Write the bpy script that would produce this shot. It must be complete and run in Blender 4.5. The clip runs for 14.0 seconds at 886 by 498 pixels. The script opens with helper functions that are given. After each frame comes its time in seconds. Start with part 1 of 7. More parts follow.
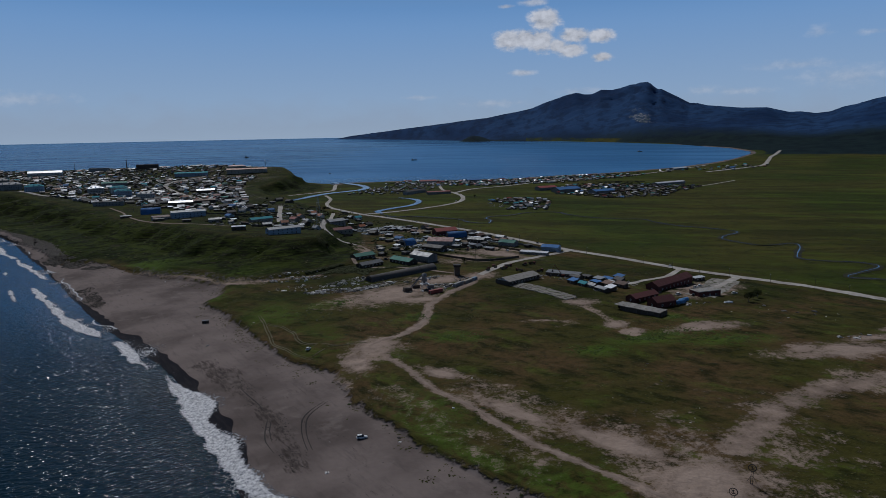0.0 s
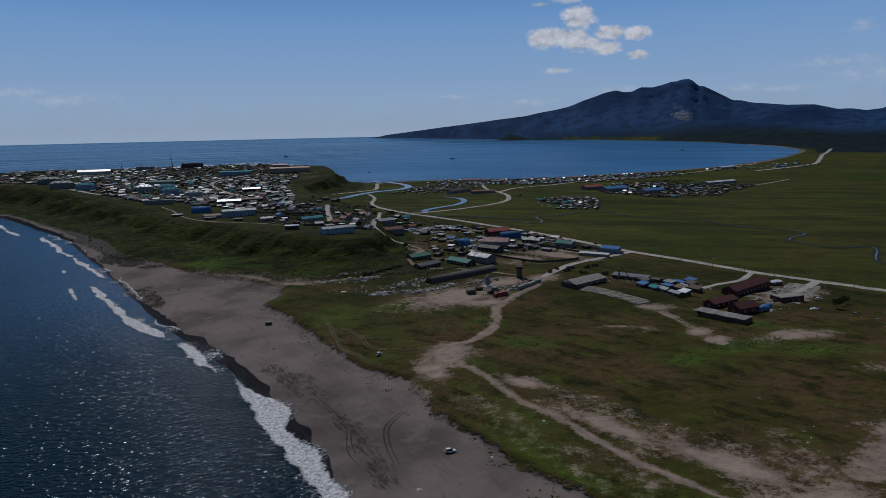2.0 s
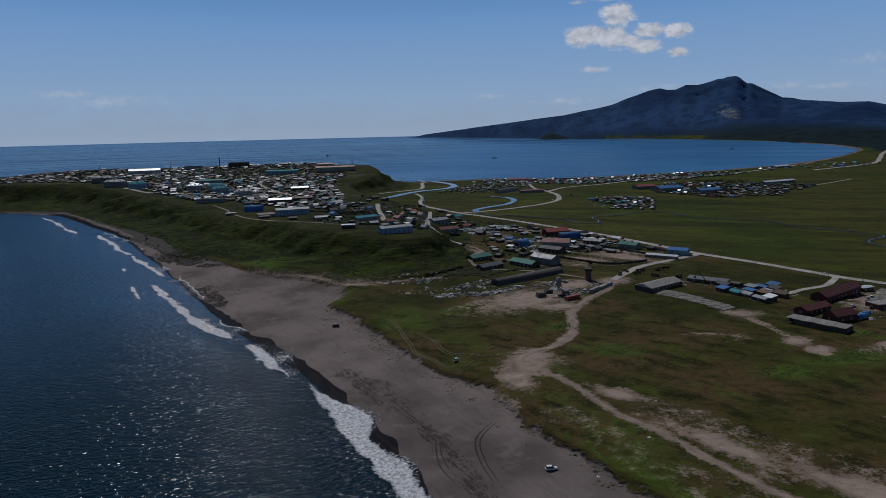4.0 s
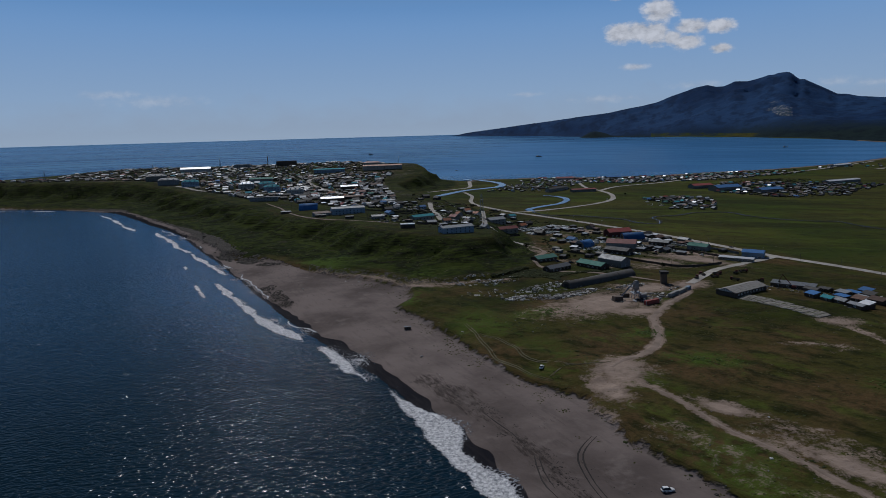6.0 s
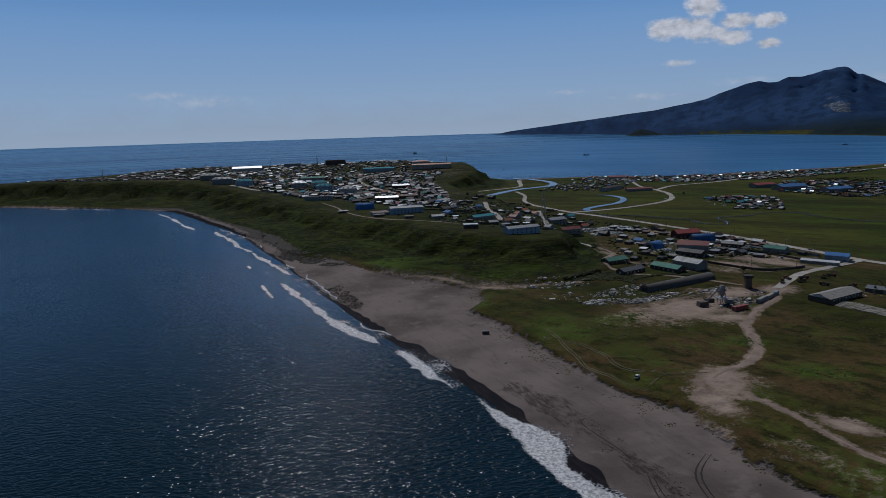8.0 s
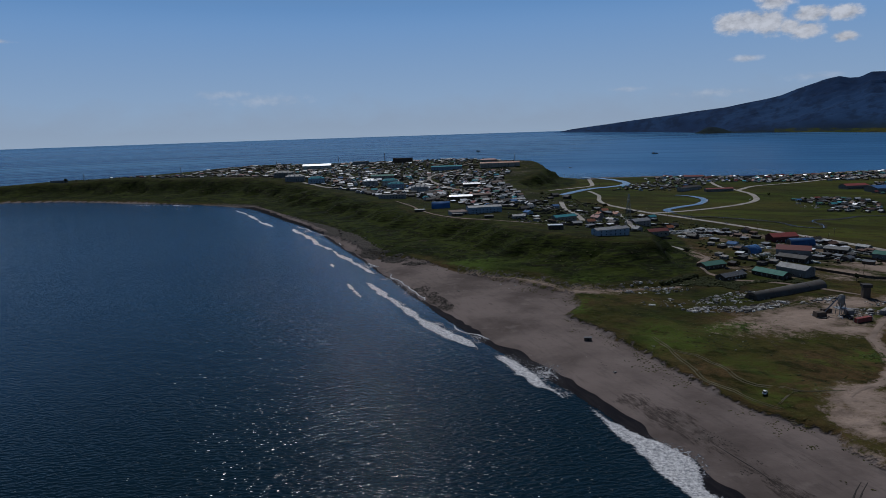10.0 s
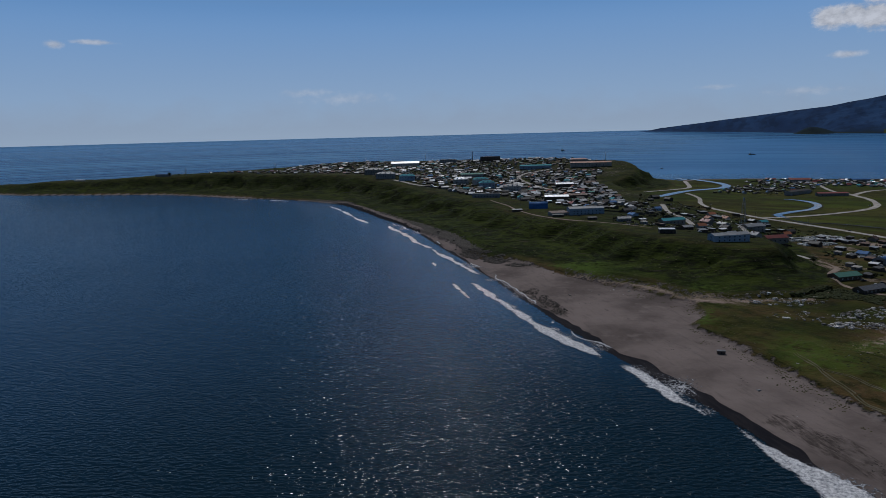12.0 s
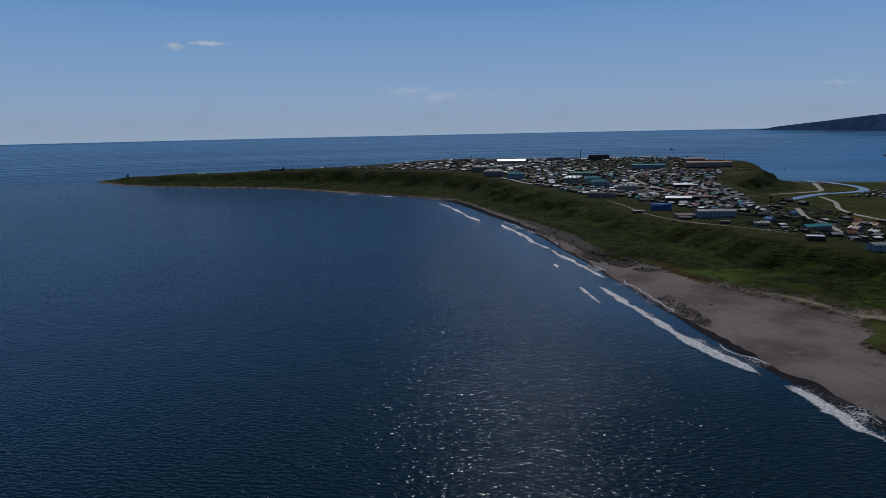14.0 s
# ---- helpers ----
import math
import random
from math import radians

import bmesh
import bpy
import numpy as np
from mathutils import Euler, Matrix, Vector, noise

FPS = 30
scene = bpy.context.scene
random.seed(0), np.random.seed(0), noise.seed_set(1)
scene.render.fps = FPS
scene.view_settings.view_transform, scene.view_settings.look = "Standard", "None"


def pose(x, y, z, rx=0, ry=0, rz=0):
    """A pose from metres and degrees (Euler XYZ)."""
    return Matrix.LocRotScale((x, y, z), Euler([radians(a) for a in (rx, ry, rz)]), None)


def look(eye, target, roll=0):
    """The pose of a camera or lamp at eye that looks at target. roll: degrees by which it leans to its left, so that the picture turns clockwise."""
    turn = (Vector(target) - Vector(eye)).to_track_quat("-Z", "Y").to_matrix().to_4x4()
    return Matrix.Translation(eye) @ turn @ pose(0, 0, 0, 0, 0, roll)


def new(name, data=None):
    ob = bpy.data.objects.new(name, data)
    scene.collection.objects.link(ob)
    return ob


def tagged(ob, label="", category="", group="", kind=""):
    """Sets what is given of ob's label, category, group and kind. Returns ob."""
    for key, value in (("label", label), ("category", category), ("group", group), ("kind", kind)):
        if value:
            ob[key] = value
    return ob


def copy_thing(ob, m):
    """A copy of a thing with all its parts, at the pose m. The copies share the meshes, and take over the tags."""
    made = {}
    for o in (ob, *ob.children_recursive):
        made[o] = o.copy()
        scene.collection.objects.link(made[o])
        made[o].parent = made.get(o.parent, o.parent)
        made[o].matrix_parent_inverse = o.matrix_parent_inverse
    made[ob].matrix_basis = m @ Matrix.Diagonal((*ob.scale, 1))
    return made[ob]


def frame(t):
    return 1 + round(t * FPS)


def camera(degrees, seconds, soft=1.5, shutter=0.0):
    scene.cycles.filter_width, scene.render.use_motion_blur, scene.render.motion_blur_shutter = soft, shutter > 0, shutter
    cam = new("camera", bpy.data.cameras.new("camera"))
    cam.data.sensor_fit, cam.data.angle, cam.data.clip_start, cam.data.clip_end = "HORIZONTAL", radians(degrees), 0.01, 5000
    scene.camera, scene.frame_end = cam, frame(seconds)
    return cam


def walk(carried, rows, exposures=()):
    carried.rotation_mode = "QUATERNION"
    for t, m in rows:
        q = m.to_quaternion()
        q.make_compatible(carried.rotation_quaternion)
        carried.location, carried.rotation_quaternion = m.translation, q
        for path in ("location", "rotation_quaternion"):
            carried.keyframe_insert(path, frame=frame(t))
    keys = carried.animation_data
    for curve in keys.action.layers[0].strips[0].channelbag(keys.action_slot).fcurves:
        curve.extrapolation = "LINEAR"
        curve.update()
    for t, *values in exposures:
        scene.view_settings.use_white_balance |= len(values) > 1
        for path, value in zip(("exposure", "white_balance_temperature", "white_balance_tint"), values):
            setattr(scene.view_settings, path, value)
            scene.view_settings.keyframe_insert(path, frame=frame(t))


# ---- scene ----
cam = camera(67.94, 14.0, soft=0.8)
ROWS = [
    (0.0, 0.00, 0.00, 131.00, 79.899, 1.052, 0.000),
    (0.5, -6.18, 3.99, 130.94, 79.872, 1.076, 0.780),
    (1.0, -12.39, 7.97, 130.84, 79.866, 1.107, 1.559),
    (1.5, -18.68, 11.90, 130.62, 79.865, 1.148, 2.203),
    (2.0, -25.05, 15.80, 130.25, 79.862, 1.203, 2.798),
    (2.5, -31.45, 19.67, 129.81, 79.871, 1.265, 3.497),
    (3.0, -37.86, 23.50, 129.36, 79.889, 1.324, 4.270),
    (5.5, -70.49, 40.54, 128.00, 79.871, 1.430, 8.292),
    (6.0, -77.17, 42.70, 128.01, 79.868, 1.517, 9.084),
    (6.5, -83.90, 44.75, 128.05, 79.859, 1.600, 9.888),
    (7.0, -90.66, 46.72, 128.14, 79.852, 1.671, 10.692),
    (7.5, -97.47, 48.60, 128.28, 79.854, 1.727, 11.516),
    (10.0, -133.21, 53.53, 130.11, 79.811, 1.798, 17.357),
    (10.5, -140.66, 53.41, 130.49, 79.811, 1.713, 18.946),
    (11.0, -148.15, 53.18, 130.85, 79.815, 1.618, 20.580),
    (11.5, -155.67, 52.83, 131.17, 79.833, 1.524, 22.283),
    (12.0, -163.20, 52.37, 131.41, 79.836, 1.431, 23.988),
    (12.5, -170.76, 51.83, 131.61, 79.834, 1.339, 25.668),
    (13.0, -178.33, 51.22, 131.77, 79.819, 1.262, 27.342),
    (13.5, -185.98, 50.55, 131.89, 79.805, 1.209, 29.565),
    (14.0, -193.68, 49.85, 132.01, 79.787, 1.180, 32.196),
]
walk(cam, [(t, pose(x, y, z, rx, ry, rz)) for t, x, y, z, rx, ry, rz in ROWS], [(0.0, -1.16, 6050, 10), (14.0, -1.16, 6050, 10)])

# ---- daylight ----
SUN_AZ, SUN_UP = -24.5, 50.0        # degrees, from +y to the right; ahead of the camera, so that things are seen against the light
world = bpy.data.worlds.new("sky")
scene.world = world
world.use_nodes = True
wt = world.node_tree
wt.nodes.clear()


def wnode(kind, **kw):
    n = wt.nodes.new(kind)
    for k, v in kw.items():
        if k == "op":
            n.operation = v
        elif k == "ins":
            for i, val in v.items():
                if isinstance(val, bpy.types.NodeSocket):
                    wt.links.new(val, n.inputs[i])
                else:
                    n.inputs[i].default_value = val
    return n


def wmath(op, a, b=0.0, c=0.0):
    return wnode("ShaderNodeMath", op=op, ins={0: a, 1: b, 2: c}).outputs[0]


sky = wt.nodes.new("ShaderNodeTexSky")
sky.sky_type = "NISHITA"
sky.sun_disc = False
sky.sun_elevation, sky.sun_rotation = radians(SUN_UP), radians(SUN_AZ)
sky.altitude, sky.air_density, sky.dust_density, sky.ozone_density = 100, 1.0, 0.0, 3.0
tex = wt.nodes.new("ShaderNodeTexCoord")
axes_of = wnode("ShaderNodeSeparateXYZ", ins={0: tex.outputs["Generated"]})
dx, dy, dz = axes_of.outputs
az_deg = wmath("MULTIPLY", wmath("ARCTAN2", dx, dy), 57.29578)
up_deg = wmath("MULTIPLY", wmath("ARCSINE", dz), 57.29578)
flat = wnode("ShaderNodeCombineXYZ", ins={0: az_deg, 1: wmath("MULTIPLY", up_deg, 1.5)}).outputs[0]
big = wnode("ShaderNodeTexNoise", ins={"Vector": flat, "Scale": 0.9, "Detail": 7.0, "Roughness": 0.62})
fine = wnode("ShaderNodeTexNoise", ins={"Vector": flat, "Scale": 0.28, "Detail": 5.0, "Roughness": 0.55})


def puff(az, up, wide, tall):
    """How far inside one lobe of a cloud a direction lies: 1 in its middle, 0 on its rim."""
    a = wmath("DIVIDE", wmath("SUBTRACT", az_deg, az), wide)
    u = wmath("DIVIDE", wmath("SUBTRACT", up_deg, up), tall)
    return wmath("SUBTRACT", 1.0, wmath("SQRT", wmath("ADD", wmath("MULTIPLY", a, a), wmath("MULTIPLY", u, u))))


def cloud(lobes, ragged, soft):
    d = None
    for lobe in lobes:
        p = puff(*lobe)
        d = p if d is None else wmath("SMOOTH_MAX", d, p, 0.22)
    d = wmath("ADD", wmath("ADD", d, 0.12), wmath("MULTIPLY", wmath("SUBTRACT", big.outputs[0], 0.5), ragged))
    step = wnode("ShaderNodeMapRange", ins={0: d, 1: 0.0, 2: soft, 3: 0.0, 4: 1.0})
    step.interpolation_type = "SMOOTHSTEP"
    return step.outputs[0]


cumulus = cloud([(8.6, 8.9, 1.44, 1.0), (5.64, 7.37, 1.36, .92), (8.24, 7.21, 1.35, 1.1), (7.0, 7.45, 1.4, .85), (10.7, 6.41, 1.3, .65), (9.6, 6.8, .9, .6), (11.05, 7.56, 1.5, .65),
                 (13.09, 7.42, 1.3, .6), (13.25, 5.78, .92, .42)], 1.45, 0.62)
scraps = cloud([(6.76, 4.74, 1.25, .31), (-53.5, 6.9, .75, .35), (-51.0, 7.15, 1.7, .24), (5.39, 10.0, .8, .2), (7.73, 10.24, 1.3, .35)], 1.3, 0.9)
veils = cloud([(27.51, 4.47, 3.8, .47), (31.0, 3.5, 4.6, .9), (24.14, 2.69, 2.4, .34), (21.1, 2.88, 1.5, .4), (-2.0, 2.9, 1.8, .25), (11.5, 3.14, 2.6, .37), (4.5, 2.3, 3.0, .4), (28.9, 6.7, 1.1, .6),
               (32.1, 6.42, 1.6, .26), (-32.0, 2.9, 4.0, .55), (-35.2, 3.4, 3.0, .4)], 2.0, 1.5)
bank = wmath("MULTIPLY", wnode("ShaderNodeMapRange", ins={0: wmath("SUBTRACT", up_deg, wmath("MULTIPLY", fine.outputs[0], 4.4)), 1: 0.9, 2: -1.6, 3: 0.0, 4: 0.35}).outputs[0],
             wnode("ShaderNodeMapRange", ins={0: up_deg, 1: -0.5, 2: 0.6, 3: 0.6, 4: 1.0}).outputs[0])
cover = wmath("MAXIMUM", wmath("MULTIPLY", cumulus, 0.9), wmath("MAXIMUM", wmath("MULTIPLY", scraps, 0.62), wmath("MULTIPLY", veils, 0.32)))
shade = wnode("ShaderNodeMapRange", ins={0: big.outputs[0], 1: 0.32, 2: 0.62, 3: 0.60, 4: 1.0}).outputs[0]
white = wnode("ShaderNodeMix", ins={})
white.data_type, white.blend_type = "RGBA", "MULTIPLY"
white.inputs[0].default_value = 1.0
white.inputs[6].default_value = (13.6, 13.6, 14.2, 1)
wt.links.new(shade, white.inputs[7])
# the blue-white air over the horizon
low = wnode("ShaderNodeMapRange", ins={0: up_deg, 1: 8.0, 2: 20.0, 3: 0.95, 4: 0.0})
low.interpolation_type = "SMOOTHSTEP"
tone = wt.nodes.new("ShaderNodeMix")
tone.data_type = "RGBA"
wt.links.new(wnode("ShaderNodeMapRange", ins={0: up_deg, 1: -1.0, 2: 10.0}).outputs[0], tone.inputs[0])
tone.inputs[6].default_value, tone.inputs[7].default_value = (8.0, 10.1, 12.5, 1), (3.65, 7.15, 12.95, 1)
air = wt.nodes.new("ShaderNodeMix")
air.data_type = "RGBA"
wt.links.new(low.outputs[0], air.inputs[0])
deep = wt.nodes.new("ShaderNodeMix")
deep.data_type, deep.blend_type = "RGBA", "MULTIPLY"
deep.inputs[0].default_value, deep.inputs[7].default_value = 1.0, (0.25, 0.30, 0.38, 1)
wt.links.new(sky.outputs[0], deep.inputs[6])
wt.links.new(deep.outputs[2], air.inputs[6])
wt.links.new(tone.outputs[2], air.inputs[7])
hazed = wt.nodes.new("ShaderNodeMix")
hazed.data_type = "RGBA"
wt.links.new(bank, hazed.inputs[0])
wt.links.new(air.outputs[2], hazed.inputs[6])
hazed.inputs[7].default_value = (6.2, 7.0, 8.6, 1)
clouded = wt.nodes.new("ShaderNodeMix")
clouded.data_type = "RGBA"
wt.links.new(cover, clouded.inputs[0])
wt.links.new(hazed.outputs[2], clouded.inputs[6])
wt.links.new(white.outputs[2], clouded.inputs[7])
back = wt.nodes.new("ShaderNodeBackground")
back.inputs[1].default_value = 0.09
wt.links.new(clouded.outputs[2], back.inputs[0])
wt.links.new(back.outputs[0], wt.nodes.new("ShaderNodeOutputWorld").inputs[0])

lamp = bpy.data.lights.new("sun", "SUN")
lamp.energy, lamp.angle, lamp.color = 4.7, radians(0.55), (1.0, 0.975, 0.94)
sun = new("sun", lamp)
sun.matrix_world = look((0, 0, 900), (-math.sin(radians(SUN_AZ)) * 900, -math.cos(radians(SUN_AZ)) * 900, 900 - 900 * math.tan(radians(SUN_UP))))

# ---- materials ----
def mat(name, rough=0.9, metal=0.0, spec=0.3):
    m = bpy.data.materials.new(name)
    m.use_nodes = True
    b = m.node_tree.nodes["Principled BSDF"]
    b.inputs["Roughness"].default_value, b.inputs["Metallic"].default_value, b.inputs["Specular IOR Level"].default_value = rough, metal, spec
    return m, m.node_tree, b


def put(t, n, i, v):
    if isinstance(v, bpy.types.NodeSocket):
        t.links.new(v, n.inputs[i])
    else:
        n.inputs[i].default_value = v


def noise_of(t, vec, scale, detail=4.0, rough=0.55):
    n = t.nodes.new("ShaderNodeTexNoise")
    put(t, n, "Vector", vec), put(t, n, "Scale", scale), put(t, n, "Detail", detail), put(t, n, "Roughness", rough)
    return n.outputs[0]


def calc(t, op, a, b=0.0, c=0.0):
    n = t.nodes.new("ShaderNodeMath")
    n.operation = op
    put(t, n, 0, a), put(t, n, 1, b), put(t, n, 2, c)
    return n.outputs[0]


def ranged(t, v, a, b, c=0.0, d=1.0):
    n = t.nodes.new("ShaderNodeMapRange")
    n.interpolation_type = "SMOOTHSTEP"
    for i, x in enumerate((v, a, b, c, d)):
        put(t, n, i, x)
    return n.outputs[0]


def mixed(t, f, a, b, how="MIX"):
    n = t.nodes.new("ShaderNodeMix")
    n.data_type, n.blend_type = "RGBA", how
    put(t, n, 0, f), put(t, n, 6, a if isinstance(a, bpy.types.NodeSocket) else (*a, 1)), put(t, n, 7, b if isinstance(b, bpy.types.NodeSocket) else (*b, 1))
    return n.outputs[2]


def bumped(t, b, h, strength, dist):
    n = t.nodes.new("ShaderNodeBump")
    put(t, n, "Strength", strength), put(t, n, "Distance", dist), put(t, n, "Height", h)
    t.links.new(n.outputs[0], b.inputs["Normal"])


def where(t, stretch=None):
    c = t.nodes.new("ShaderNodeTexCoord").outputs["Object"]
    if stretch:
        n = t.nodes.new("ShaderNodeMapping")
        put(t, n, 0, c)
        n.vector_type = "TEXTURE"
        n.inputs["Scale"].default_value, n.inputs["Rotation"].default_value = stretch[0], (0, 0, stretch[1])
        c = n.outputs[0]
    return c


def attr(t, name):
    n = t.nodes.new("ShaderNodeAttribute")
    n.attribute_name = name
    s = t.nodes.new("ShaderNodeSeparateColor")
    t.links.new(n.outputs["Color"], s.inputs[0])
    return (*s.outputs, n.outputs["Alpha"])


def weathered(name, colour, rough=0.8, metal=0.0, spec=0.3, vary=0.25, dirt=(0.09, 0.07, 0.05), dirty=0.35, scale=0.35, ridges=0.0):
    """Painted, sheeted or plastered building surface with streaks, stains and a shift from one thing to the next."""
    m, t, b = mat(name, rough, metal, spec)
    c = where(t)
    info = t.nodes.new("ShaderNodeObjectInfo").outputs["Random"]
    n1, n2 = noise_of(t, c, scale, 5), noise_of(t, c, scale * 9, 3)
    dark = [max(v * (1 - vary), 0) for v in colour]
    light = [min(v * (1 + vary), 0.9) for v in colour]
    col = mixed(t, info, dark, light)
    col = mixed(t, calc(t, "MULTIPLY", ranged(t, n1, 0.48, 0.7), dirty), col, dirt)
    col = mixed(t, ranged(t, n2, 0.3, 0.75, 0.0, 0.35), col, [v * 0.6 for v in colour])
    t.links.new(col, b.inputs["Base Color"])
    put(t, b, "Roughness", ranged(t, n1, 0.3, 0.7, max(rough - 0.12, 0.05), min(rough + 0.12, 1)))
    if ridges:
        w = t.nodes.new("ShaderNodeTexWave")
        put(t, w, "Vector", c), put(t, w, "Scale", ridges)
        bumped(t, b, w.outputs[1], 0.4, 0.06)
    else:
        bumped(t, b, n2, 0.25, 0.05)
    return m


def plain(name, colour, rough=0.6, metal=0.0, spec=0.4):
    m, t, b = mat(name, rough, metal, spec)
    n = noise_of(t, where(t), 1.3, 4)
    t.links.new(mixed(t, ranged(t, n, 0.3, 0.7), [v * 0.78 for v in colour], [min(v * 1.12, 0.95) for v in colour]), b.inputs["Base Color"])
    return m


def land_material():
    m, t, b = mat("land", 0.97, 0.0, 0.04)
    c = where(t)
    sand, wet, bare, lush = attr(t, "mask_a")
    wood, slope, meadow, stones = attr(t, "mask_b")
    wrack, scree, lowland, _ = attr(t, "mask_c")
    n300, n60, n14, n4, n1 = (noise_of(t, c, s, d, r) for s, d, r in ((1 / 300, 4, .5), (1 / 60, 5, .6), (1 / 14, 5, .6), (1 / 4, 4, .6), (1 / 1.1, 4, .65)))
    # heath near the beach: olive grass, tawny dry grass and low dark scrub
    olive, tawny, scrub, fresh = (0.052, 0.048, 0.012), (0.084, 0.054, 0.024), (0.011, 0.014, 0.004), (0.062, 0.088, 0.013)
    n25 = noise_of(t, where(t, ((38, 22, 1), radians(-35))), 1.0, 5, 0.6)
    col = mixed(t, ranged(t, n60, 0.42, 0.60), olive, tawny)
    col = mixed(t, ranged(t, n25, 0.52, 0.68, 0, 0.6), col, fresh)
    col = mixed(t, ranged(t, noise_of(t, where(t, ((20, 11, 1), radians(-38))), 1.0, 6, 0.65), 0.46, 0.66, 0, 0.82), col, scrub)
    col = mixed(t, ranged(t, n4, 0.46, 0.68, 0, 0.45), col, (0.014, 0.017, 0.005))
    col = mixed(t, ranged(t, n1, 0.48, 0.68, 0, 0.4), col, (0.016, 0.018, 0.007))
    col = mixed(t, ranged(t, noise_of(t, c, 1 / 0.5, 3, 0.6), 0.60, 0.72, 0, 0.3), col, (0.13, 0.125, 0.05))
    # wet meadow of the valley
    field = mixed(t, ranged(t, n300, 0.40, 0.58), (0.033, 0.047, 0.008), (0.058, 0.055, 0.013))
    band = noise_of(t, where(t, ((240, 40, 1), radians(-8))), 1.0, 5, 0.6)
    field = mixed(t, ranged(t, band, 0.46, 0.60, 0, 0.65), field, (0.022, 0.024, 0.007))
    field = mixed(t, ranged(t, n60, 0.47, 0.72, 0, 0.6), field, (0.034, 0.031, 0.010))
    field = mixed(t, ranged(t, n14, 0.52, 0.66, 0, 0.6), field, (0.016, 0.021, 0.006))
    field = mixed(t, ranged(t, noise_of(t, where(t, ((190, 46, 1), radians(-22))), 1.0, 6, 0.65), 0.49, 0.64, 0, 0.5), field, (0.070, 0.092, 0.012))
    col = mixed(t, meadow, col, field)
    # steep green slope, its greens darkened to hold shade of turning from the sun
    steep = mixed(t, ranged(t, n60, 0.35, 0.6), (0.012, 0.020, 0.003), (0.030, 0.041, 0.005))
    steep = mixed(t, ranged(t, n14, 0.50, 0.62, 0, 0.85), steep, (0.008, 0.011, 0.004))
    steep = mixed(t, ranged(t, n4, 0.54, 0.66, 0, 0.55), steep, (0.042, 0.052, 0.008))
    steep = mixed(t, ranged(t, noise_of(t, where(t, ((60, 9, 1), radians(38))), 1.0, 5, 0.65), 0.47, 0.57, 0, 0.8), steep, (0.007, 0.009, 0.003))
    steep = mixed(t, ranged(t, noise_of(t, where(t, ((44, 13, 1), radians(32))), 1.0, 5, 0.65), 0.60, 0.70, 0, 0.5), steep, (0.070, 0.058, 0.042))
    steep = mixed(t, ranged(t, noise_of(t, where(t, ((90, 34, 1), radians(128))), 1.0, 4, 0.6), 0.50, 0.66, 0, 0.6), steep, (0.040, 0.056, 0.008))
    col = mixed(t, slope, col, steep)
    col = mixed(t, calc(t, "MULTIPLY", lush, ranged(t, calc(t, "ADD", calc(t, "MULTIPLY", n14, 0.6), calc(t, "MULTIPLY", n4, 0.4)), 0.40, 0.56)), col, (0.060, 0.094, 0.014))
    # trodden bare earth
    earth = mixed(t, ranged(t, n14, 0.3, 0.7), (0.165, 0.123, 0.098), (0.310, 0.236, 0.190))
    earth = mixed(t, ranged(t, n1, 0.35, 0.75, 0, 0.5), earth, (0.105, 0.083, 0.068))
    earth = mixed(t, ranged(t, bare, 0.88, 1.0, 0, 0.45), earth, (0.36, 0.28, 0.23))
    dusty = ranged(t, calc(t, "ADD", bare, calc(t, "MULTIPLY", calc(t, "SUBTRACT", calc(t, "ADD", n14, calc(t, "ADD", n4, n1)), 1.5), 1.35)), 0.34, 0.86)
    col = mixed(t, dusty, col, earth)
    # stony foot of the slopes and the rock of the shore
    stony = ranged(t, calc(t, "ADD", stones, calc(t, "MULTIPLY", calc(t, "SUBTRACT", n4, 0.5), 1.2)), 0.42, 0.6)
    col = mixed(t, stony, col, mixed(t, ranged(t, n1, 0.35, 0.65), (0.030, 0.027, 0.025), (0.115, 0.103, 0.092)))
    # pale scree high on the mountain
    # volcanic sand with wrack lines
    dry = mixed(t, ranged(t, n60, 0.32, 0.65), (0.093, 0.075, 0.069), (0.190, 0.155, 0.143))
    drift = noise_of(t, where(t, ((16, 3.0, 1), radians(126))), 1.0, 6, 0.65)
    dry = mixed(t, ranged(t, drift, 0.50, 0.70, 0, 0.30), dry, (0.060, 0.052, 0.049))
    combed = noise_of(t, where(t, ((7, 1.6, 1), radians(122))), 1.0, 6, 0.75)
    dry = mixed(t, ranged(t, calc(t, "ADD", wrack, calc(t, "ADD", calc(t, "MULTIPLY", calc(t, "SUBTRACT", combed, 0.5), 1.5), calc(t, "MULTIPLY", calc(t, "SUBTRACT", n14, 0.5), 0.9))), 0.40, 0.72, 0, 0.85), dry, (0.036, 0.029, 0.026))
    dry = mixed(t, ranged(t, n14, 0.54, 0.70, 0, 0.5), dry, (0.206, 0.172, 0.158))
    dry = mixed(t, ranged(t, n1, 0.55, 0.8, 0, 0.35), dry, (0.15, 0.132, 0.12))
    shoreish = ranged(t, calc(t, "ADD", sand, calc(t, "ADD", calc(t, "MULTIPLY", calc(t, "SUBTRACT", n4, 0.5), 0.8), calc(t, "MULTIPLY", calc(t, "SUBTRACT", n14, 0.5), 0.8))), 0.38, 0.62)
    col = mixed(t, shoreish, col, dry)
    damp = ranged(t, calc(t, "ADD", wet, calc(t, "MULTIPLY", calc(t, "SUBTRACT", n14, 0.5), 0.3)), 0.42, 0.58)
    col = mixed(t, damp, col, mixed(t, ranged(t, drift, 0.4, 0.65), (0.010, 0.010, 0.014), (0.020, 0.018, 0.021)))
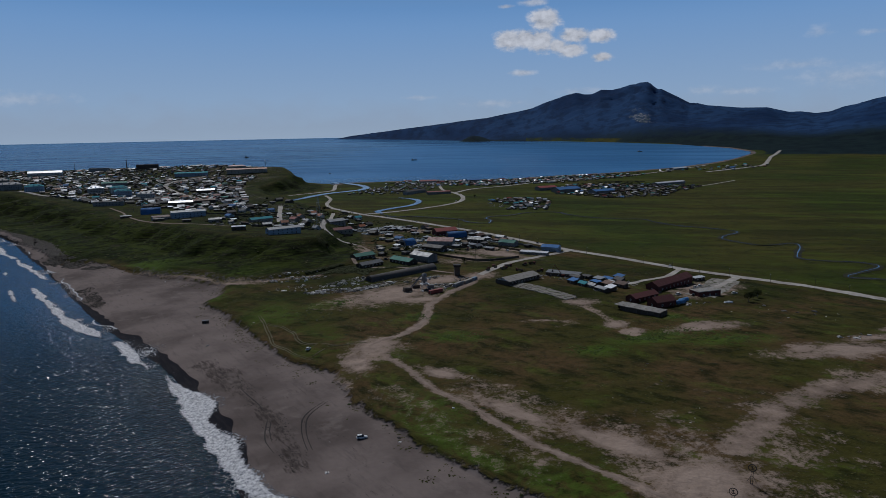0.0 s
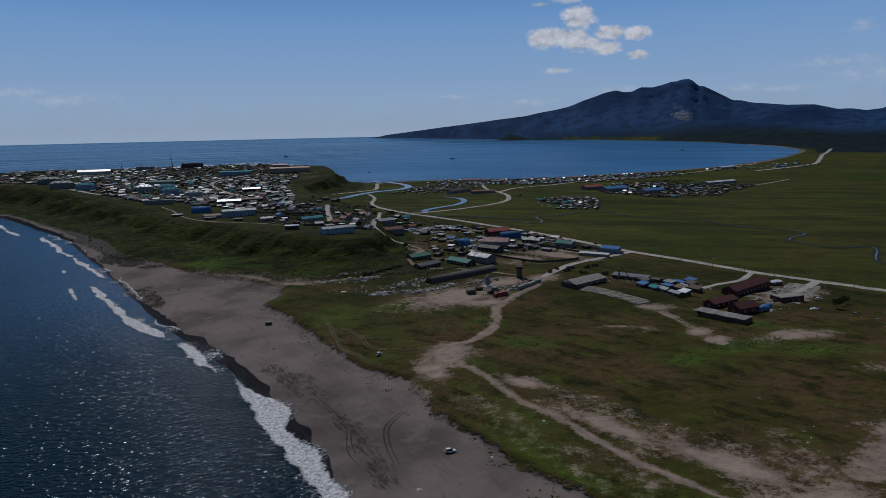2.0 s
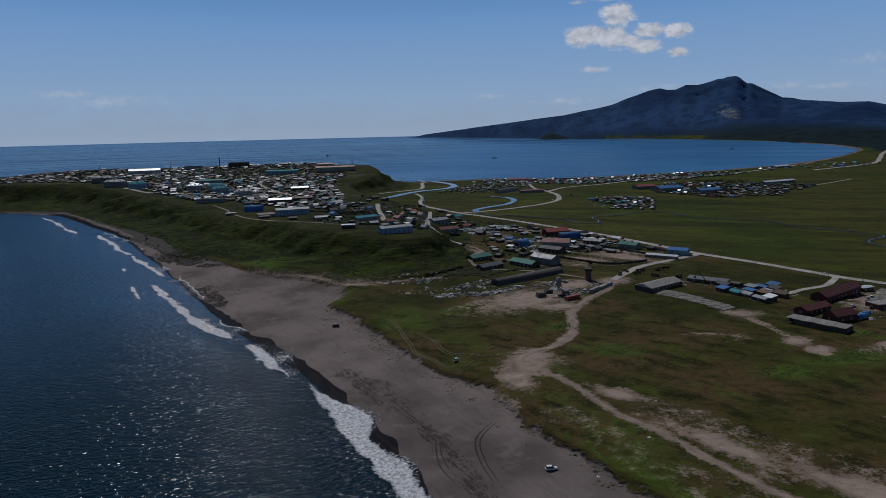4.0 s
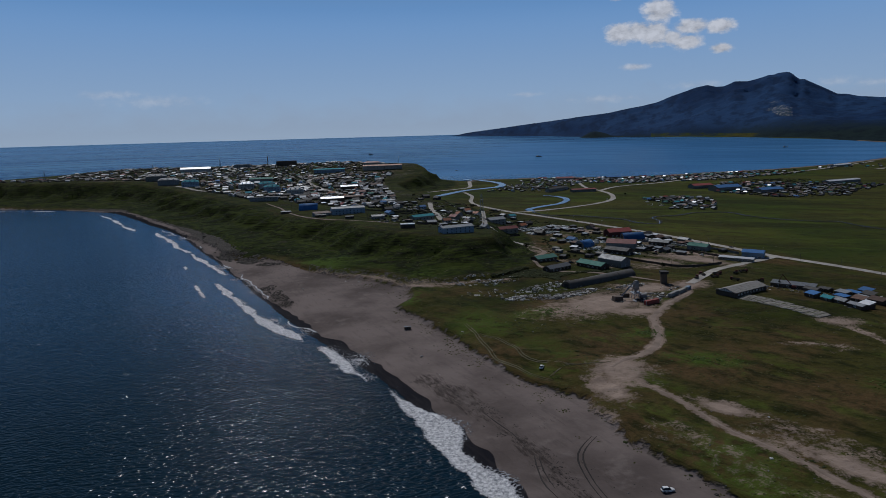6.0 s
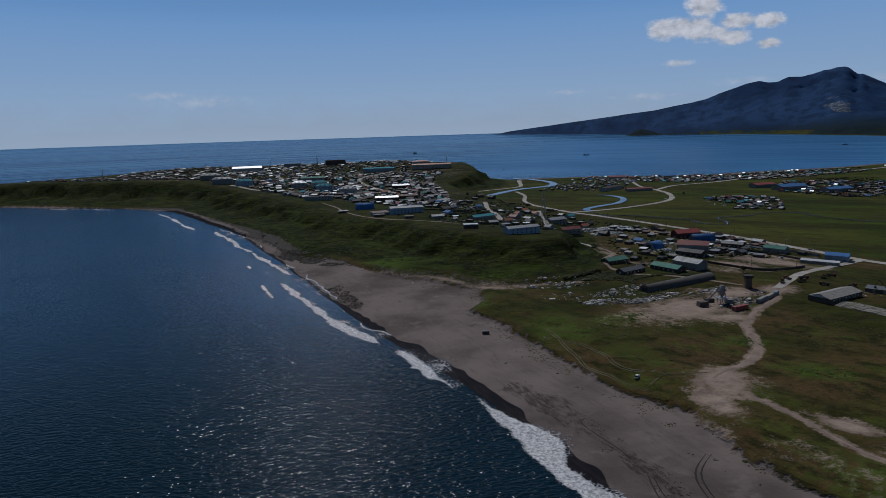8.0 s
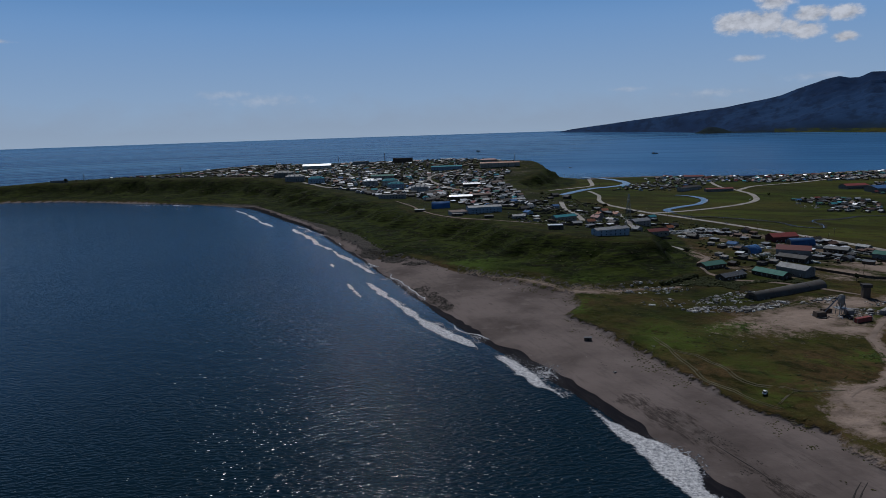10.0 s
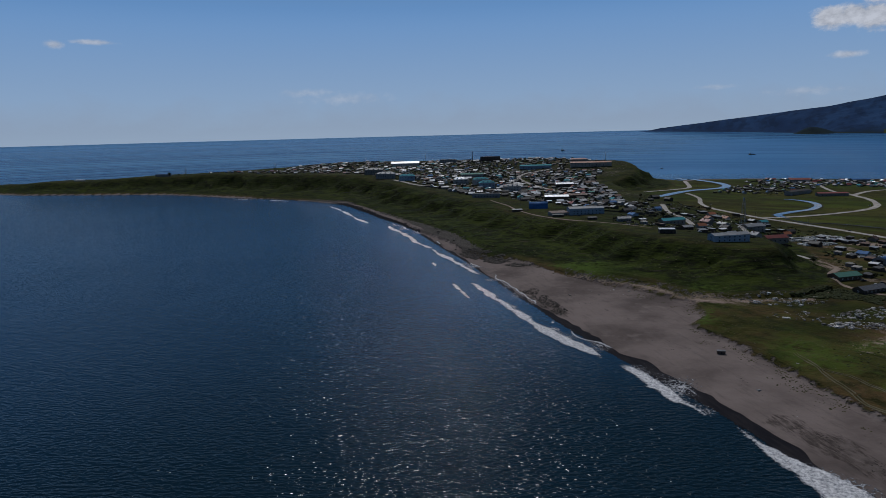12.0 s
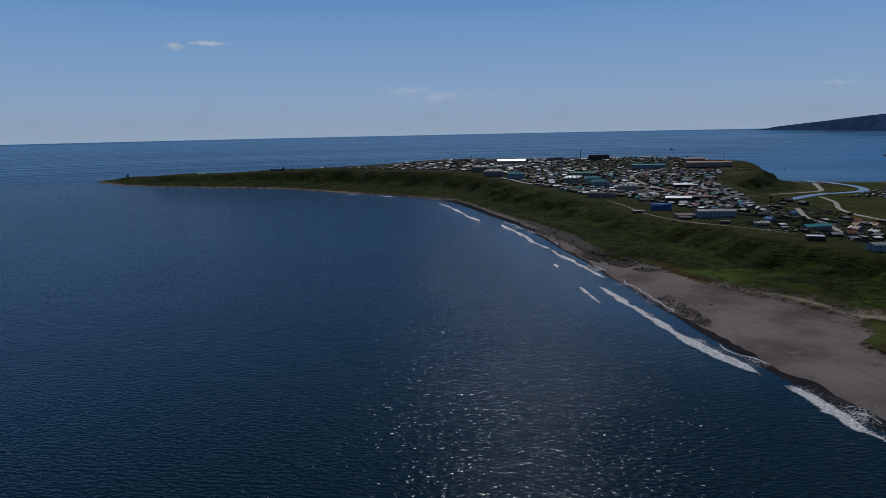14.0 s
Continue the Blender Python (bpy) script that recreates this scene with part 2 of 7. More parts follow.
    # far woods, with the blue haze of distance mixed into their colour
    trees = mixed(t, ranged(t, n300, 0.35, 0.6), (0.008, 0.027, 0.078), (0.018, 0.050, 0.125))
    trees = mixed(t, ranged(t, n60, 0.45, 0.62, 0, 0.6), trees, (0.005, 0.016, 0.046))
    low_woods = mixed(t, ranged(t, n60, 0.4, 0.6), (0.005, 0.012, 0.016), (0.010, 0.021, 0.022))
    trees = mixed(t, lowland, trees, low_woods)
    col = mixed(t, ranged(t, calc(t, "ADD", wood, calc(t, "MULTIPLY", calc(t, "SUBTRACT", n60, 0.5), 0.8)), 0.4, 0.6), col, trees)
    # pale scree high on the mountain, in broken tongues
    tongue = noise_of(t, where(t, ((16, 60, 1), radians(-20))), 1.0, 6, 0.7)
    col = mixed(t, ranged(t, calc(t, "ADD", calc(t, "MULTIPLY", scree, 0.55), calc(t, "MULTIPLY", calc(t, "SUBTRACT", tongue, 0.5), 1.5)), 0.42, 0.62, 0, 0.85), col, mixed(t, ranged(t, n14, 0.45, 0.6), (0.045, 0.070, 0.075), (0.26, 0.25, 0.25)))
    t.links.new(col, b.inputs["Base Color"])
    put(t, b, "Roughness", calc(t, "SUBTRACT", 0.95, calc(t, "MULTIPLY", damp, 0.10)))
    rough_part = calc(t, "SUBTRACT", 1.0, calc(t, "MULTIPLY", shoreish, calc(t, "ADD", 0.7, calc(t, "MULTIPLY", damp, 0.28))))
    hgt = calc(t, "ADD", calc(t, "MULTIPLY", n14, 2.2), calc(t, "ADD", calc(t, "MULTIPLY", n4, 0.55), calc(t, "MULTIPLY", n1, 0.16)))
    bumped(t, b, calc(t, "MULTIPLY", hgt, rough_part), 1.0, 1.0)
    return m


def sea_material():
    m, t, b = mat("sea_water", 0.2, 0.0, 0.2)
    b.inputs["IOR"].default_value = 1.333
    pull, clear, shoal_haze, offing_sheen = attr(t, "water")
    cw = where(t, ((2.1, 0.95, 1.0), radians(24)))
    n900 = noise_of(t, where(t, ((1500, 700, 1), radians(30))), 1.0, 1.5, 0.5)
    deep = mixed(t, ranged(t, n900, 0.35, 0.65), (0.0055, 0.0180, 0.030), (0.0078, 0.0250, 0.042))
    # far water: aerial haze put into the base colour through the clear mask
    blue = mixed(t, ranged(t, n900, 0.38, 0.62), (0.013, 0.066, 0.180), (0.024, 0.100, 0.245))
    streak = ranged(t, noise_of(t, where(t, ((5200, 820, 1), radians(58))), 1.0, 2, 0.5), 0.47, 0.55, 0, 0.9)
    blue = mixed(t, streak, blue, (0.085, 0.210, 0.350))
    # middle distance: bluer base colour stands in for sky reflected at low angles
    deep = mixed(t, offing_sheen, deep, mixed(t, ranged(t, n900, 0.35, 0.65), (0.015, 0.057, 0.130), (0.020, 0.071, 0.154)))
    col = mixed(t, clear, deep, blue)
    # paler blue for turbid inshore water, and painted haze over bay and horizon
    t.links.new(mixed(t, shoal_haze, col, mixed(t, ranged(t, n900, 0.38, 0.62), (0.045, 0.150, 0.330), (0.064, 0.195, 0.400))), b.inputs["Base Color"])
    put(t, b, "Roughness", calc(t, "ADD", 0.125, calc(t, "MULTIPLY", clear, 0.12)))
    put(t, b, "Specular IOR Level", calc(t, "SUBTRACT", 0.062, calc(t, "MULTIPLY", clear, 0.01)))
    swell = noise_of(t, cw, 1 / 10.0, 2, 0.5)
    chop = noise_of(t, cw, 1 / 1.75, 1, 0.5)
    tiny = noise_of(t, cw, 1 / 0.9, 1, 0.5)
    crest = ranged(t, noise_of(t, where(t, ((1.5, 1.0, 1.0), radians(26))), 1 / 1.7, 2, 0.45), 0.60, 0.74)
    gust = ranged(t, noise_of(t, where(t), 1 / 90, 3), 0.3, 0.7, 0.75, 1.15)
    h = calc(t, "ADD", calc(t, "MULTIPLY", swell, 0.4), calc(t, "ADD", calc(t, "MULTIPLY", chop, 1.05), calc(t, "ADD", calc(t, "MULTIPLY", tiny, 0.05), calc(t, "MULTIPLY", crest, 0.15))))
    bumped(t, b, calc(t, "MULTIPLY", h, gust), 1.0, calc(t, "MULTIPLY", pull, pull))
    return m


def foam_material():
    """Foam that breaks up into lace where it lies thin on the water."""
    m, t, b = mat("sea_foam", 0.75, 0.0, 0.2)
    lies = attr(t, "foam")[0]
    c = where(t)
    n, fine = noise_of(t, c, 0.7, 7, 0.72), noise_of(t, c, 2.6, 5, 0.7)
    warp = t.nodes.new("ShaderNodeVectorMath")
    warp.operation = "MULTIPLY_ADD"
    wn = t.nodes.new("ShaderNodeTexNoise")
    put(t, wn, "Vector", c), put(t, wn, "Scale", 0.35), put(t, wn, "Detail", 3.0)
    t.links.new(wn.outputs["Color"], warp.inputs[0])
    warp.inputs[1].default_value = (3.0, 3.0, 0.0)
    t.links.new(c, warp.inputs[2])
    cell = t.nodes.new("ShaderNodeTexVoronoi")
    cell.feature = "DISTANCE_TO_EDGE"
    put(t, cell, "Vector", warp.outputs[0]), put(t, cell, "Scale", 0.42)
    lace = ranged(t, cell.outputs[0], 0.0, 0.22, 1.0, 0.0)
    cover = calc(t, "ADD", lies, calc(t, "ADD", calc(t, "MULTIPLY", calc(t, "SUBTRACT", lace, 0.45), 0.34), calc(t, "MULTIPLY", calc(t, "SUBTRACT", n, 0.5), 0.95)))
    put(t, b, "Alpha", ranged(t, cover, 0.36, 0.66))
    churn = calc(t, "ADD", calc(t, "MULTIPLY", n, 0.55), calc(t, "ADD", calc(t, "MULTIPLY", fine, 0.30), calc(t, "MULTIPLY", lies, 0.15)))
    body = mixed(t, ranged(t, churn, 0.44, 0.68), (0.115, 0.125, 0.15), (0.80, 0.79, 0.80))
    t.links.new(body, b.inputs["Base Color"])
    bumped(t, b, calc(t, "ADD", n, calc(t, "MULTIPLY", fine, 0.4)), 0.8, 0.6)
    return m


def track_material(name, light, dark, grassy=0.0):
    m, t, b = mat(name, 0.95, 0.0, 0.15)
    c = where(t)
    n, f = noise_of(t, c, 1 / 9, 5), noise_of(t, c, 1.1, 4, 0.6)
    col = mixed(t, ranged(t, n, 0.3, 0.7), dark, light)
    col = mixed(t, ranged(t, f, 0.5, 0.8, 0, 0.4), col, dark)
    if grassy:
        col = mixed(t, ranged(t, noise_of(t, c, 1 / 3.5, 4, 0.6), 0.56 - grassy * 0.2, 0.72 - grassy * 0.2), col, (0.05, 0.055, 0.02))
    t.links.new(col, b.inputs["Base Color"])
    bumped(t, b, f, 0.5, 0.1)
    return m


LANDMAT, SEA, FOAM = land_material(), sea_material(), foam_material()
GRAVEL = track_material("gravel_road", (0.42, 0.39, 0.355), (0.27, 0.245, 0.22))
DIRT = track_material("dirt_track", (0.275, 0.212, 0.172), (0.180, 0.138, 0.112))
FAINT = track_material("worn_grass_track", (0.135, 0.118, 0.080), (0.075, 0.068, 0.036))
RUT = track_material("dark_churned_sand", (0.050, 0.044, 0.041), (0.030, 0.026, 0.025))
SLAB = track_material("concrete_slab", (0.30, 0.28, 0.25), (0.17, 0.155, 0.14), 0.35)
m_, t_, b_ = mat("river_water", 0.08, 0.0, 0.2)
b_.inputs["Base Color"].default_value = (0.012, 0.028, 0.052, 1)
bumped(t_, b_, noise_of(t_, where(t_), 0.5, 3), 0.12, 0.2)
RIVER = m_
BANK = track_material("muddy_bank", (0.035, 0.036, 0.018), (0.018, 0.02, 0.012))

W_WHITE = weathered("whitewashed_wall", (0.42, 0.41, 0.39))
W_GREY = weathered("grey_block_wall", (0.24, 0.235, 0.23))
W_WOOD = weathered("dark_timber_wall", (0.085, 0.065, 0.05))
W_BROWN = weathered("brown_board_wall", (0.085, 0.058, 0.045))
W_CREAM = weathered("cream_plaster_wall", (0.27, 0.25, 0.22))
W_BLUE = weathered("pale_blue_wall", (0.26, 0.34, 0.42))
W_RED = weathered("dark_red_wall", (0.12, 0.035, 0.03))
R_SLATE = weathered("grey_fibre_cement_roof", (0.150, 0.160, 0.175), 0.55, 0.0, 0.45, vary=0.5, ridges=3.0)
R_PALE = weathered("bare_metal_sheet_roof", (0.62, 0.63, 0.65), 0.45, 0.15, 0.45, vary=0.2, dirty=0.25, ridges=3.0)
R_WORN = weathered("worn_grey_sheet_roof", (0.24, 0.225, 0.205), 0.7, 0.0, 0.3, vary=0.22, dirty=0.7, scale=0.5)
R_DARK = weathered("tarred_dark_roof", (0.045, 0.043, 0.043), 0.7, vary=0.5)
R_TAR = weathered("weathered_tar_felt_roof", (0.095, 0.088, 0.082), 0.8, vary=0.1, dirty=0.5)
R_RUST = weathered("rusted_sheet_roof", (0.105, 0.058, 0.042), 0.7, 0.1, vary=0.45)
R_RED = weathered("red_painted_roof", (0.23, 0.045, 0.04), 0.55, vary=0.3)
R_MAROON = weathered("maroon_sheet_roof", (0.10, 0.032, 0.03), 0.65, vary=0.2)
R_BLUE = weathered("blue_painted_sheet_roof", (0.045, 0.14, 0.33), 0.75, 0.0, 0.2, vary=0.2, dirty=0.15)
R_TEAL = weathered("teal_painted_sheet_roof", (0.04, 0.25, 0.29), 0.8, 0.0, 0.15, vary=0.15, dirty=0.15)
R_GREEN = weathered("green_painted_sheet_roof", (0.06, 0.19, 0.15), 0.8, vary=0.2, dirty=0.2)
R_ORANGE = weathered("orange_brown_roof", (0.34, 0.115, 0.05), 0.6, vary=0.2)
GLASS = plain("dark_window_glass", (0.02, 0.025, 0.03), 0.08, 0.0, 0.6)
DOORM = plain("brown_door_paint", (0.10, 0.06, 0.04), 0.6)
BRICKM = weathered("chimney_brick", (0.28, 0.13, 0.09))
METAL = plain("galvanised_steel", (0.33, 0.34, 0.35), 0.45, 0.7)
BLACK = plain("black_paint", (0.018, 0.018, 0.02), 0.6)
TYRE = plain("black_rubber", (0.02, 0.02, 0.02), 0.85)
PAINT_W = plain("white_paint", (0.75, 0.75, 0.74), 0.35)
PAINT_K = plain("dark_car_paint", (0.03, 0.032, 0.04), 0.3)
PAINT_R = weathered("red_oxide_paint", (0.24, 0.05, 0.04), 0.6)
PAINT_BL = weathered("blue_tank_paint", (0.07, 0.22, 0.46), 0.5)
CONCR = weathered("stained_concrete", (0.30, 0.285, 0.265), 0.9)
ROCK = weathered("dark_wet_rock", (0.07, 0.064, 0.058), 0.8)
LEAF = weathered("dark_green_leaves", (0.035, 0.058, 0.014), 0.85, vary=0.5, dirty=0.0)
POLEW = plain("weathered_pole_wood", (0.10, 0.085, 0.07), 0.9)

# ---- plan of the land: curves in metres, x to the east of the first eye, y ahead of it ----
EYE = (-70.0, 38.0, 130.0)          # middle of the flight, about which the far land is drawn in
NEAR, EDGE, EASE = 2300.0, 4955.0, 5500.0         # true metres up to NEAR; from there to the horizon the land is drawn in short of EDGE

COAST = [(260, -260), (160, -120), (70, 20), (10, 110), (-30, 170), (-63, 222), (-94, 279), (-118, 319), (-149, 360),
         (-200, 417), (-253, 477), (-306, 543), (-361, 613), (-430, 700), (-475, 752), (-530, 815), (-618, 898),
         (-671, 943), (-760, 1030), (-835, 1095), (-937, 1132), (-1009, 1152), (-1170, 1161), (-1275, 1180),
         (-1378, 1190), (-1477, 1176), (-1540, 1160), (-1786, 1110), (-1927, 1115), (-2149, 1175)]
NORTH = [(-2200, 1215), (-2140, 1330), (-1850, 1400), (-1560, 1470), (-1330, 1680), (-1120, 1850), (-840, 1900), (-560, 1880),
         (-420, 1830), (-335, 1750), (-285, 1700), (-262, 1745), (-130, 1777), (22, 1783), (175, 1790), (344, 1890),
         (532, 1985), (771, 2177), (1011, 2444), (1259, 2814), (1500, 3200), (1631, 3485), (1796, 4101), (1890, 5359),
         (1725, 6440), (1403, 7669), (496, 8895), (0, 11000), (-1220, 13950), (-2876, 17770), (-2300, 18600)]
REAR = [(9000, 20000), (22000, 12000), (22000, -9000), (6000, -9000), (2500, -4000), (700, -900)]
FOOT = [(-88, 612), (-118, 572), (-160, 556), (-190, 556), (-227, 585), (-262, 592), (-293, 610), (-340, 655), (-366, 672),
        (-399, 672), (-440, 722), (-483, 775), (-576, 866), (-706, 975), (-845, 1108), (-940, 1148), (-1080, 1168), (-1275, 1196),
        (-1400, 1206), (-1540, 1178), (-1786, 1128), (-1927, 1132), (-2140, 1190), (-2170, 1220), (-2120, 1310), (-1840, 1382),
        (-1550, 1452), (-1310, 1664), (-1110, 1828), (-840, 1876), (-565, 1858), (-435, 1810), (-350, 1735), (-300, 1660),
        (-285, 1560), (-290, 1480), (-345, 1400), (-300, 1290), (-215, 1150), (-150, 1000), (-112, 879), (-90, 760), (-82, 680)]
CROWN = [(-132, 655), (-156, 648), (-200, 658), (-270, 708), (-300, 755), (-360, 800), (-436, 870), (-490, 955), (-550, 992),
         (-690, 1130), (-820, 1240), (-945, 1300), (-1030, 1297), (-1114, 1297), (-1331, 1320), (-1500, 1285), (-1790, 1230),
         (-2060, 1215), (-2060, 1260), (-1800, 1340), (-1510, 1420), (-1280, 1630), (-1090, 1780), (-840, 1820), (-580, 1800),
         (-430, 1755), (-388, 1660), (-372, 1520), (-400, 1400), (-360, 1260), (-270, 1120), (-200, 980), (-165, 860), (-140, 740)]
LEVELS = [(-140, 640, 28), (-199, 650, 34), (-270, 710, 33), (-310, 826, 33), (-439, 855, 25), (-480, 955, 26), (-550, 1000, 28),
          (-521, 1211, 22), (-377, 872, 27), (-690, 1150, 29), (-834, 1400, 44), (-820, 1250, 32), (-809, 1705, 50), (-470, 1700, 50),
          (-1000, 1310, 42), (-1330, 1330, 41), (-1510, 1320, 34), (-1790, 1260, 23), (-2060, 1235, 13), (-360, 1145, 22),
          (-420, 1400, 21), (-200, 980, 13), (-150, 800, 16), (-1100, 1600, 52), (-600, 1500, 33), (-640, 1780, 54), (-430, 1560, 34)]
VERGE = [(330, -300), (230, -130), (140, 20), (90, 110), (54, 188), (25, 213), (9, 227), (-3, 240), (-14, 254), (-24, 268),
         (-34, 281), (-46, 294), (-53, 310), (-57, 324), (-60, 337), (-73, 343), (-86, 352), (-98, 367), (-112, 384), (-126, 406), (-136, 424),
         (-168, 464), (-187, 488), (-182, 512), (-188, 542), (-235, 575), (-262, 585), (-330, 640), (-372, 668),
         (-420, 695), (-483, 765), (-576, 858), (-706, 965), (-850, 1100)]
HIGHWAY = [(1200, -700), (700, -60), (520, 200), (400, 365), (330, 462), (297, 510), (249, 557), (214, 594), (176, 646), (130, 703),
           (94, 760), (52, 824), (-5, 900), (-74, 981), (-132, 1045), (-192, 1131)]
RIDGE_AZ = [-9.4, -9.16, -7.43, -4.06, .39, 2.13, 4.7, 6.21, 7.53, 8.5, 9.46, 10.56, 11.33, 12.25, 12.87, 13.48, 14.22, 15.11, 15.83, 16.54, 16.96, 17.24, 17.87, 18.16, 18.38, 18.67,
            19.01, 19.51, 20.34, 21.17, 21.83, 22.49, 23.4, 25.03, 26.8, 28.34, 29.13, 30.12, 31.07, 31.8, 32.7, 33.76, 38, 47, 60]
RIDGE_UP = [-.42, -.33, -.11, .16, .64, .85, 1.11, 1.4, 1.61, 1.82, 2.2, 2.56, 2.82, 3.0, 2.84, 2.85, 3.17, 3.12, 3.28, 3.5, 3.52, 3.63, 3.66, 3.52, 3.3, 3.08,
            3.06, 2.8, 2.37, 1.92, 1.87, 1.69, 1.6, 1.43, 1.4, 1.01, 1.03, .87, .97, 1.27, 1.45, 1.77, 2.6, 1.9, 1.2]


def smooth(v, a, b):
    v = np.clip((v - a) / (b - a), 0, 1)
    return v * v * (3 - 2 * v)


def away(x, y, line, closed=False):
    """Distance to a line of points."""
    best = np.full(x.shape, 1e12)
    pts = list(line) + ([line[0]] if closed else [])
    for (ax, ay), (bx, by) in zip(pts, pts[1:]):
        ux, uy = bx - ax, by - ay
        s = np.clip(((x - ax) * ux + (y - ay) * uy) / (ux * ux + uy * uy), 0, 1)
        best = np.minimum(best, (x - ax - s * ux) ** 2 + (y - ay - s * uy) ** 2)
    return np.sqrt(best)


def inside(x, y, ring):
    odd = np.zeros(x.shape, bool)
    for (ax, ay), (bx, by) in zip(ring, list(ring[1:]) + [ring[0]]):
        if ay != by:
            odd ^= ((ay > y) != (by > y)) & (x < (bx - ax) * (y - ay) / (by - ay) + ax)
    return odd


def signed(x, y, ring):
    d = away(x, y, ring, True)
    return np.where(inside(x, y, ring), d, -d)


RAND = np.random.RandomState(7).rand(256, 256)


def hills(x, y, size, octaves=4, rough=0.5):
    """Smooth value noise about 0, in -1..1."""
    total, amp, norm = 0 * x, 1.0, 0.0
    for o in range(octaves):
        u, v = x / size * 2**o + 17.3 * o, y / size * 2**o + 5.9 * o
        i, j = np.floor(u).astype(int), np.floor(v).astype(int)
        f, g = u - i, v - j
        f, g = f * f * (3 - 2 * f), g * g * (3 - 2 * g)
        a, b, c, d = RAND[i % 256, j % 256], RAND[(i + 1) % 256, j % 256], RAND[i % 256, (j + 1) % 256], RAND[(i + 1) % 256, (j + 1) % 256]
        total = total + amp * ((a * (1 - f) + b * f) * (1 - g) + (c * (1 - f) + d * f) * g - 0.5) * 2
        norm, amp = norm + amp, amp * rough
    return total / norm


LAND = COAST + NORTH + REAR
GREEN = VERGE + [(-1200, 1500), (-1200, 2600), (4000, 2600), (4000, -1500), (900, -1500)]


def plan(x, y):
    """Everything that the land is shaped and coloured by, at points of the plan."""
    shore = signed(x, y, LAND)
    shore = shore + 12.0 * smooth(-shore + 60, 0, 30) * smooth(900 - y, 0, 150) + 2.2 * hills(x, y, 22.0, 3) * smooth(np.hypot(x, y), 50, 120)
    green = signed(x, y, GREEN) + 1.8 * hills(x, y, 12.0, 3)
    foot, crown = signed(x, y, FOOT), signed(x, y, CROWN)
    side = away(x, y, HIGHWAY)
    hx, hy = -192 - 1200, 1131 + 700
    beyond = np.where((x - 1200) * hy - (y + 700) * hx > 0, side, -side)
    return shore, green, foot, crown, beyond


def ground(x, y):
    """Height of the true land at true points of the plan."""
    x, y = np.asarray(x, float), np.asarray(y, float)
    shore, green, foot, crown, beyond = plan(x, y)
    plain = 3.2 + 4.8 * smooth(-beyond, 0, 160) * smooth(1100 - y, 0, 300) + 0.5 * hills(x, y, 70.0)
    beach = 5.4 * (1 - np.exp(-np.maximum(shore, 0) / 42.0)) + 0.12 * hills(x, y, 9.0)
    grass = smooth(green, -0.6, 3.2)
    h = beach * (1 - grass) + grass * np.minimum(plain, beach + 2.1 + smooth(green, 0, 60) * 6)
    # low swells of the dune meadow
    h = h + grass * 0.7 * hills(x, y, 34.0) * smooth(green, 0, 25) * smooth(620 - y, 0, 120)
    h = h + grass * (1.7 * hills(x, y, 14.0, 3) * smooth(green, 1, 6) * smooth(45 - green, 0, 30) + 0.5 * hills(x, y, 11.0, 2) * smooth(green, 5, 30)) * smooth(600 - y, 0, 80)
    # plateau of the town and its slopes
    wsum, zsum = 1e-9, 0.0
    for px, py, pz in LEVELS:
        w = 1.0 / ((x - px) ** 2 + (y - py) ** 2 + 60.0**2) ** 1.5
        wsum, zsum = wsum + w, zsum + w * pz
    top = zsum / wsum + 1.2 * hills(x, y, 90.0)
    ribs = 0.5 * hills(x + 0.6 * y, y - 0.6 * x, 48.0, 4, 0.6) + 0.75 * hills(0.8 * y - 0.6 * x, (0.8 * x + 0.6 * y) / 3.2, 26.0, 4, 0.6)
    rise = np.where(crown >= 0, 1.0, np.where(foot <= 0, 0.0, np.maximum(foot, 0) / (np.maximum(foot, 0) + np.maximum(-crown, 0) + 1e-6)))
    bend = 4 * rise * (1 - rise)
    rise = np.clip(rise + (0.28 + 0.18 * smooth(-x, 260, 460)) * bend * ribs, 0, 1)
    rise = 0.38 * rise + 0.62 * smooth(rise, 0.54, 1.0)
    h = np.where(foot > 0, h + np.maximum(top - h, 0) * np.clip(rise, 0, 1) + 1.9 * bend * hills(x, y, 17.0, 4) + 1.8 * smooth(foot, 0, 2.5) * smooth(-crown, 8, 30) * smooth(650 - y, 0, 40), h)
    # mountain and far shore, by direction from the flight
    ex, ey = x - EYE[0], y - EYE[1]
    far = np.hypot(ex, ey)
    az = np.degrees(np.arctan2(ex, ey))
    up = np.interp(az, RIDGE_AZ, RIDGE_UP)
    crest = np.interp(az, [-9.3, -4, 0, 6, 12, 20, 30, 50], [18100, 15200, 13500, 12500, 12200, 12000, 11000, 9000])
    start = np.interp(az, [-9.3, -6, 0, 5, 12, 18, 24, 30, 50], [17600, 13800, 11000, 8900, 7400, 6000, 4300, 3800, 3600])
    high = crest * np.tan(np.radians(up)) + EYE[2]
    s = np.clip((far - start) / (crest - 130 - start), 0, 1)
    fold = 1 - 2 * np.abs(hills(x, y, 2000.0, 6, 0.6))
    rise = np.where(far < crest + 130, (0.03 * smooth(s, 0, 0.15) + 0.97 * s**1.5) * (1 + 0.27 * fold * 4 * s * (1 - s)), 1 - smooth(far - crest - 130, 0, 2500))
    h = np.where(far > start, h + np.maximum(high - 4, 0) * rise * smooth(shore, 20, 700), h)
    sea = np.maximum(-9.0, -1.2 + shore * 0.05)
    islet = 84 * np.exp(-(((x - 480) / 130) ** 2 + ((y - 9000) / 420) ** 2)) + 40 * np.exp(-(((x - 640) / 110) ** 2 + ((y - 9000) / 420) ** 2)) - 14
    return np.maximum(np.where(shore > 0, np.maximum(h, 0.06), sea), islet)


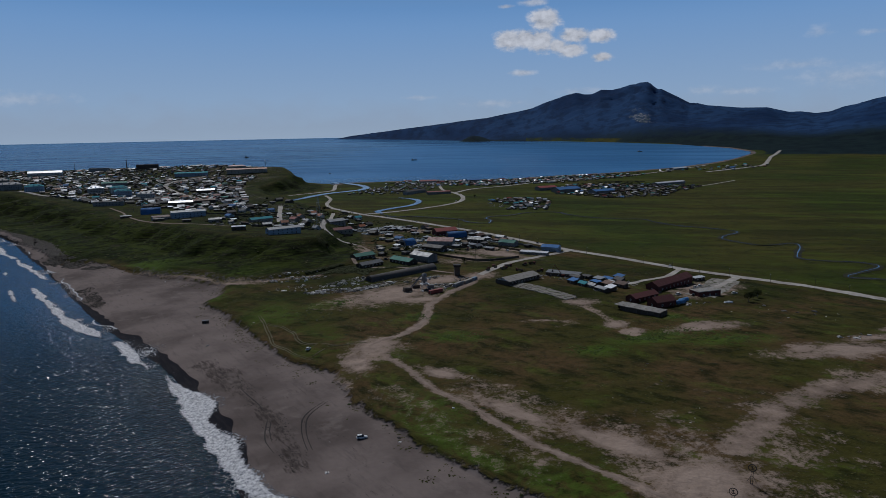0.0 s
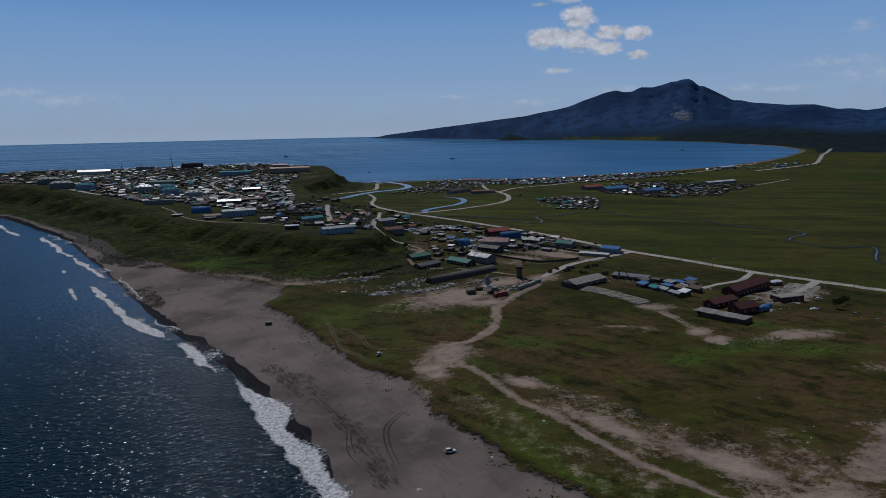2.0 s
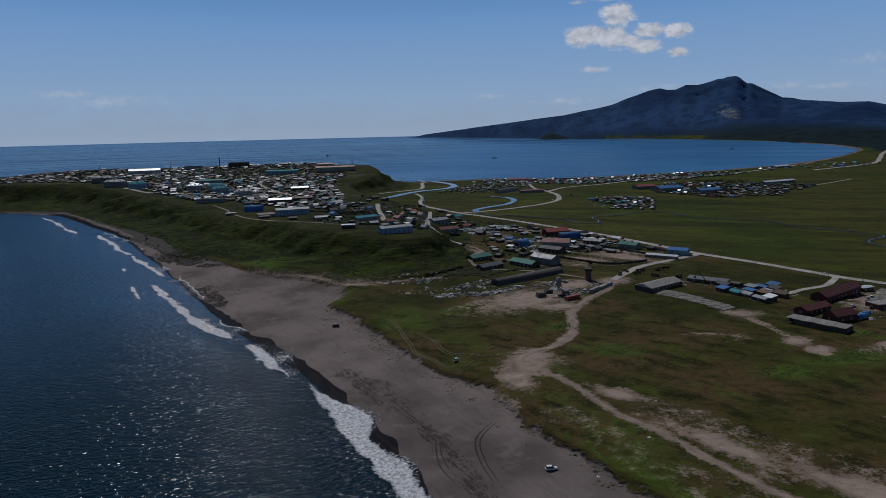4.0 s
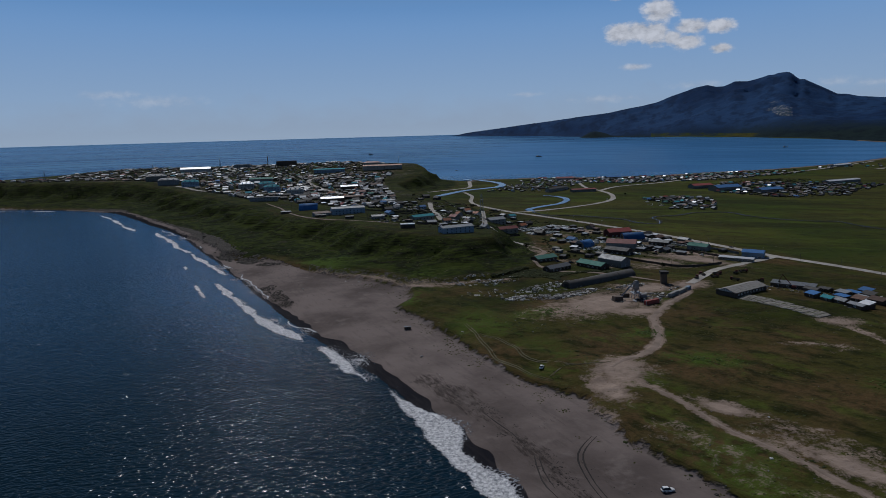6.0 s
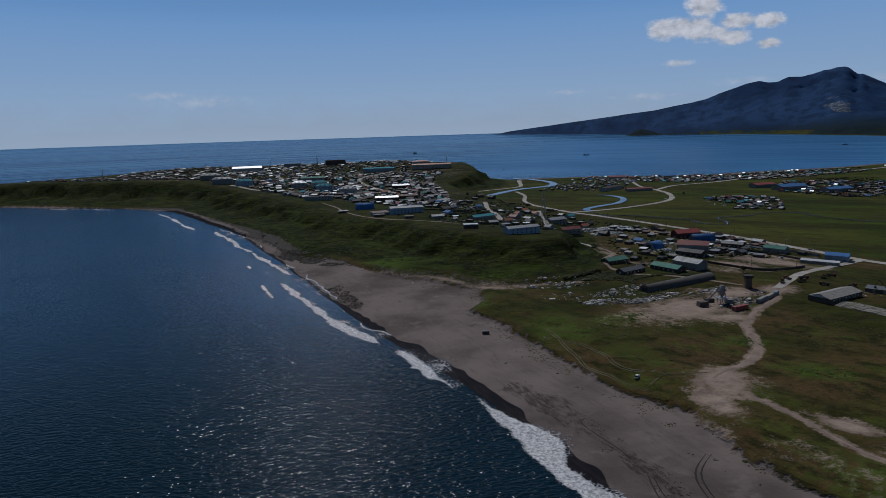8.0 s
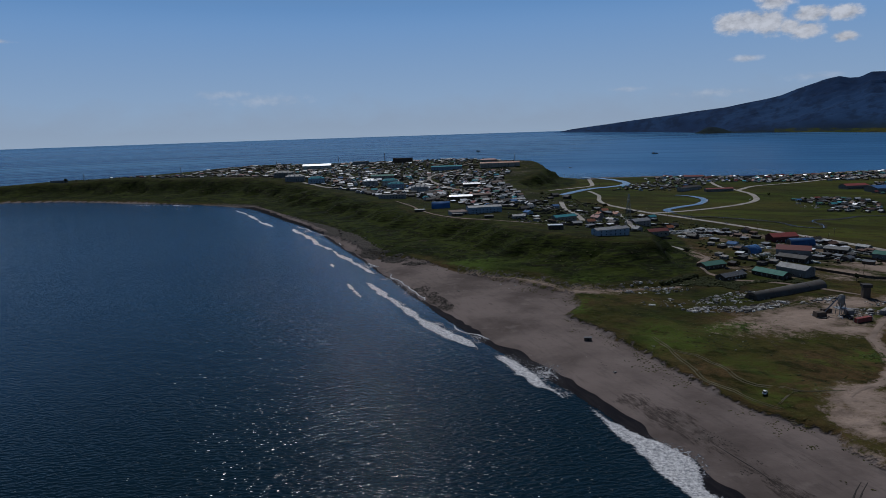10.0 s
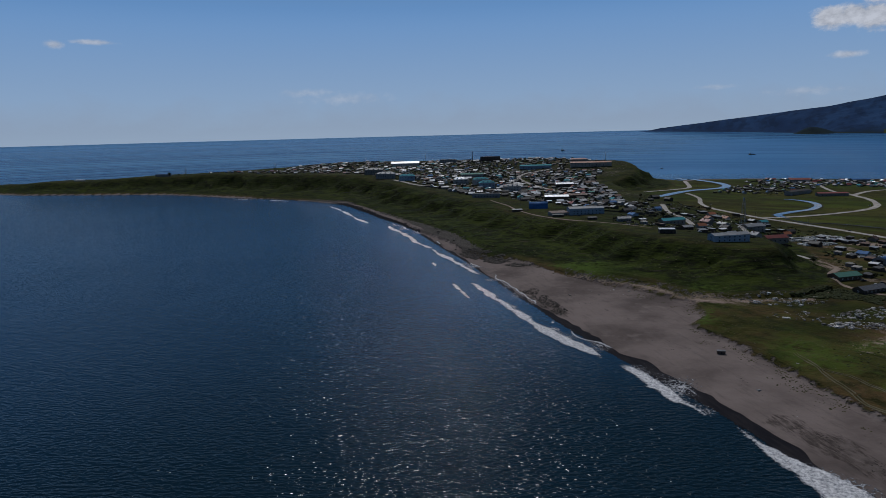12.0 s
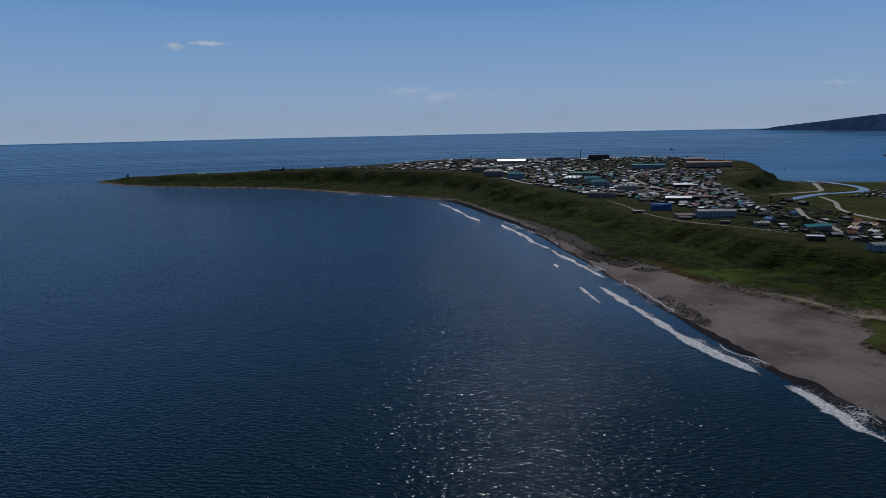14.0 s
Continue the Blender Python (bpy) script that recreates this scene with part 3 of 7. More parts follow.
def drawn(x, y, z):
    """Where a true point stands in the scene: past NEAR it is drawn in towards the middle of the flight."""
    ex, ey, ez = x - EYE[0], y - EYE[1], z - EYE[2]
    far = np.maximum(np.hypot(ex, ey), 1.0)
    s = np.where(far <= NEAR, 1.0, (NEAR + (EDGE - NEAR) * (1 - np.exp((NEAR - np.maximum(far, NEAR)) / EASE))) / far)
    return EYE[0] + ex * s, EYE[1] + ey * s, EYE[2] + ez * s

# ---- ground and sea ----
def at_ground(x, y, lift=0.0):
    """The place in the scene of a point that stands on the land."""
    x, y = np.atleast_1d(np.asarray(x, float)), np.atleast_1d(np.asarray(y, float))
    return np.stack(drawn(x, y, ground(x, y) + lift), -1)


def stand(x, y):
    return at_ground(x, y)[0]


def mesh_of(name, verts, faces, material, smooth_shade=False):
    me = bpy.data.meshes.new(name)
    me.from_pydata([tuple(v) for v in verts], [], [tuple(f) for f in faces])
    me.materials.append(material)
    if smooth_shade:
        me.polygons.foreach_set("use_smooth", np.ones(len(me.polygons), bool))
    me.update()
    return me


def sheet(name, px, py, pz, keep, material):
    """One smooth grid mesh from arrays of rows and columns; keep says which vertices matter."""
    rows, cols = px.shape
    idx = np.arange(rows * cols).reshape(rows, cols)
    quads = np.stack([idx[:-1, :-1], idx[:-1, 1:], idx[1:, 1:], idx[1:, :-1]], -1).reshape(-1, 4)
    k = keep.ravel()
    quads = quads[k[quads].any(1)]
    used = np.zeros(rows * cols, bool)
    used[quads.ravel()] = True
    number = np.cumsum(used) - 1
    quads = number[quads]
    me = bpy.data.meshes.new(name)
    me.vertices.add(int(used.sum()))
    me.vertices.foreach_set("co", np.stack([px.ravel()[used], py.ravel()[used], pz.ravel()[used]], -1).astype(np.float32).ravel())
    me.loops.add(quads.size)
    me.loops.foreach_set("vertex_index", quads.astype(np.int32).ravel())
    me.polygons.add(len(quads))
    me.polygons.foreach_set("loop_start", np.arange(0, quads.size, 4, dtype=np.int32))
    me.polygons.foreach_set("use_smooth", np.ones(len(quads), bool))
    me.update(calc_edges=True)
    me.materials.append(material)
    return me, used


def steps(*legs):
    """Radii that grow by a share: (from, to, share) ..."""
    out = []
    for a, b, share in legs:
        n = max(int(math.log(b / a) / share), 1)
        out += [a * (b / a) ** (i / n) for i in range(n)]
    return np.array(out + [legs[-1][1]])


turns = np.radians(np.concatenate([np.arange(-74, 62, 0.155), np.arange(62, 286.1, 4.0)]))
reach = steps((12, 120, 0.05), (120, 1500, 0.0058), (1500, 3200, 0.009), (3200, 13000, 0.008), (13000, 22700, 0.025))
gr, ga = np.meshgrid(reach, turns, indexing="ij")
gx, gy = EYE[0] + gr * np.sin(ga), EYE[1] + gr * np.cos(ga)
gz = ground(gx, gy)
shore, green, foot, crown, beyond = plan(gx, gy)

BARE = [(-41, 366, 17, 20, 0), (-49, 343, 9, 20, 18), (-58, 318, 8, 18, 15), (-40, 498, 52, 29, 42), (-5, 545, 26, 15, 10), (28, 556, 17, 13, 40), (-20, 478, 20, 12, 20), (222, 348, 42, 13, 8),
        (200, 352, 16, 8, 30), (-3, 324, 15, 7, -40), (91, 212, 24, 20, 20), (66, 245, 32, 9, -42), (30, 275, 26, 7, -45), (205, 505, 38, 19, 41), (98, 462, 13, 11, 30), (115, 390, 9, 6, 20), (108, 405, 8, 9, 0),
        (165, 397, 30, 9, 15), (236, 320, 18, 7, 30), (-31, 843, 26, 17, 10), (54, 672, 44, 20, -38), (18, 650, 24, 12, -30), (-238, 566, 26, 7, 25), (-190, 545, 34, 6, -10),
        (70, 700, 20, 14, -40), (5, 745, 22, 14, -30), (-75, 870, 26, 20, 0), (250, 372, 20, 6, 20), (280, 395, 22, 5, 30)]
LUSH = [(117, 375, 22, 10, 10), (141, 385, 26, 9, 10), (165, 372, 24, 10, 0), (3, 386, 17, 10, 0), (86, 356, 16, 9, 0), (-20, 430, 12, 9, 0), (-80, 470, 24, 10, 30), (150, 420, 20, 8, -40)]


def spots(rings):
    best = np.full(gx.shape, -1.0)
    for cx, cy, rx, ry, ang in rings:
        c, s = math.cos(radians(ang)), math.sin(radians(ang))
        u, v = ((gx - cx) * c + (gy - cy) * s) / rx, (-(gx - cx) * s + (gy - cy) * c) / ry
        best = np.maximum(best, 1 - np.hypot(u, v))
    return np.clip(0.5 + 0.9 * best, 0, 1)


far_off = gr
bay = (gy > 1600) & (gx > -280)
sand = np.where(bay, smooth(26 - shore, -8, 8), np.where(foot > -2, smooth(10 - shore, -4, 4) * smooth(-gx, 250, 420) * smooth(gx, -1000, -820), 1 - smooth(green, -7 - 8 * smooth(gy, 400, 520), 9 + 9 * smooth(gy, 400, 520))))
sand = np.where(far_off > 5600, 0.0, np.where((far_off > 4600) & (shore > 60), 0.0, sand))
cusp = 9.0 * np.abs(hills(gx, gy, 21.0, 2)) + 6.0 * hills(gx, gy, 40.0, 2) - 2.0
wet = smooth(9 - 5.5 * smooth(gy, 380, 520) + cusp * (1 - 0.6 * smooth(gy, 380, 520)) - shore, -3, 3) * (sand > 0.2)
bare = np.maximum(spots(BARE), smooth(6.5 - away(gx, gy, [(112, 239), (147, 275), (175, 293), (215, 306), (260, 318)]), -9, 5) * 0.9)
bare = np.maximum(bare, 0.42 * smooth(hills(gx, gy, 45.0), -0.1, 0.3) * (crown > 20) * (gy > 960) * (gx > -1250))
bare = np.maximum(bare, 0.50 * smooth(hills(gx, gy, 30.0), -0.2, 0.2) * (np.hypot((gx - 0) / 110, (gy - 760) / 150) < 1) * (beyond < 0))
bare = np.maximum(bare, 0.50 * smooth(30 - away(gx, gy, [(12, 300), (40, 270), (70, 245), (105, 215), (150, 180)]), 0, 22))
bare = np.maximum(bare, 0.40 * smooth(16 - away(gx, gy, [(-30, 300), (0, 262), (30, 225)]), 0, 12))
bare = np.maximum(bare, 0.52 * smooth(hills(gx, gy, 60.0), 0.15, 0.5) * (gy < 420) * (green > 8) * (gx > 20))
bare = np.maximum(bare, 0.80 * smooth(6 + 6 * hills(gx, gy, 30.0, 2) - np.abs(foot + 6), -3, 4) * (gx > -310) * (gx < -95) * (gy < 640))
lush = spots(LUSH)
lush = np.maximum(lush, 0.85 * smooth(green, 1, 6) * smooth(60 - green, 0, 45) * smooth(hills(gx, gy, 50.0, 2), -0.4, 0.2) * (gy < 640) * (gx < 60))
WORN = [([(30, 559), (22, 531), (2, 496), (-12, 464), (-13, 440), (-16, 415), (-25, 395), (-40, 380), (-46, 370)], 2.6, 0.95),
        ([(-34, 350), (-21, 331), (-14, 317), (-5, 300), (8, 285), (18, 270), (33, 245), (53, 224), (72, 205), (95, 180), (130, 140)], 1.6, 0.95),
        ([(93, 470), (97, 455), (101, 440), (106, 420), (110, 400), (114, 384)], 2.2, 0.72)]
for line, half, share in WORN:
    bare = np.maximum(bare, share * smooth(half + 1.6 - away(gx, gy, line), -1.6, 2.2))
rise = np.clip(np.where(crown >= 0, 0, np.where(foot <= 0, 0, 1)), 0, 1) * smooth(foot, 0, 12) * smooth(-crown, -10, 12)
slope = np.maximum(rise, 0.8 * (crown > 0))
slope = np.maximum(slope, 0.62 * smooth(gy, 425, 470) * smooth(gx, -190, -150) * smooth(-beyond, 5, 20) * (green > 3) * smooth(hills(gx, gy, 70.0, 3), -0.45, 0.1))
meadow = np.maximum(smooth(beyond, -10, 30) * (foot < 0), smooth(gr, 5000, 5400))
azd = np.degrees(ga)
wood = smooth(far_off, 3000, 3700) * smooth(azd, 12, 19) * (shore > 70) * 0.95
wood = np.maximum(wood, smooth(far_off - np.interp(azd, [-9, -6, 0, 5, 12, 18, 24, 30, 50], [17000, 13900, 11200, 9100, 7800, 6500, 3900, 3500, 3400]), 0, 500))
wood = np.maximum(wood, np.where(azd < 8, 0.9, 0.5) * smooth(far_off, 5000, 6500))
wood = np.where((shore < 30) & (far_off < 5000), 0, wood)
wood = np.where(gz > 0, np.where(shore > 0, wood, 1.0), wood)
crofts = 0.47 * smooth(hills(gx / 3, gy, 420.0, 3), 0.0, 0.3) * smooth(420 - shore, 0, 200) * (shore > 0) * smooth(far_off, 5600, 6200) * smooth(azd, 3, 5) * smooth(17 - azd, 0, 2)
wood = wood * (1 - 0.85 * crofts)
look_up = np.degrees(np.arctan2(gz - EYE[2], gr))
scar = smooth(1.25 - np.hypot((azd - 17.3) / 1.7, (look_up - 1.1) / 0.62 + (azd - 17.3) * 0.25) + 0.9 * hills(gx, gy, 240.0, 3), 0.35, 1.0) * (far_off > 7000)
stones = np.where((foot > -14) & (foot < 11) & (gx < -255), smooth(22 - np.abs(shore - 18), -8, 10), 0) * smooth(-gx, 390, 450) * smooth(gx, -1050, -820)
stones = np.maximum(stones, 0.45 * smooth(hills(gx, gy, 34.0), -0.35, 0.15) * (crown > 12) * (gy > 940) * (gx > -1250) * smooth(1900 - gy, 0, 100))
stones = np.maximum(stones, 0.48 * smooth(10 - np.abs(foot), -6, 8) * (gx > -300) * (gx < -150) * (gy < 640))

WRACKS = [(-138, 361), (-126, 346), (-119, 337), (-110, 326), (-104, 317), (-96, 306), (-90, 297), (-82, 284), (-72, 264), (-60, 240)]
tide = np.maximum(0.55 * smooth(9 + 7 * hills(gx, gy, 25.0, 2) - away(gx, gy, WRACKS), -4, 7), 0.30 * smooth(10 - np.abs(shore - 40 - 9 * hills(gx, gy, 70.0, 2)), -3, 8))
tide = np.maximum(tide, 0.5 * smooth(12 - np.hypot((gx + 285) * .8 + (gy - 515) * .6, ((gy - 515) * .8 - (gx + 285) * .6) / 3), -3, 6)) * (sand > 0.3)

keep = (shore > -45) | (gr < 300) | (gz > 0)
px, py, pz = drawn(gx, gy, gz)
me, used = sheet("ground", px, py, pz, keep, LANDMAT)
# mask_c blue channel: nearer woods stay darker, farther ones take the haze blue
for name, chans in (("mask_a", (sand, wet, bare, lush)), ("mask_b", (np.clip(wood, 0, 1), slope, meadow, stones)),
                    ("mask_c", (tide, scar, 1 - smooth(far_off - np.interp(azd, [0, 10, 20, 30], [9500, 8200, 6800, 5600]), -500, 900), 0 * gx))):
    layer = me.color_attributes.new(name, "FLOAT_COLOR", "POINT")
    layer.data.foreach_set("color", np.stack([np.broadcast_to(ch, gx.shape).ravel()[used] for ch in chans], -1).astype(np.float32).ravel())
# light falls on the far land as on the true one, not as on the drawn-in one
tx_, ty_ = np.stack([np.gradient(q, axis=1) for q in (gx, gy, gz)], -1), np.stack([np.gradient(q, axis=0) for q in (gx, gy, gz)], -1)
up_ = np.cross(tx_, ty_)
up_ *= np.where(up_[..., 2:] < 0, -1, 1)
up_ /= np.maximum(np.linalg.norm(up_, axis=-1, keepdims=True), 1e-9)
me.normals_split_custom_set_from_vertices(up_.reshape(-1, 3)[used].tolist())
tagged(new("ground", me), "olive heath, grey volcanic beach, green slopes and a wooded far mountain painted haze blue", "ground", kind="structure")

sa = np.radians(np.concatenate([np.arange(-80, 60, 0.5), np.arange(60, 280.1, 4.0)]))
sr = np.concatenate([steps((0.05, 300, 0.25), (300, 2200, 0.05)), reach[reach > 2250]])
wr, wa = np.meshgrid(sr, sa, indexing="ij")
wx, wy = EYE[0] + wr * np.sin(wa), EYE[1] + wr * np.cos(wa)
sx, sy, sz = drawn(wx, wy, 0 * wx)
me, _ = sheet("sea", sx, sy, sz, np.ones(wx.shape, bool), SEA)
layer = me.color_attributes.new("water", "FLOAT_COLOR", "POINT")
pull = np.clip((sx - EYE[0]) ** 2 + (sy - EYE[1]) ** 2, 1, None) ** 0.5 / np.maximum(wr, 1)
# distance mask for the haze painted into the water, not a clearer sea
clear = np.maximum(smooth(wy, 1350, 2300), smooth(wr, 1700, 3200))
# third channel pales inshore, bay and horizon; fourth paints sky sheen by distance
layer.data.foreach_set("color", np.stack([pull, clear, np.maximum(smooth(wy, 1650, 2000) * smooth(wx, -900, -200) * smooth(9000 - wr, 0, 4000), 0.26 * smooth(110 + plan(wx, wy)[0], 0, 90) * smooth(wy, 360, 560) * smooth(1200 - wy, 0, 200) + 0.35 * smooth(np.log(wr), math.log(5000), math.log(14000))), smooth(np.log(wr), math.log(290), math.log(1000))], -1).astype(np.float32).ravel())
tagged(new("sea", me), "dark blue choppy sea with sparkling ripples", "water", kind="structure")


def curve(points, step=4.0):
    """Points along a smooth line through the given ones, and its directions."""
    p = np.array([points[0], *points, points[-1]], float)
    out = []
    for i in range(1, len(p) - 2):
        a, b, c, d = p[i - 1:i + 3]
        n = max(int(np.hypot(*(c - b)) / step), 2)
        for k in range(n):
            s = k / n
            out.append(0.5 * (2 * b + (c - a) * s + (2 * a - 5 * b + 4 * c - d) * s * s + (3 * b - a - 3 * c + d) * s**3))
    out.append(p[-2])
    out = np.array(out)
    way = np.gradient(out, axis=0)
    way /= np.maximum(np.hypot(way[:, 0], way[:, 1])[:, None], 1e-6)
    return out, way


def ribbon(name, points, width, material, label, lift=0.10, category="road", ragged=0.12, level=None):
    c, way = curve(points)
    side = np.stack([way[:, 1], -way[:, 0]], -1)
    rows = []
    ends = smooth(np.minimum(np.arange(len(c)), np.arange(len(c))[::-1]), -3, 5) if material in (DIRT, FAINT, RUT) else 1.0
    for k in (-1, -0.5, 0, 0.5, 1):
        w = width * 0.5 * k * ends * (1 + ragged * 2 * hills(c[:, 0] + 50 * k, c[:, 1], 14.0, 3))
        q = c + side * w[:, None]
        off = np.hypot(q[:, 0] - EYE[0], q[:, 1] - EYE[1])
        z = np.maximum(ground(q[:, 0], q[:, 1]), 0) + lift + 0.00045 * off - (0.10 if abs(k) == 1 else 0) if level is None else np.full(len(q), level)
        rows.append(np.stack(drawn(q[:, 0], q[:, 1], z), -1))
    n, grid = len(c), np.stack(rows, 1)
    faces = [(i * 5 + k, i * 5 + k + 1, (i + 1) * 5 + k + 1, (i + 1) * 5 + k) for i in range(n - 1) for k in range(4)]
    ob = new(name, mesh_of(name, grid.reshape(-1, 3), faces, material, True))
    return tagged(ob, label, category, kind="structure")


ribbon("road", HIGHWAY[2:], 9.0, GRAVEL, "pale dusty gravel highway across the meadow", ragged=0.05)
ribbon("road", [(-192, 1131), (-215, 1200), (-225, 1300), (-250, 1380)], 7, GRAVEL, "pale gravel road past the hill")
ribbon("road", [(30, 559), (60, 613), (92, 652), (135, 697)], 7, GRAVEL, "gravel link road between yard and highway")
ribbon("road", [(148, 521), (170, 538), (191, 556), (216, 592)], 5, GRAVEL, "narrow gravel side road")
ribbon("road", [(205, 500), (218, 514), (251, 553)], 7, GRAVEL, "gravel drive into the farm yard")
ribbon("road", [(-137, 1043), (-100, 1060), (-60, 1090), (-29, 1123), (3, 1162), (25, 1202), (35, 1249), (36, 1321), (22, 1389)], 9, GRAVEL, "winding pale gravel road in the meadow")
ribbon("road", [(22, 1389), (66, 1478), (142, 1541), (220, 1620), (315, 1717), (485, 1802), (668, 1975), (900, 2250)], 9, GRAVEL, "pale coastal gravel road")
ribbon("road", [(22, 1389), (0, 1450), (-8, 1530), (-15, 1640), (-40, 1700)], 7, GRAVEL, "gravel lane to the bay")
ribbon("road", [(-330, 1395), (-282, 1453), (-255, 1500), (-262, 1580), (-275, 1670)], 9, GRAVEL, "pale road along the river at the hill's foot")
ribbon("road", [(1735, 3372), (1500, 2960), (1355, 2718), (1180, 2400), (1028, 2151), (754, 1898)], 14, GRAVEL, "pale sandy road behind the bay")
ribbon("road", [(525, 1407), (610, 1490), (696, 1578)], 5, GRAVEL, "pale track across the meadow")
ribbon("road", [(-505, 988), (-491, 972), (-455, 925), (-422, 872), (-352, 790), (-284, 752), (-240, 735)], 3.0, DIRT, "pale track along the top of the cliff")
ribbon("road", [(-400, 1110), (-445, 1172), (-553, 1325), (-588, 1397), (-596, 1499), (-570, 1580)], 9, GRAVEL, "pale gravel street through the town")
ribbon("road", [(-445, 1172), (-500, 1180), (-600, 1170), (-720, 1190), (-820, 1270)], 8, GRAVEL, "pale gravel street through the town")
ribbon("road", [(-261, 1044), (-235, 930), (-206, 815)], 7, GRAVEL, "pale street climbing the hill")
ribbon("road", [(-180, 1060), (-165, 930), (-150, 800), (-125, 735), (-98, 715)], 6, GRAVEL, "pale lane between houses")
ribbon("road", [(-98, 715), (-82, 690), (-91, 656), (-89, 628), (-80, 610), (-66, 598), (-45, 597), (-20, 585), (10, 566)], 4.5, DIRT, "curving dirt lane round the foot of the hill")
ribbon("path", WORN[0][0], 3.0, DIRT, "winding dirt track through grass", 0.0, category="path", ragged=0.35)
ribbon("path", WORN[1][0], 2.0, DIRT, "narrow dirt path through dry grass", 0.0, category="path", ragged=0.35)
for line in ([(-130, 442), (-126, 433), (-119, 417), (-111, 397), (-105, 382), (-97, 373), (-87, 362), (-76, 354)], [(-119, 421), (-108, 413), (-98, 403), (-91, 386), (-83, 378), (-68, 373), (-56, 374), (-46, 378)],
             [(-66, 373), (-72, 366), (-77, 358)]):
    for off in (-0.8, 0.8):
        ribbon("path", [(x + off * 0.8, y + off * 0.6) for x, y in line], 0.8, FAINT, "worn wheel rut in the dune grass", 0.02, "path", 0.3)
for line in ([(-83, 284), (-81, 272), (-78, 262), (-72, 252)], [(-81, 283), (-79, 272), (-75, 261)], [(-86, 291), (-92, 301), (-100, 312), (-107, 322)], [(-60, 300), (-66, 285), (-64, 268), (-58, 252)], [(-58, 300), (-64, 285), (-62, 268), (-56, 252)]):
    ribbon("path", line, 0.7, RUT, "dark curved wheel rut in the sand", -0.02, "path", 0.5)
apron = ribbon("concrete_apron", [(54, 526), (72, 502), (92, 474)], 15.0, SLAB, "cracked pale concrete slab apron by the barn", 0.02, "pavement", 0.05)
ribbon("concrete_yard", [(190, 478), (212, 508), (236, 542)], 22.0, SLAB, "pale concrete yard between the farm buildings", 0.05, "pavement", 0.1)
for width, material, label, nm, lift in ((26, BANK, "muddy dark bank of the river", "river_bank", 0.05), (17, RIVER, "grey-blue river water", "river", 0.16)):
    ribbon(nm, [(-300, 1790), (-243, 1696), (-206, 1632), (-184, 1560), (-192, 1505), (-220, 1465), (-251, 1430), (-287, 1332), (-305, 1290)], width * 0.95, material, label, lift, "water")
    ribbon(nm, [(-90, 1300), (-76, 1295), (-56, 1263), (-47, 1218), (-61, 1161), (-89, 1121), (-109, 1083), (-104, 1060)], width * 0.62, material, label, lift, "water")
for width, material, label, nm, lift in ((8.0, BANK, "dark bank of the meadow stream", "stream_bank", 0.05), (1.3, RIVER, "winding narrow stream", "stream", 0.14)):
    ribbon(nm, [(-104, 1060), (-98, 1036), (-78, 1006), (-46, 1006), (14, 970), (40, 925), (62, 915)], width, material, label, lift, "water", 0.45)
    ribbon(nm, [(62, 915), (67, 943), (62, 972), (72, 991), (99, 999), (133, 1029), (175, 1026), (189, 995), (208, 965), (246, 939), (280, 930), (290, 900), (308, 859), (341, 830), (359, 798), (328, 765), (322, 743), (345, 704), (381, 713), (378, 690), (346, 634),
                (357, 616), (388, 605), (393, 584), (343, 548), (368, 536), (420, 520)], width * 0.95, material, label, lift, "water", 0.45)


def foam_sheet(name, q, z, lies, label):
    """A skin of foam over a grid of points, with how thickly it lies at each."""
    n, cols = lies.shape
    idx = np.arange(n * cols).reshape(n, cols)
    quads = np.stack([idx[:-1, :-1], idx[:-1, 1:], idx[1:, 1:], idx[1:, :-1]], -1).reshape(-1, 4)
    quads = quads[(lies.ravel()[quads] > 0.02).any(1)]
    me = mesh_of(name, np.dstack([q, z[..., None]]).reshape(-1, 3), quads.tolist(), FOAM, True)
    layer = me.color_attributes.new("foam", "FLOAT_COLOR", "POINT")
    layer.data.foreach_set("color", np.repeat(lies.ravel()[:, None], 4, 1).astype(np.float32).ravel())
    return tagged(new(name, me), label, "wave", "surf", "stuff")


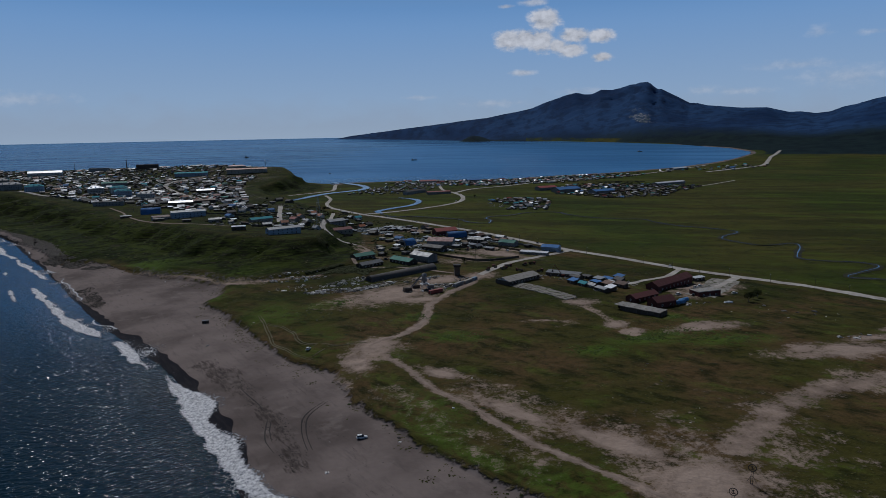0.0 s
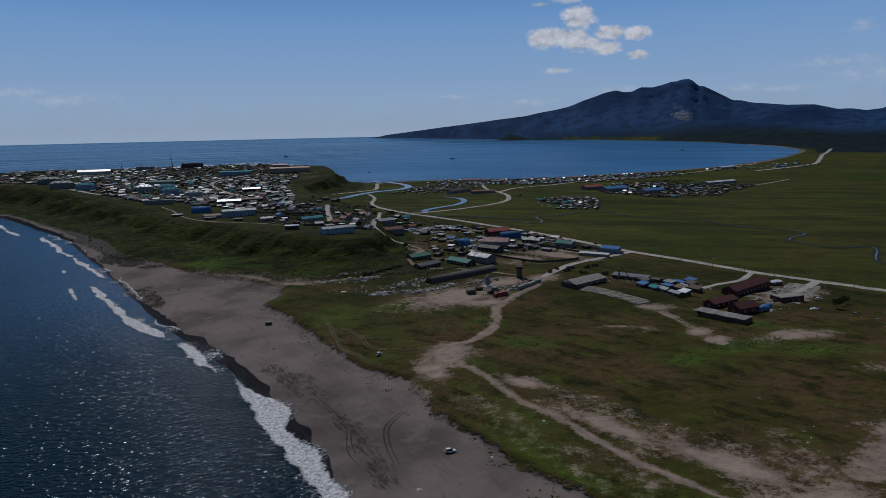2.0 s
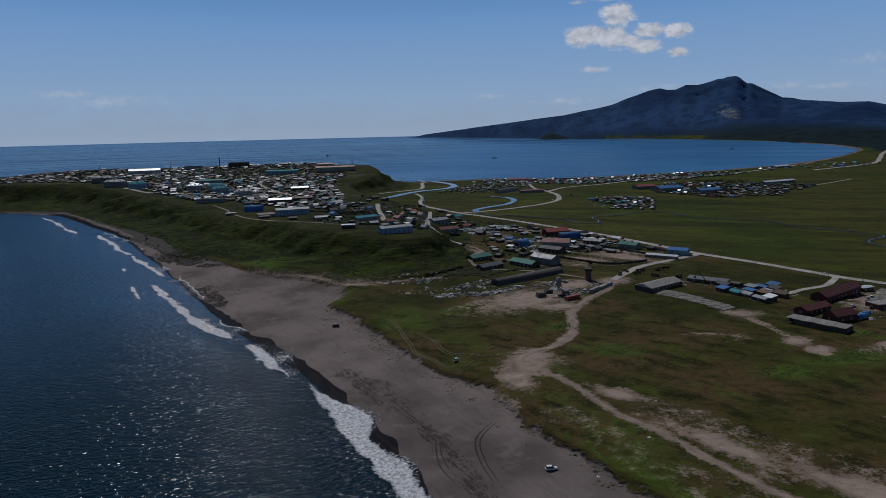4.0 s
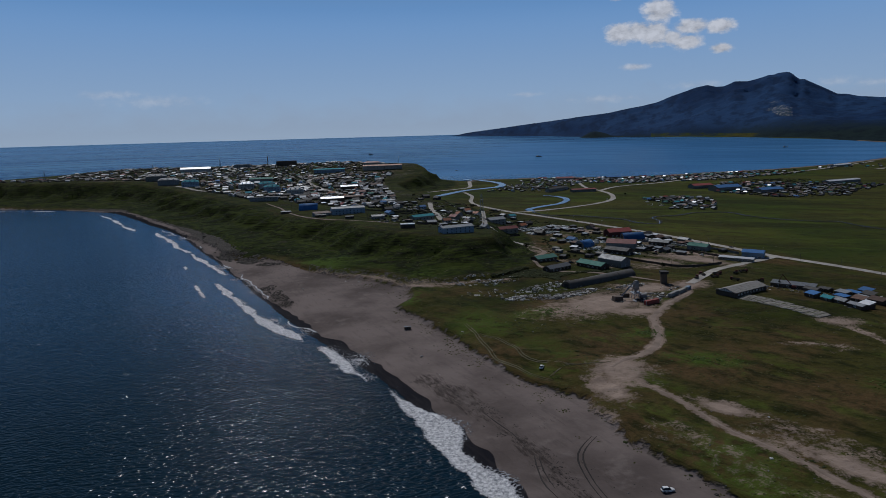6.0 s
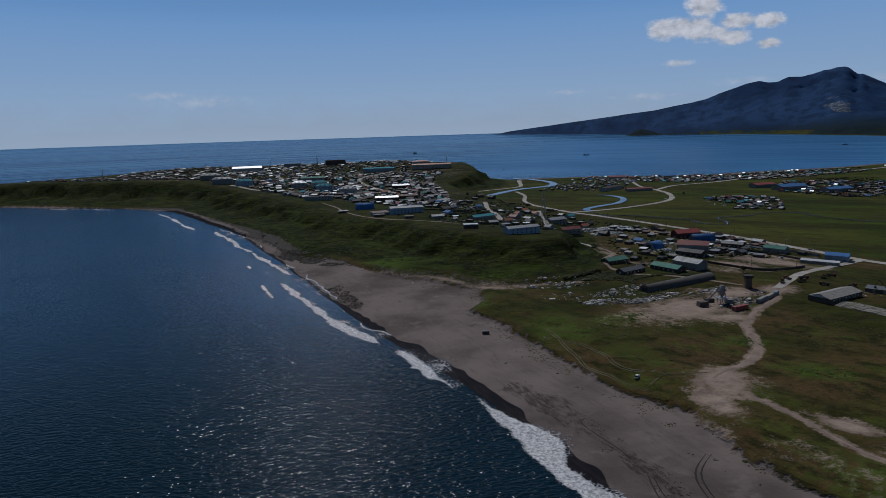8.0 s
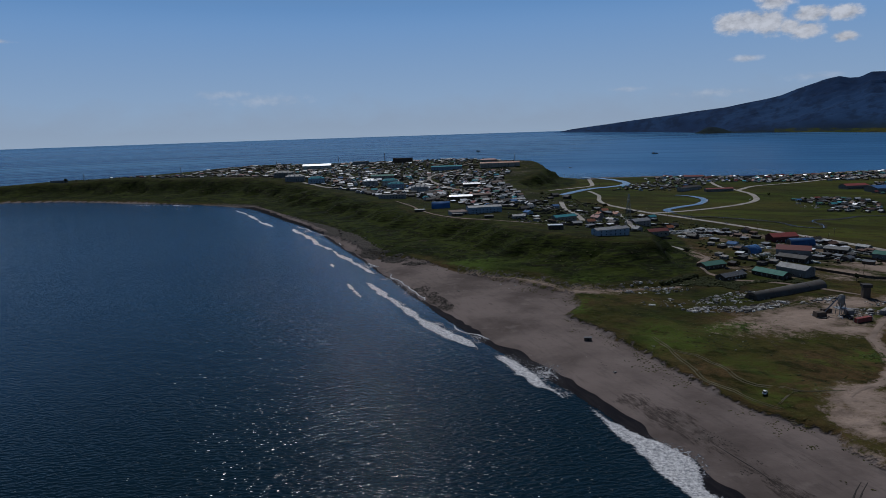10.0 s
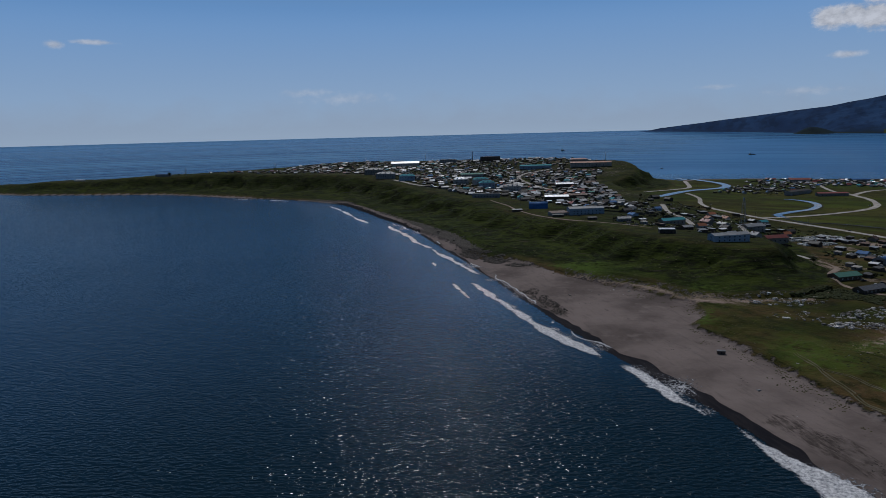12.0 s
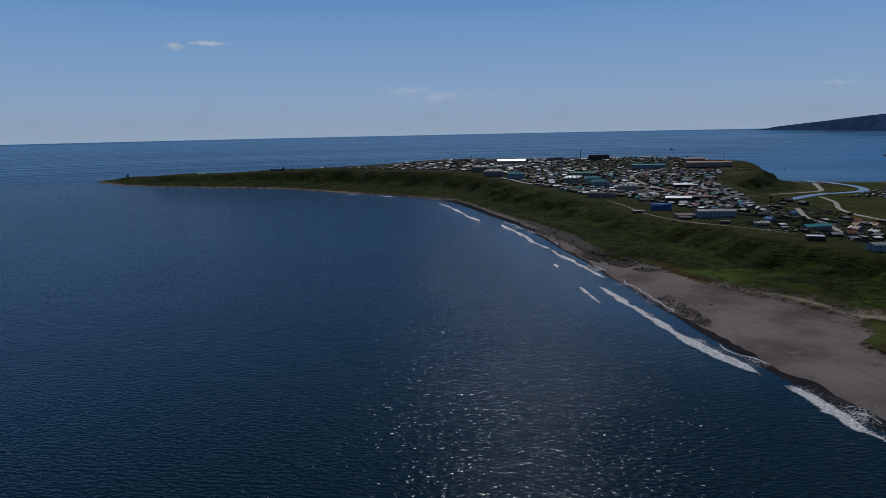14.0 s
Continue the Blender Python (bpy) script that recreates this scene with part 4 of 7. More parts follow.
def breaker(line, seed, wash=0.0):
    """A breaking wave along (x, y, width): a lumpy belt of foam, with lace trailing behind it and washing on ahead of it."""
    c, way = curve([p[:2] for p in line], 0.8)
    side = np.stack([way[:, 1], -way[:, 0]], -1)
    side *= np.where(side @ np.array([0.8, 0.6]) < 0, -1, 1)[:, None]
    gone = np.concatenate([[0], np.cumsum(np.hypot(*np.diff(c, axis=0).T))])
    marks = np.concatenate([[0], np.cumsum([math.hypot(b[0] - a[0], b[1] - a[1]) for a, b in zip(line, line[1:])])])
    wide = np.interp(gone / gone[-1], marks / marks[-1], [p[2] for p in line]) * np.clip(1 + 1.1 * hills(c[:, 0] + seed, c[:, 1], 30.0, 3), 0.3, 1.7)
    m = np.linspace(-0.5, 0.5, 22)
    v = np.concatenate([-0.5 - np.linspace(1, 0.12, 8) * 6.0 / 9.0, m, 0.5 + np.linspace(0.06, 1, 14) * max(wash, 0.15)])
    wander = 4.2 * hills(c[:, 0] + seed, c[:, 1], 42.0, 3) + 1.2 * hills(c[:, 0], c[:, 1] + seed, 9.0, 2)
    off = v[None] * np.maximum(wide, 2.0)[:, None] + wander[:, None]
    q = c[:, None] + side[:, None] * off[..., None]
    inside_by = np.minimum(v + 0.5, 0.5 - v)[None] * wide[:, None] + 1.5 * hills(q[..., 0], q[..., 1], 6.5, 4, 0.6)
    belt = np.clip(0.40 + inside_by / 2.6, 0, 1)
    trail = np.where(v[None] < -0.4, 0.27 * np.exp((v[None] + 0.4) * wide[:, None] / 2.6), 0)
    ahead = np.where(v[None] > 0.4, (0.40 - 0.20 * np.clip((v[None] - 0.5) / max(wash, 0.15), 0, 1)) * (1 if wash else 0.4) + 0.30 * hills(q[..., 0] + seed, q[..., 1], 17.0, 3), 0)
    ends = smooth(gone, 0, 9) * smooth(gone[-1] - gone, 0, 9)
    lies = np.maximum(belt, np.maximum(trail, ahead)) * (0.25 + 0.75 * ends[:, None])
    lies[:, 0], lies[:, -1], lies[0], lies[-1] = 0, 0, 0, 0
    z = np.maximum(ground(q[..., 0], q[..., 1]), 0) + 0.12 + 0.75 * np.exp(-((v[None] - 0.22) / 0.22) ** 2) * (0.6 + 0.5 * hills(q[..., 0], q[..., 1], 5.0, 3)) * np.clip(wide / 8, 0.2, 1)[:, None]
    return foam_sheet("breaking_wave", q, z, lies, "white foaming breaker rolling on to the beach")


breaker([(-157, 352, 6), (-147, 335, 11), (-134, 319, 12), (-121, 301, 11), (-114, 285, 12), (-104, 273, 15), (-95, 262, 14), (-83, 243, 12), (-70, 222, 11), (-52, 196, 10), (-30, 165, 9)], 11, 0.25)
breaker([(-219, 412, 3), (-200, 395, 7), (-186, 377, 7), (-168, 356, 3)], 47, 2.0)
breaker([(-372, 577, 3), (-338, 534, 8), (-310, 502, 11), (-283, 473, 11), (-259, 447, 10), (-243, 431, 7), (-230, 418, 3)], 83, 0.5)
breaker([(-476, 718, 3), (-455, 694, 6), (-433, 671, 7), (-400, 632, 6), (-374, 600, 3)], 131, 1.2)
breaker([(-446, 649, 2), (-438, 637, 4), (-430, 625, 2)], 17)
breaker([(-389, 570, 1.5), (-368, 545, 4), (-350, 522, 1.5)], 23)
breaker([(-618, 870, 3), (-575, 822, 7), (-540, 784, 10), (-505, 744, 8), (-478, 718, 3)], 29, 0.3)
breaker([(-848, 1070, 2.5), (-800, 1026, 5), (-752, 978, 6), (-700, 925, 6), (-656, 884, 2.5)], 5, 0.5)
breaker([(-1150, 1146, 3), (-1061, 1142, 4), (-985, 1136, 3)], 9)
# the thin swash that runs up the sand in lobes
c, way = curve([p for p in COAST if -80 < p[0] < 20][:4] + [p for p in COAST if -640 < p[0] <= -80], 1.0)
side = np.stack([-way[:, 1], way[:, 0]], -1)
lobe = 4.5 + 9.0 * np.abs(hills(c[:, 0], c[:, 1], 30.0, 2)) - 3.0 * smooth(-c[:, 0], 250, 420)
v = np.concatenate([[0], np.geomspace(0.04, 1, 22)])
q = c[:, None] + side[:, None] * (lobe[:, None] + (v * 13.0)[None])[..., None]
patch = smooth(hills(c[:, 0] + 40, c[:, 1], 46.0, 3), -0.25, 0.35)[:, None]
lies = np.clip(0.60 * np.exp(-((v[None] - 0.07) / 0.05) ** 2) * patch + patch * (0.52 - 0.25 * v[None]) + 0.30 * hills(q[..., 0], q[..., 1], 13.0, 3), 0, 0.8)
lies[:, 0], lies[:, -1] = 0, 0
foam_sheet("swash", q, np.maximum(ground(q[..., 0], q[..., 1]), 0) + 0.10, lies, "thin lacy swash running up the dark wet sand")

# ---- parts and things ----
def part(name, me, parent, label="", m=None):
    ob = new(name, me)
    ob.parent = parent
    if m is not None:
        ob.matrix_basis = m
    return tagged(ob, label) if label else ob


def thing(name, x, y, ang=0.0, lift=0.0, label="", category="", group=""):
    """An empty on the ground that carries the parts of one thing."""
    ob = new(name)
    px, py, pz = stand(x, y)
    ob.empty_display_size = 1.0
    ob.matrix_basis = pose(px, py, pz + lift, 0, 0, ang)
    return tagged(ob, label, category, group)


def joined(name, pieces, material, smooth_shade=False):
    verts, faces = [], []
    for v, f in pieces:
        o = len(verts)
        verts += v
        faces += [tuple(i + o for i in q) for q in f]
    return mesh_of(name, verts, faces, material, smooth_shade)


def block(x0, x1, y0, y1, z0, z1, top=None):
    """A box as verts and faces; top: the share to which its upper face narrows."""
    k = 1.0 if top is None else top
    cx, cy = (x0 + x1) / 2, (y0 + y1) / 2
    v = [(x0, y0, z0), (x1, y0, z0), (x1, y1, z0), (x0, y1, z0)]
    v += [(cx + (a - cx) * k, cy + (b - cy) * k, z1) for a, b, _ in v]
    return v, [(3, 2, 1, 0), (4, 5, 6, 7), (0, 1, 5, 4), (1, 2, 6, 5), (2, 3, 7, 6), (3, 0, 4, 7)]


def gabled(L, W, H, R, base=-1.6):
    """Walls with two gables along x."""
    a, b = L / 2, W / 2
    v = [(-a, -b, base), (a, -b, base), (a, b, base), (-a, b, base), (-a, -b, H), (a, -b, H), (a, b, H), (-a, b, H), (-a, 0, H + R), (a, 0, H + R)]
    return v, [(0, 1, 5, 4), (2, 3, 7, 6), (1, 2, 6, 9, 5), (3, 0, 4, 8, 7), (3, 2, 1, 0), (4, 5, 9, 8), (6, 7, 8, 9)]


def pitched(L, W, H, R, over=0.45, thick=0.16):
    """Two roof slabs with thickness and overhang."""
    out, k = [], R / (W / 2)
    a, b = L / 2 + over, W / 2 + over
    for s in (-1, 1):
        e, r = H - k * over, H + R
        v = [(-a, s * b, e), (a, s * b, e), (a, 0, r), (-a, 0, r)]
        v = [(x, y, z + 0.02) for x, y, z in v] + [(x, y, z + 0.02 + thick) for x, y, z in v]
        out.append((v, [(3, 2, 1, 0), (4, 5, 6, 7), (0, 1, 5, 4), (1, 2, 6, 5), (2, 3, 7, 6), (3, 0, 4, 7)]))
    return out


def hipped(L, W, H, R, over=0.5):
    a, b, r = L / 2 + over, W / 2 + over, max(L / 2 - W / 2, 0.5)
    v = [(-a, -b, H), (a, -b, H), (a, b, H), (-a, b, H), (-a, -b, H + .2), (a, -b, H + .2), (a, b, H + .2), (-a, b, H + .2), (-r, 0, H + R), (r, 0, H + R)]
    return v, [(3, 2, 1, 0), (0, 1, 5, 4), (1, 2, 6, 5), (2, 3, 7, 6), (3, 0, 4, 7), (4, 5, 9, 8), (6, 7, 8, 9), (5, 6, 9), (7, 4, 8)]


def vault(L, W, H, n=14, thick=0.12, floor=-1.6):
    """A half-round sheet over a length along x."""
    v, f = [], []
    for r0 in (0.0, thick):
        for k in range(n + 1):
            a = math.pi * k / n
            for x in (-L / 2, L / 2):
                v.append((x, (W / 2 + r0) * math.cos(a), (H + r0) * math.sin(a)))
    m = 2 * (n + 1)
    for k in range(n):
        i = 2 * k
        f += [(i, i + 1, i + 3, i + 2), (m + i + 2, m + i + 3, m + i + 1, m + i), (i + 2, m + i + 2, m + i, i), (i + 1, m + i + 1, m + i + 3, i + 3)]
    return v, f


def half_disc(x, W, H, n=14, thick=0.15):
    ring = [(W / 2 * math.cos(math.pi * k / n), H * math.sin(math.pi * k / n)) for k in range(n + 1)]
    ring = [(ring[0][0], -1.5)] + ring + [(ring[-1][0], -1.5)]
    v = [(x + t, y, z) for t in (0, thick) for y, z in ring]
    m = len(ring)
    return v, [tuple(range(m)), tuple(range(2 * m - 1, m - 1, -1))] + [(k, k + 1, m + k + 1, m + k) for k in range(m - 1)]


def pipe(x, y, z0, z1, r, n=10, r2=None):
    r2 = r if r2 is None else r2
    v = [(x + r * math.cos(2 * math.pi * k / n), y + r * math.sin(2 * math.pi * k / n), z0) for k in range(n)]
    v += [(x + r2 * math.cos(2 * math.pi * k / n), y + r2 * math.sin(2 * math.pi * k / n), z1) for k in range(n)]
    return v, [(k, (k + 1) % n, n + (k + 1) % n, n + k) for k in range(n)] + [tuple(range(n - 1, -1, -1)), tuple(range(n, 2 * n))]


def rod(a, b, r, n=6):
    a, b = Vector(a), Vector(b)
    q = (b - a).to_track_quat("Z", "Y").to_matrix()
    v, f = pipe(0, 0, 0, (b - a).length, r, n)
    return [tuple(a + q @ Vector(p)) for p in v], f


WINDOWS = {}


def window_mesh(w, h, along):
    """A framed pane, proud of its wall; along: whether the wall runs along x."""
    key = (round(w, 2), round(h, 2), along)
    if key not in WINDOWS:
        d = 0.05
        p = block(-w / 2, w / 2, -d, d, 0, h) if along else block(-d, d, -w / 2, w / 2, 0, h)
        WINDOWS[key] = mesh_of("window", *p, GLASS)
        rim = []
        for x0, x1, z0, z1 in ((-w / 2 - .1, -w / 2, -.1, h + .1), (w / 2, w / 2 + .1, -.1, h + .1), (-w / 2, w / 2, h, h + .1), (-w / 2, w / 2, -.1, 0), (-.04, .04, 0, h)):
            rim.append(block(x0, x1, -d - .04, d + .04, z0, z1) if along else block(-d - .04, d + .04, x0, x1, z0, z1))
        WINDOWS[key, "frame"] = joined("window_frame", rim, PAINT_W)
    return WINDOWS[key], WINDOWS[key, "frame"]


def fit_windows(ob, L, W, z, n, ends=0, w=1.1, h=1.2, frames=True, sides=(-1, 1)):
    for s in sides:
        for k in range(n):
            x = L * ((k + 0.5) / n - 0.5)
            g, fr = window_mesh(w, h, True)
            win = part("window", g, ob, m=pose(x, s * (W / 2 + 0.02), z))
            if frames:
                part("window_frame", fr, win)
    for s in (-1, 1):
        for k in range(ends):
            y = W * ((k + 0.5) / ends - 0.5)
            g, fr = window_mesh(w, h, False)
            win = part("window", g, ob, m=pose(s * (L / 2 + 0.02), y, z))
            if frames:
                part("window_frame", fr, win)


def house(x, y, L, W, H, R, ang, wall, roof, label, form="gable", n=3, ends=1, chimney=True, door=True, name="house", category="house", group="", rows=1, frames=True):
    ob = thing(name, x, y, ang, 0, label, category, group)
    if form == "gable":
        part("wall", joined("wall", [gabled(L, W, H, R)], wall), ob)
        part("roof", joined("roof", pitched(L, W, H, R), roof), ob)
    elif form == "hip":
        part("wall", joined("wall", [block(-L / 2, L / 2, -W / 2, W / 2, -1.6, H)], wall), ob)
        part("roof", joined("roof", [hipped(L, W, H, R)], roof), ob)
    elif form == "lean":
        part("wall", joined("wall", [block(-L / 2, L / 2, -W / 2, W / 2, -1.6, H)], wall), ob)
        a, b = L / 2 + .3, W / 2 + .3
        v = [(-a, -b, H), (a, -b, H), (a, b, H + R), (-a, b, H + R)]
        v += [(p, q, r + .15) for p, q, r in v]
        part("roof", mesh_of("roof", v, [(3, 2, 1, 0), (4, 5, 6, 7), (0, 1, 5, 4), (1, 2, 6, 5), (2, 3, 7, 6), (3, 0, 4, 7)], roof), ob)
    else:
        part("wall", joined("wall", [block(-L / 2, L / 2, -W / 2, W / 2, -1.6, H)], wall), ob)
        rim = [block(-L / 2 - .2, L / 2 + .2, -W / 2 - .2, W / 2 + .2, H, H + .25), block(-L / 2 - .2, L / 2 + .2, -W / 2 - .2, -W / 2, H + .25, H + .55),
               block(-L / 2 - .2, L / 2 + .2, W / 2, W / 2 + .2, H + .25, H + .55)]
        part("roof", joined("roof", rim, roof), ob)
    for r in range(rows):
        if n or ends:
            fit_windows(ob, L * 0.86, W, 0.9 + 2.9 * r, n, ends, frames=frames)
            if abs(L * 0.86 - L) > 0 and ends:
                for o in list(ob.children):
                    if o.name.startswith("window") and abs(abs(o.location.x) - (L * 0.43 + .02)) < 1e-3:
                        o.location.x *= (L / 2 + .02) / (L * 0.43 + .02)
    if door:
        part("door", mesh_of("door", *block(-.5, .5, -.06, .06, 0, 2.05), DOORM), ob, m=pose(L * .36, -W / 2 - .03, 0))
    if chimney:
        part("chimney", joined("chimney", [block(-.35, .35, -.35, .35, 0, 1.7), block(-.45, .45, -.45, .45, 1.5, 1.7)], BRICKM), ob, m=pose(L * .18, W * .12, H + R * .6))
    return ob


def hangar(x, y, L, W, H, ang, sheet_mat, wall, label, group=""):
    ob = thing("barrel_hangar", x, y, ang, 0, label, "hangar", group)
    part("roof", joined("roof", [vault(L, W, H)], sheet_mat, True), ob)
    for s in (-1, 1):
        part("end_wall", joined("end_wall", [half_disc(s * (L / 2 - .4), W - .1, H - .05)], wall), ob)
        part("rib", joined("rib", [vault(.35, W + .25, H + .12, thick=.1)], sheet_mat, True), ob, m=pose(s * L / 4, 0, 0))
    part("door", mesh_of("door", *block(-.08, .08, -W * .22, W * .22, 0, H * .62), BLACK), ob, m=pose(-L / 2 + .3, 0, 0))
    return ob


rng = random.Random(21)
FIXED = []          # places that scattered things keep clear of


def claim(x, y, r):
    FIXED.append((x, y, r))


# -- farm yard by the highway --
def mid(a, b):
    return (a[0] + b[0]) / 2, (a[1] + b[1]) / 2


def along(a, b, W, side=1):
    """Centre, length and angle of a building whose near long wall runs from a to b."""
    ang = math.atan2(b[1] - a[1], b[0] - a[0])
    cx, cy = mid(a, b)
    return cx - math.sin(ang) * W / 2 * side, cy + math.cos(ang) * W / 2 * side, math.hypot(b[0] - a[0], b[1] - a[1]), math.degrees(ang)


x, y, L, a = along((116.6, 441.9), (140.4, 417.7), 10)
claim(x, y, 22)
shed = thing("open_cattle_shed", x, y, a, 0, "long open shed with pale worn sheet roof and dark walls", "shed")
part("back_wall", joined("back_wall", [block(-L / 2, L / 2, 4.6, 5, -1.5, 3.6)], W_WOOD), shed)
part("front_wall", joined("front_wall", [block(-L / 2 + 5, L / 2, -5, -4.6, -1.5, 3.2)], W_WOOD), shed)
for s in (-1, 1):
    part("end_wall", joined("end_wall", [block(s * (L / 2) - .2, s * (L / 2) + .2, -4.6 if s > 0 else 0, 4.6, -1.5, 3.3)], W_WOOD), shed)
for k in range(9):
    part("post", joined("post", [block(-.15, .15, -.15, .15, -1.5, 3.3)], POLEW), shed, m=pose(-L / 2 + .6 + k * (L - 1.2) / 8, -5.2, 0))
for k in range(8):
    part("roof_sheet", joined("roof_sheet", [block(-L / 16 - .03, L / 16 + .03, -5.8, 5.6, 3.62, 3.78)], R_WORN), shed, m=pose(-L / 2 + (k + .5) * L / 8, 0, 0.02 * (k % 2), 0.9 * (k % 3 - 1), 0, 0))
for (p, q, W, H, R, roof, lab) in (((136, 458), (157, 472.5), 9, 3.2, 2.2, R_MAROON, "low farm building with maroon gable roof"),
                                   ((146.4, 442), (162, 449.7), 10, 4.0, 3.0, R_MAROON, "farm building wing with maroon roof and dark walls"),
                                   ((164.4, 495.3), (203.5, 529.7), 11, 4.6, 3.0, R_MAROON, "long dark red hall with maroon sheet roof"),
                                   ((208.4, 536.5), (218.4, 541.4), 6, 2.8, 0.5, R_PALE, "small timber shed with pale roof")):
    x, y, L, a = along(p, q, W)
    claim(x, y, L / 2 + 5)
    house(x, y, L, W, H, R, a, W_RED if roof is R_MAROON else W_WOOD, roof, lab, n=max(int(L / 6), 2), chimney=False, name="farm_building", category="farm building", group="farm yard buildings")
x, y, L, a = along((188.6, 476.2), (207.2, 482.5), 11)
claim(x, y, 15)
house(x, y, L, 11, 4.0, 0.6, a, W_RED, R_WORN, "dark red garage with flat worn grey roof", form="flat", n=3, chimney=False, name="garage", category="garage", group="farm yard buildings")
for k, (tx, ty) in enumerate(((166, 452), (170, 457))):
    tank = thing("fuel_tank", tx, ty, 30, 0, "blue cylindrical fuel tank lying beside the farm", "tank", "blue tanks")
    v, f = pipe(0, 0, -4, 4, 1.5, 16)
    part("barrel", joined("barrel", [([(z, px_, 2.0 + py_) for px_, py_, z in v], f)], PAINT_BL, True), tank)
    for s in (-1, 1):
        part("saddle", mesh_of("saddle", *block(s * 2.4 - .3, s * 2.4 + .3, -1.2, 1.2, -1, 1.1), CONCR), tank)
    claim(tx, ty, 4)

# -- old barn, huts and builders' yard --
x, y, L, a = along((51, 516), (79, 541), 15)
claim(x, y, 24)
barn = house(x, y, L, 15, 3.2, 2.2, a, W_WOOD, R_WORN, "long derelict barn with grey roof and holed pale gable", n=9, ends=0, chimney=False, name="barn", category="barn")
part("broken_gable", joined("broken_gable", [([(-L / 2 - .1, -6.6, 3.3), (-L / 2 - .1, 6.6, 3.3), (-L / 2 - .1, 0.3, 5.6)], [(0, 1, 2)])], R_PALE), barn, "pale bare rafters of the broken gable")
for k in range(6):
    part("rafter", joined("rafter", [rod((-L / 2 - .2, -6.4 + k * 2.5, 3.3), (-L / 2 - .2, -0.8 + k * .3, 5.5), .12)], POLEW), barn)
x, y, L, a = along((86.4, 556), (112, 541), 8)
claim(x, y, 16)
house(x, y, L, 8, 3.0, 1.0, a, W_WOOD, R_SLATE, "low long shed with grey sheet roof", form="lean", n=4, chimney=False, name="shed", category="shed")
HUTS = [(104, 524, R_BLUE), (111, 514, R_TEAL), (122, 521, R_BLUE), (116, 507, R_SLATE), (129, 512, R_RUST), (136, 535, R_BLUE), (142, 528, R_DARK), (120, 543, R_DARK), (127, 532, R_SLATE),
        (134, 517, R_SLATE), (139, 509, R_RUST), (110, 540, R_DARK), (128, 498, R_PALE), (121, 494, R_SLATE), (146, 541, R_BLUE)]
for k, (x, y, roof) in enumerate(HUTS):
    claim(x, y, 5)
    word = {R_BLUE: "blue", R_TEAL: "teal", R_SLATE: "grey", R_RUST: "rusty", R_DARK: "dark", R_PALE: "pale"}[roof]
    house(x, y, rng.uniform(7, 11), rng.uniform(5, 6.5), 2.5, rng.uniform(.5, 1.7), -60 + rng.uniform(-8, 8), W_WOOD, roof, f"small timber hut with {word} roof in a yard", form="gable" if k % 2 else "lean",
          n=1, ends=0, chimney=False, name="hut", category="hut", group="yard huts")
x, y, L, a = along((-60.2, 535), (-6.9, 584.7), 13)
claim(x, y, 36), claim(-45, 552, 12), claim(-15, 580, 12)
hangar(x, y, L, 10.5, 4.8, a, R_TAR, W_WOOD, "very long low barn with rounded tarred roof", "tarred barns")
for (p, q, W, H, R, wall, roof, lab) in (((-87.3, 633.7), (-70.1, 647.9), 11, 3.4, 2.2, W_WOOD, R_GREEN, "workshop with green painted roof"), ((-53.6, 623.2), (-34.1, 604.5), 11, 3.4, 2.4, W_WOOD, R_GREEN, "workshop with green gable roof"),
                                         ((-34.6, 632), (-16.4, 615), 13, 6.0, 2.6, W_GREY, R_SLATE, "tall workshop with grey sheet roof"), ((-76.4, 592.9), (-58.9, 611), 9, 3.0, 2.0, W_WOOD, R_SLATE, "weathered shed with grey roof"),
                                         ((102.3, 691), (119, 683), 12, 5.2, 2.0, W_BLUE, R_BLUE, "roadside store with bright blue roof"), ((-10, 800), (16, 812), 14, 6.0, 3.2, W_RED, R_RED, "warehouse with red roof"),
                                         ((-20, 722), (8, 716), 16, 5.2, 3.2, W_GREY, R_RED, "warehouse with dull red roof"), ((-25, 690), (-5, 676), 13, 4, 2, W_WOOD, R_DARK, "store with dark roof"),
                                         ((60, 728), (76, 716), 10, 4.5, 2.4, W_GREY, R_GREEN, "store with green roof"), ((26, 752), (44, 742), 9, 4, 2, W_WOOD, R_SLATE, "small timber store with grey roof")):
    x, y, L, a = along(p, q, W)
    claim(x, y, L / 2 + 4)
    house(x, y, L, W, H, R, a, wall, roof, lab, n=max(int(L / 5), 2), chimney=False, name="workshop", category="workshop", group="builders' yard sheds")
x, y, L, a = along((77.3, 673.6), (104, 660.4), 6)
claim(x, y, 16)
house(x, y, L, 6, 2.8, .7, a, W_CREAM, R_PALE, "long low lock-up row with pale roof", form="lean", n=6, chimney=False, name="lock_up_row", category="garage")
hangar(14, 792, 24, 13, 7, 14, R_BLUE, W_GREY, "blue barrel-roofed hangar by the highway", "barrel hangars")
hangar(-42, 722, 17, 13, 7, 50, R_BLUE, W_GREY, "blue barrel-roofed hangar in the yard", "barrel hangars")
claim(14, 792, 16), claim(-42, 722, 12)

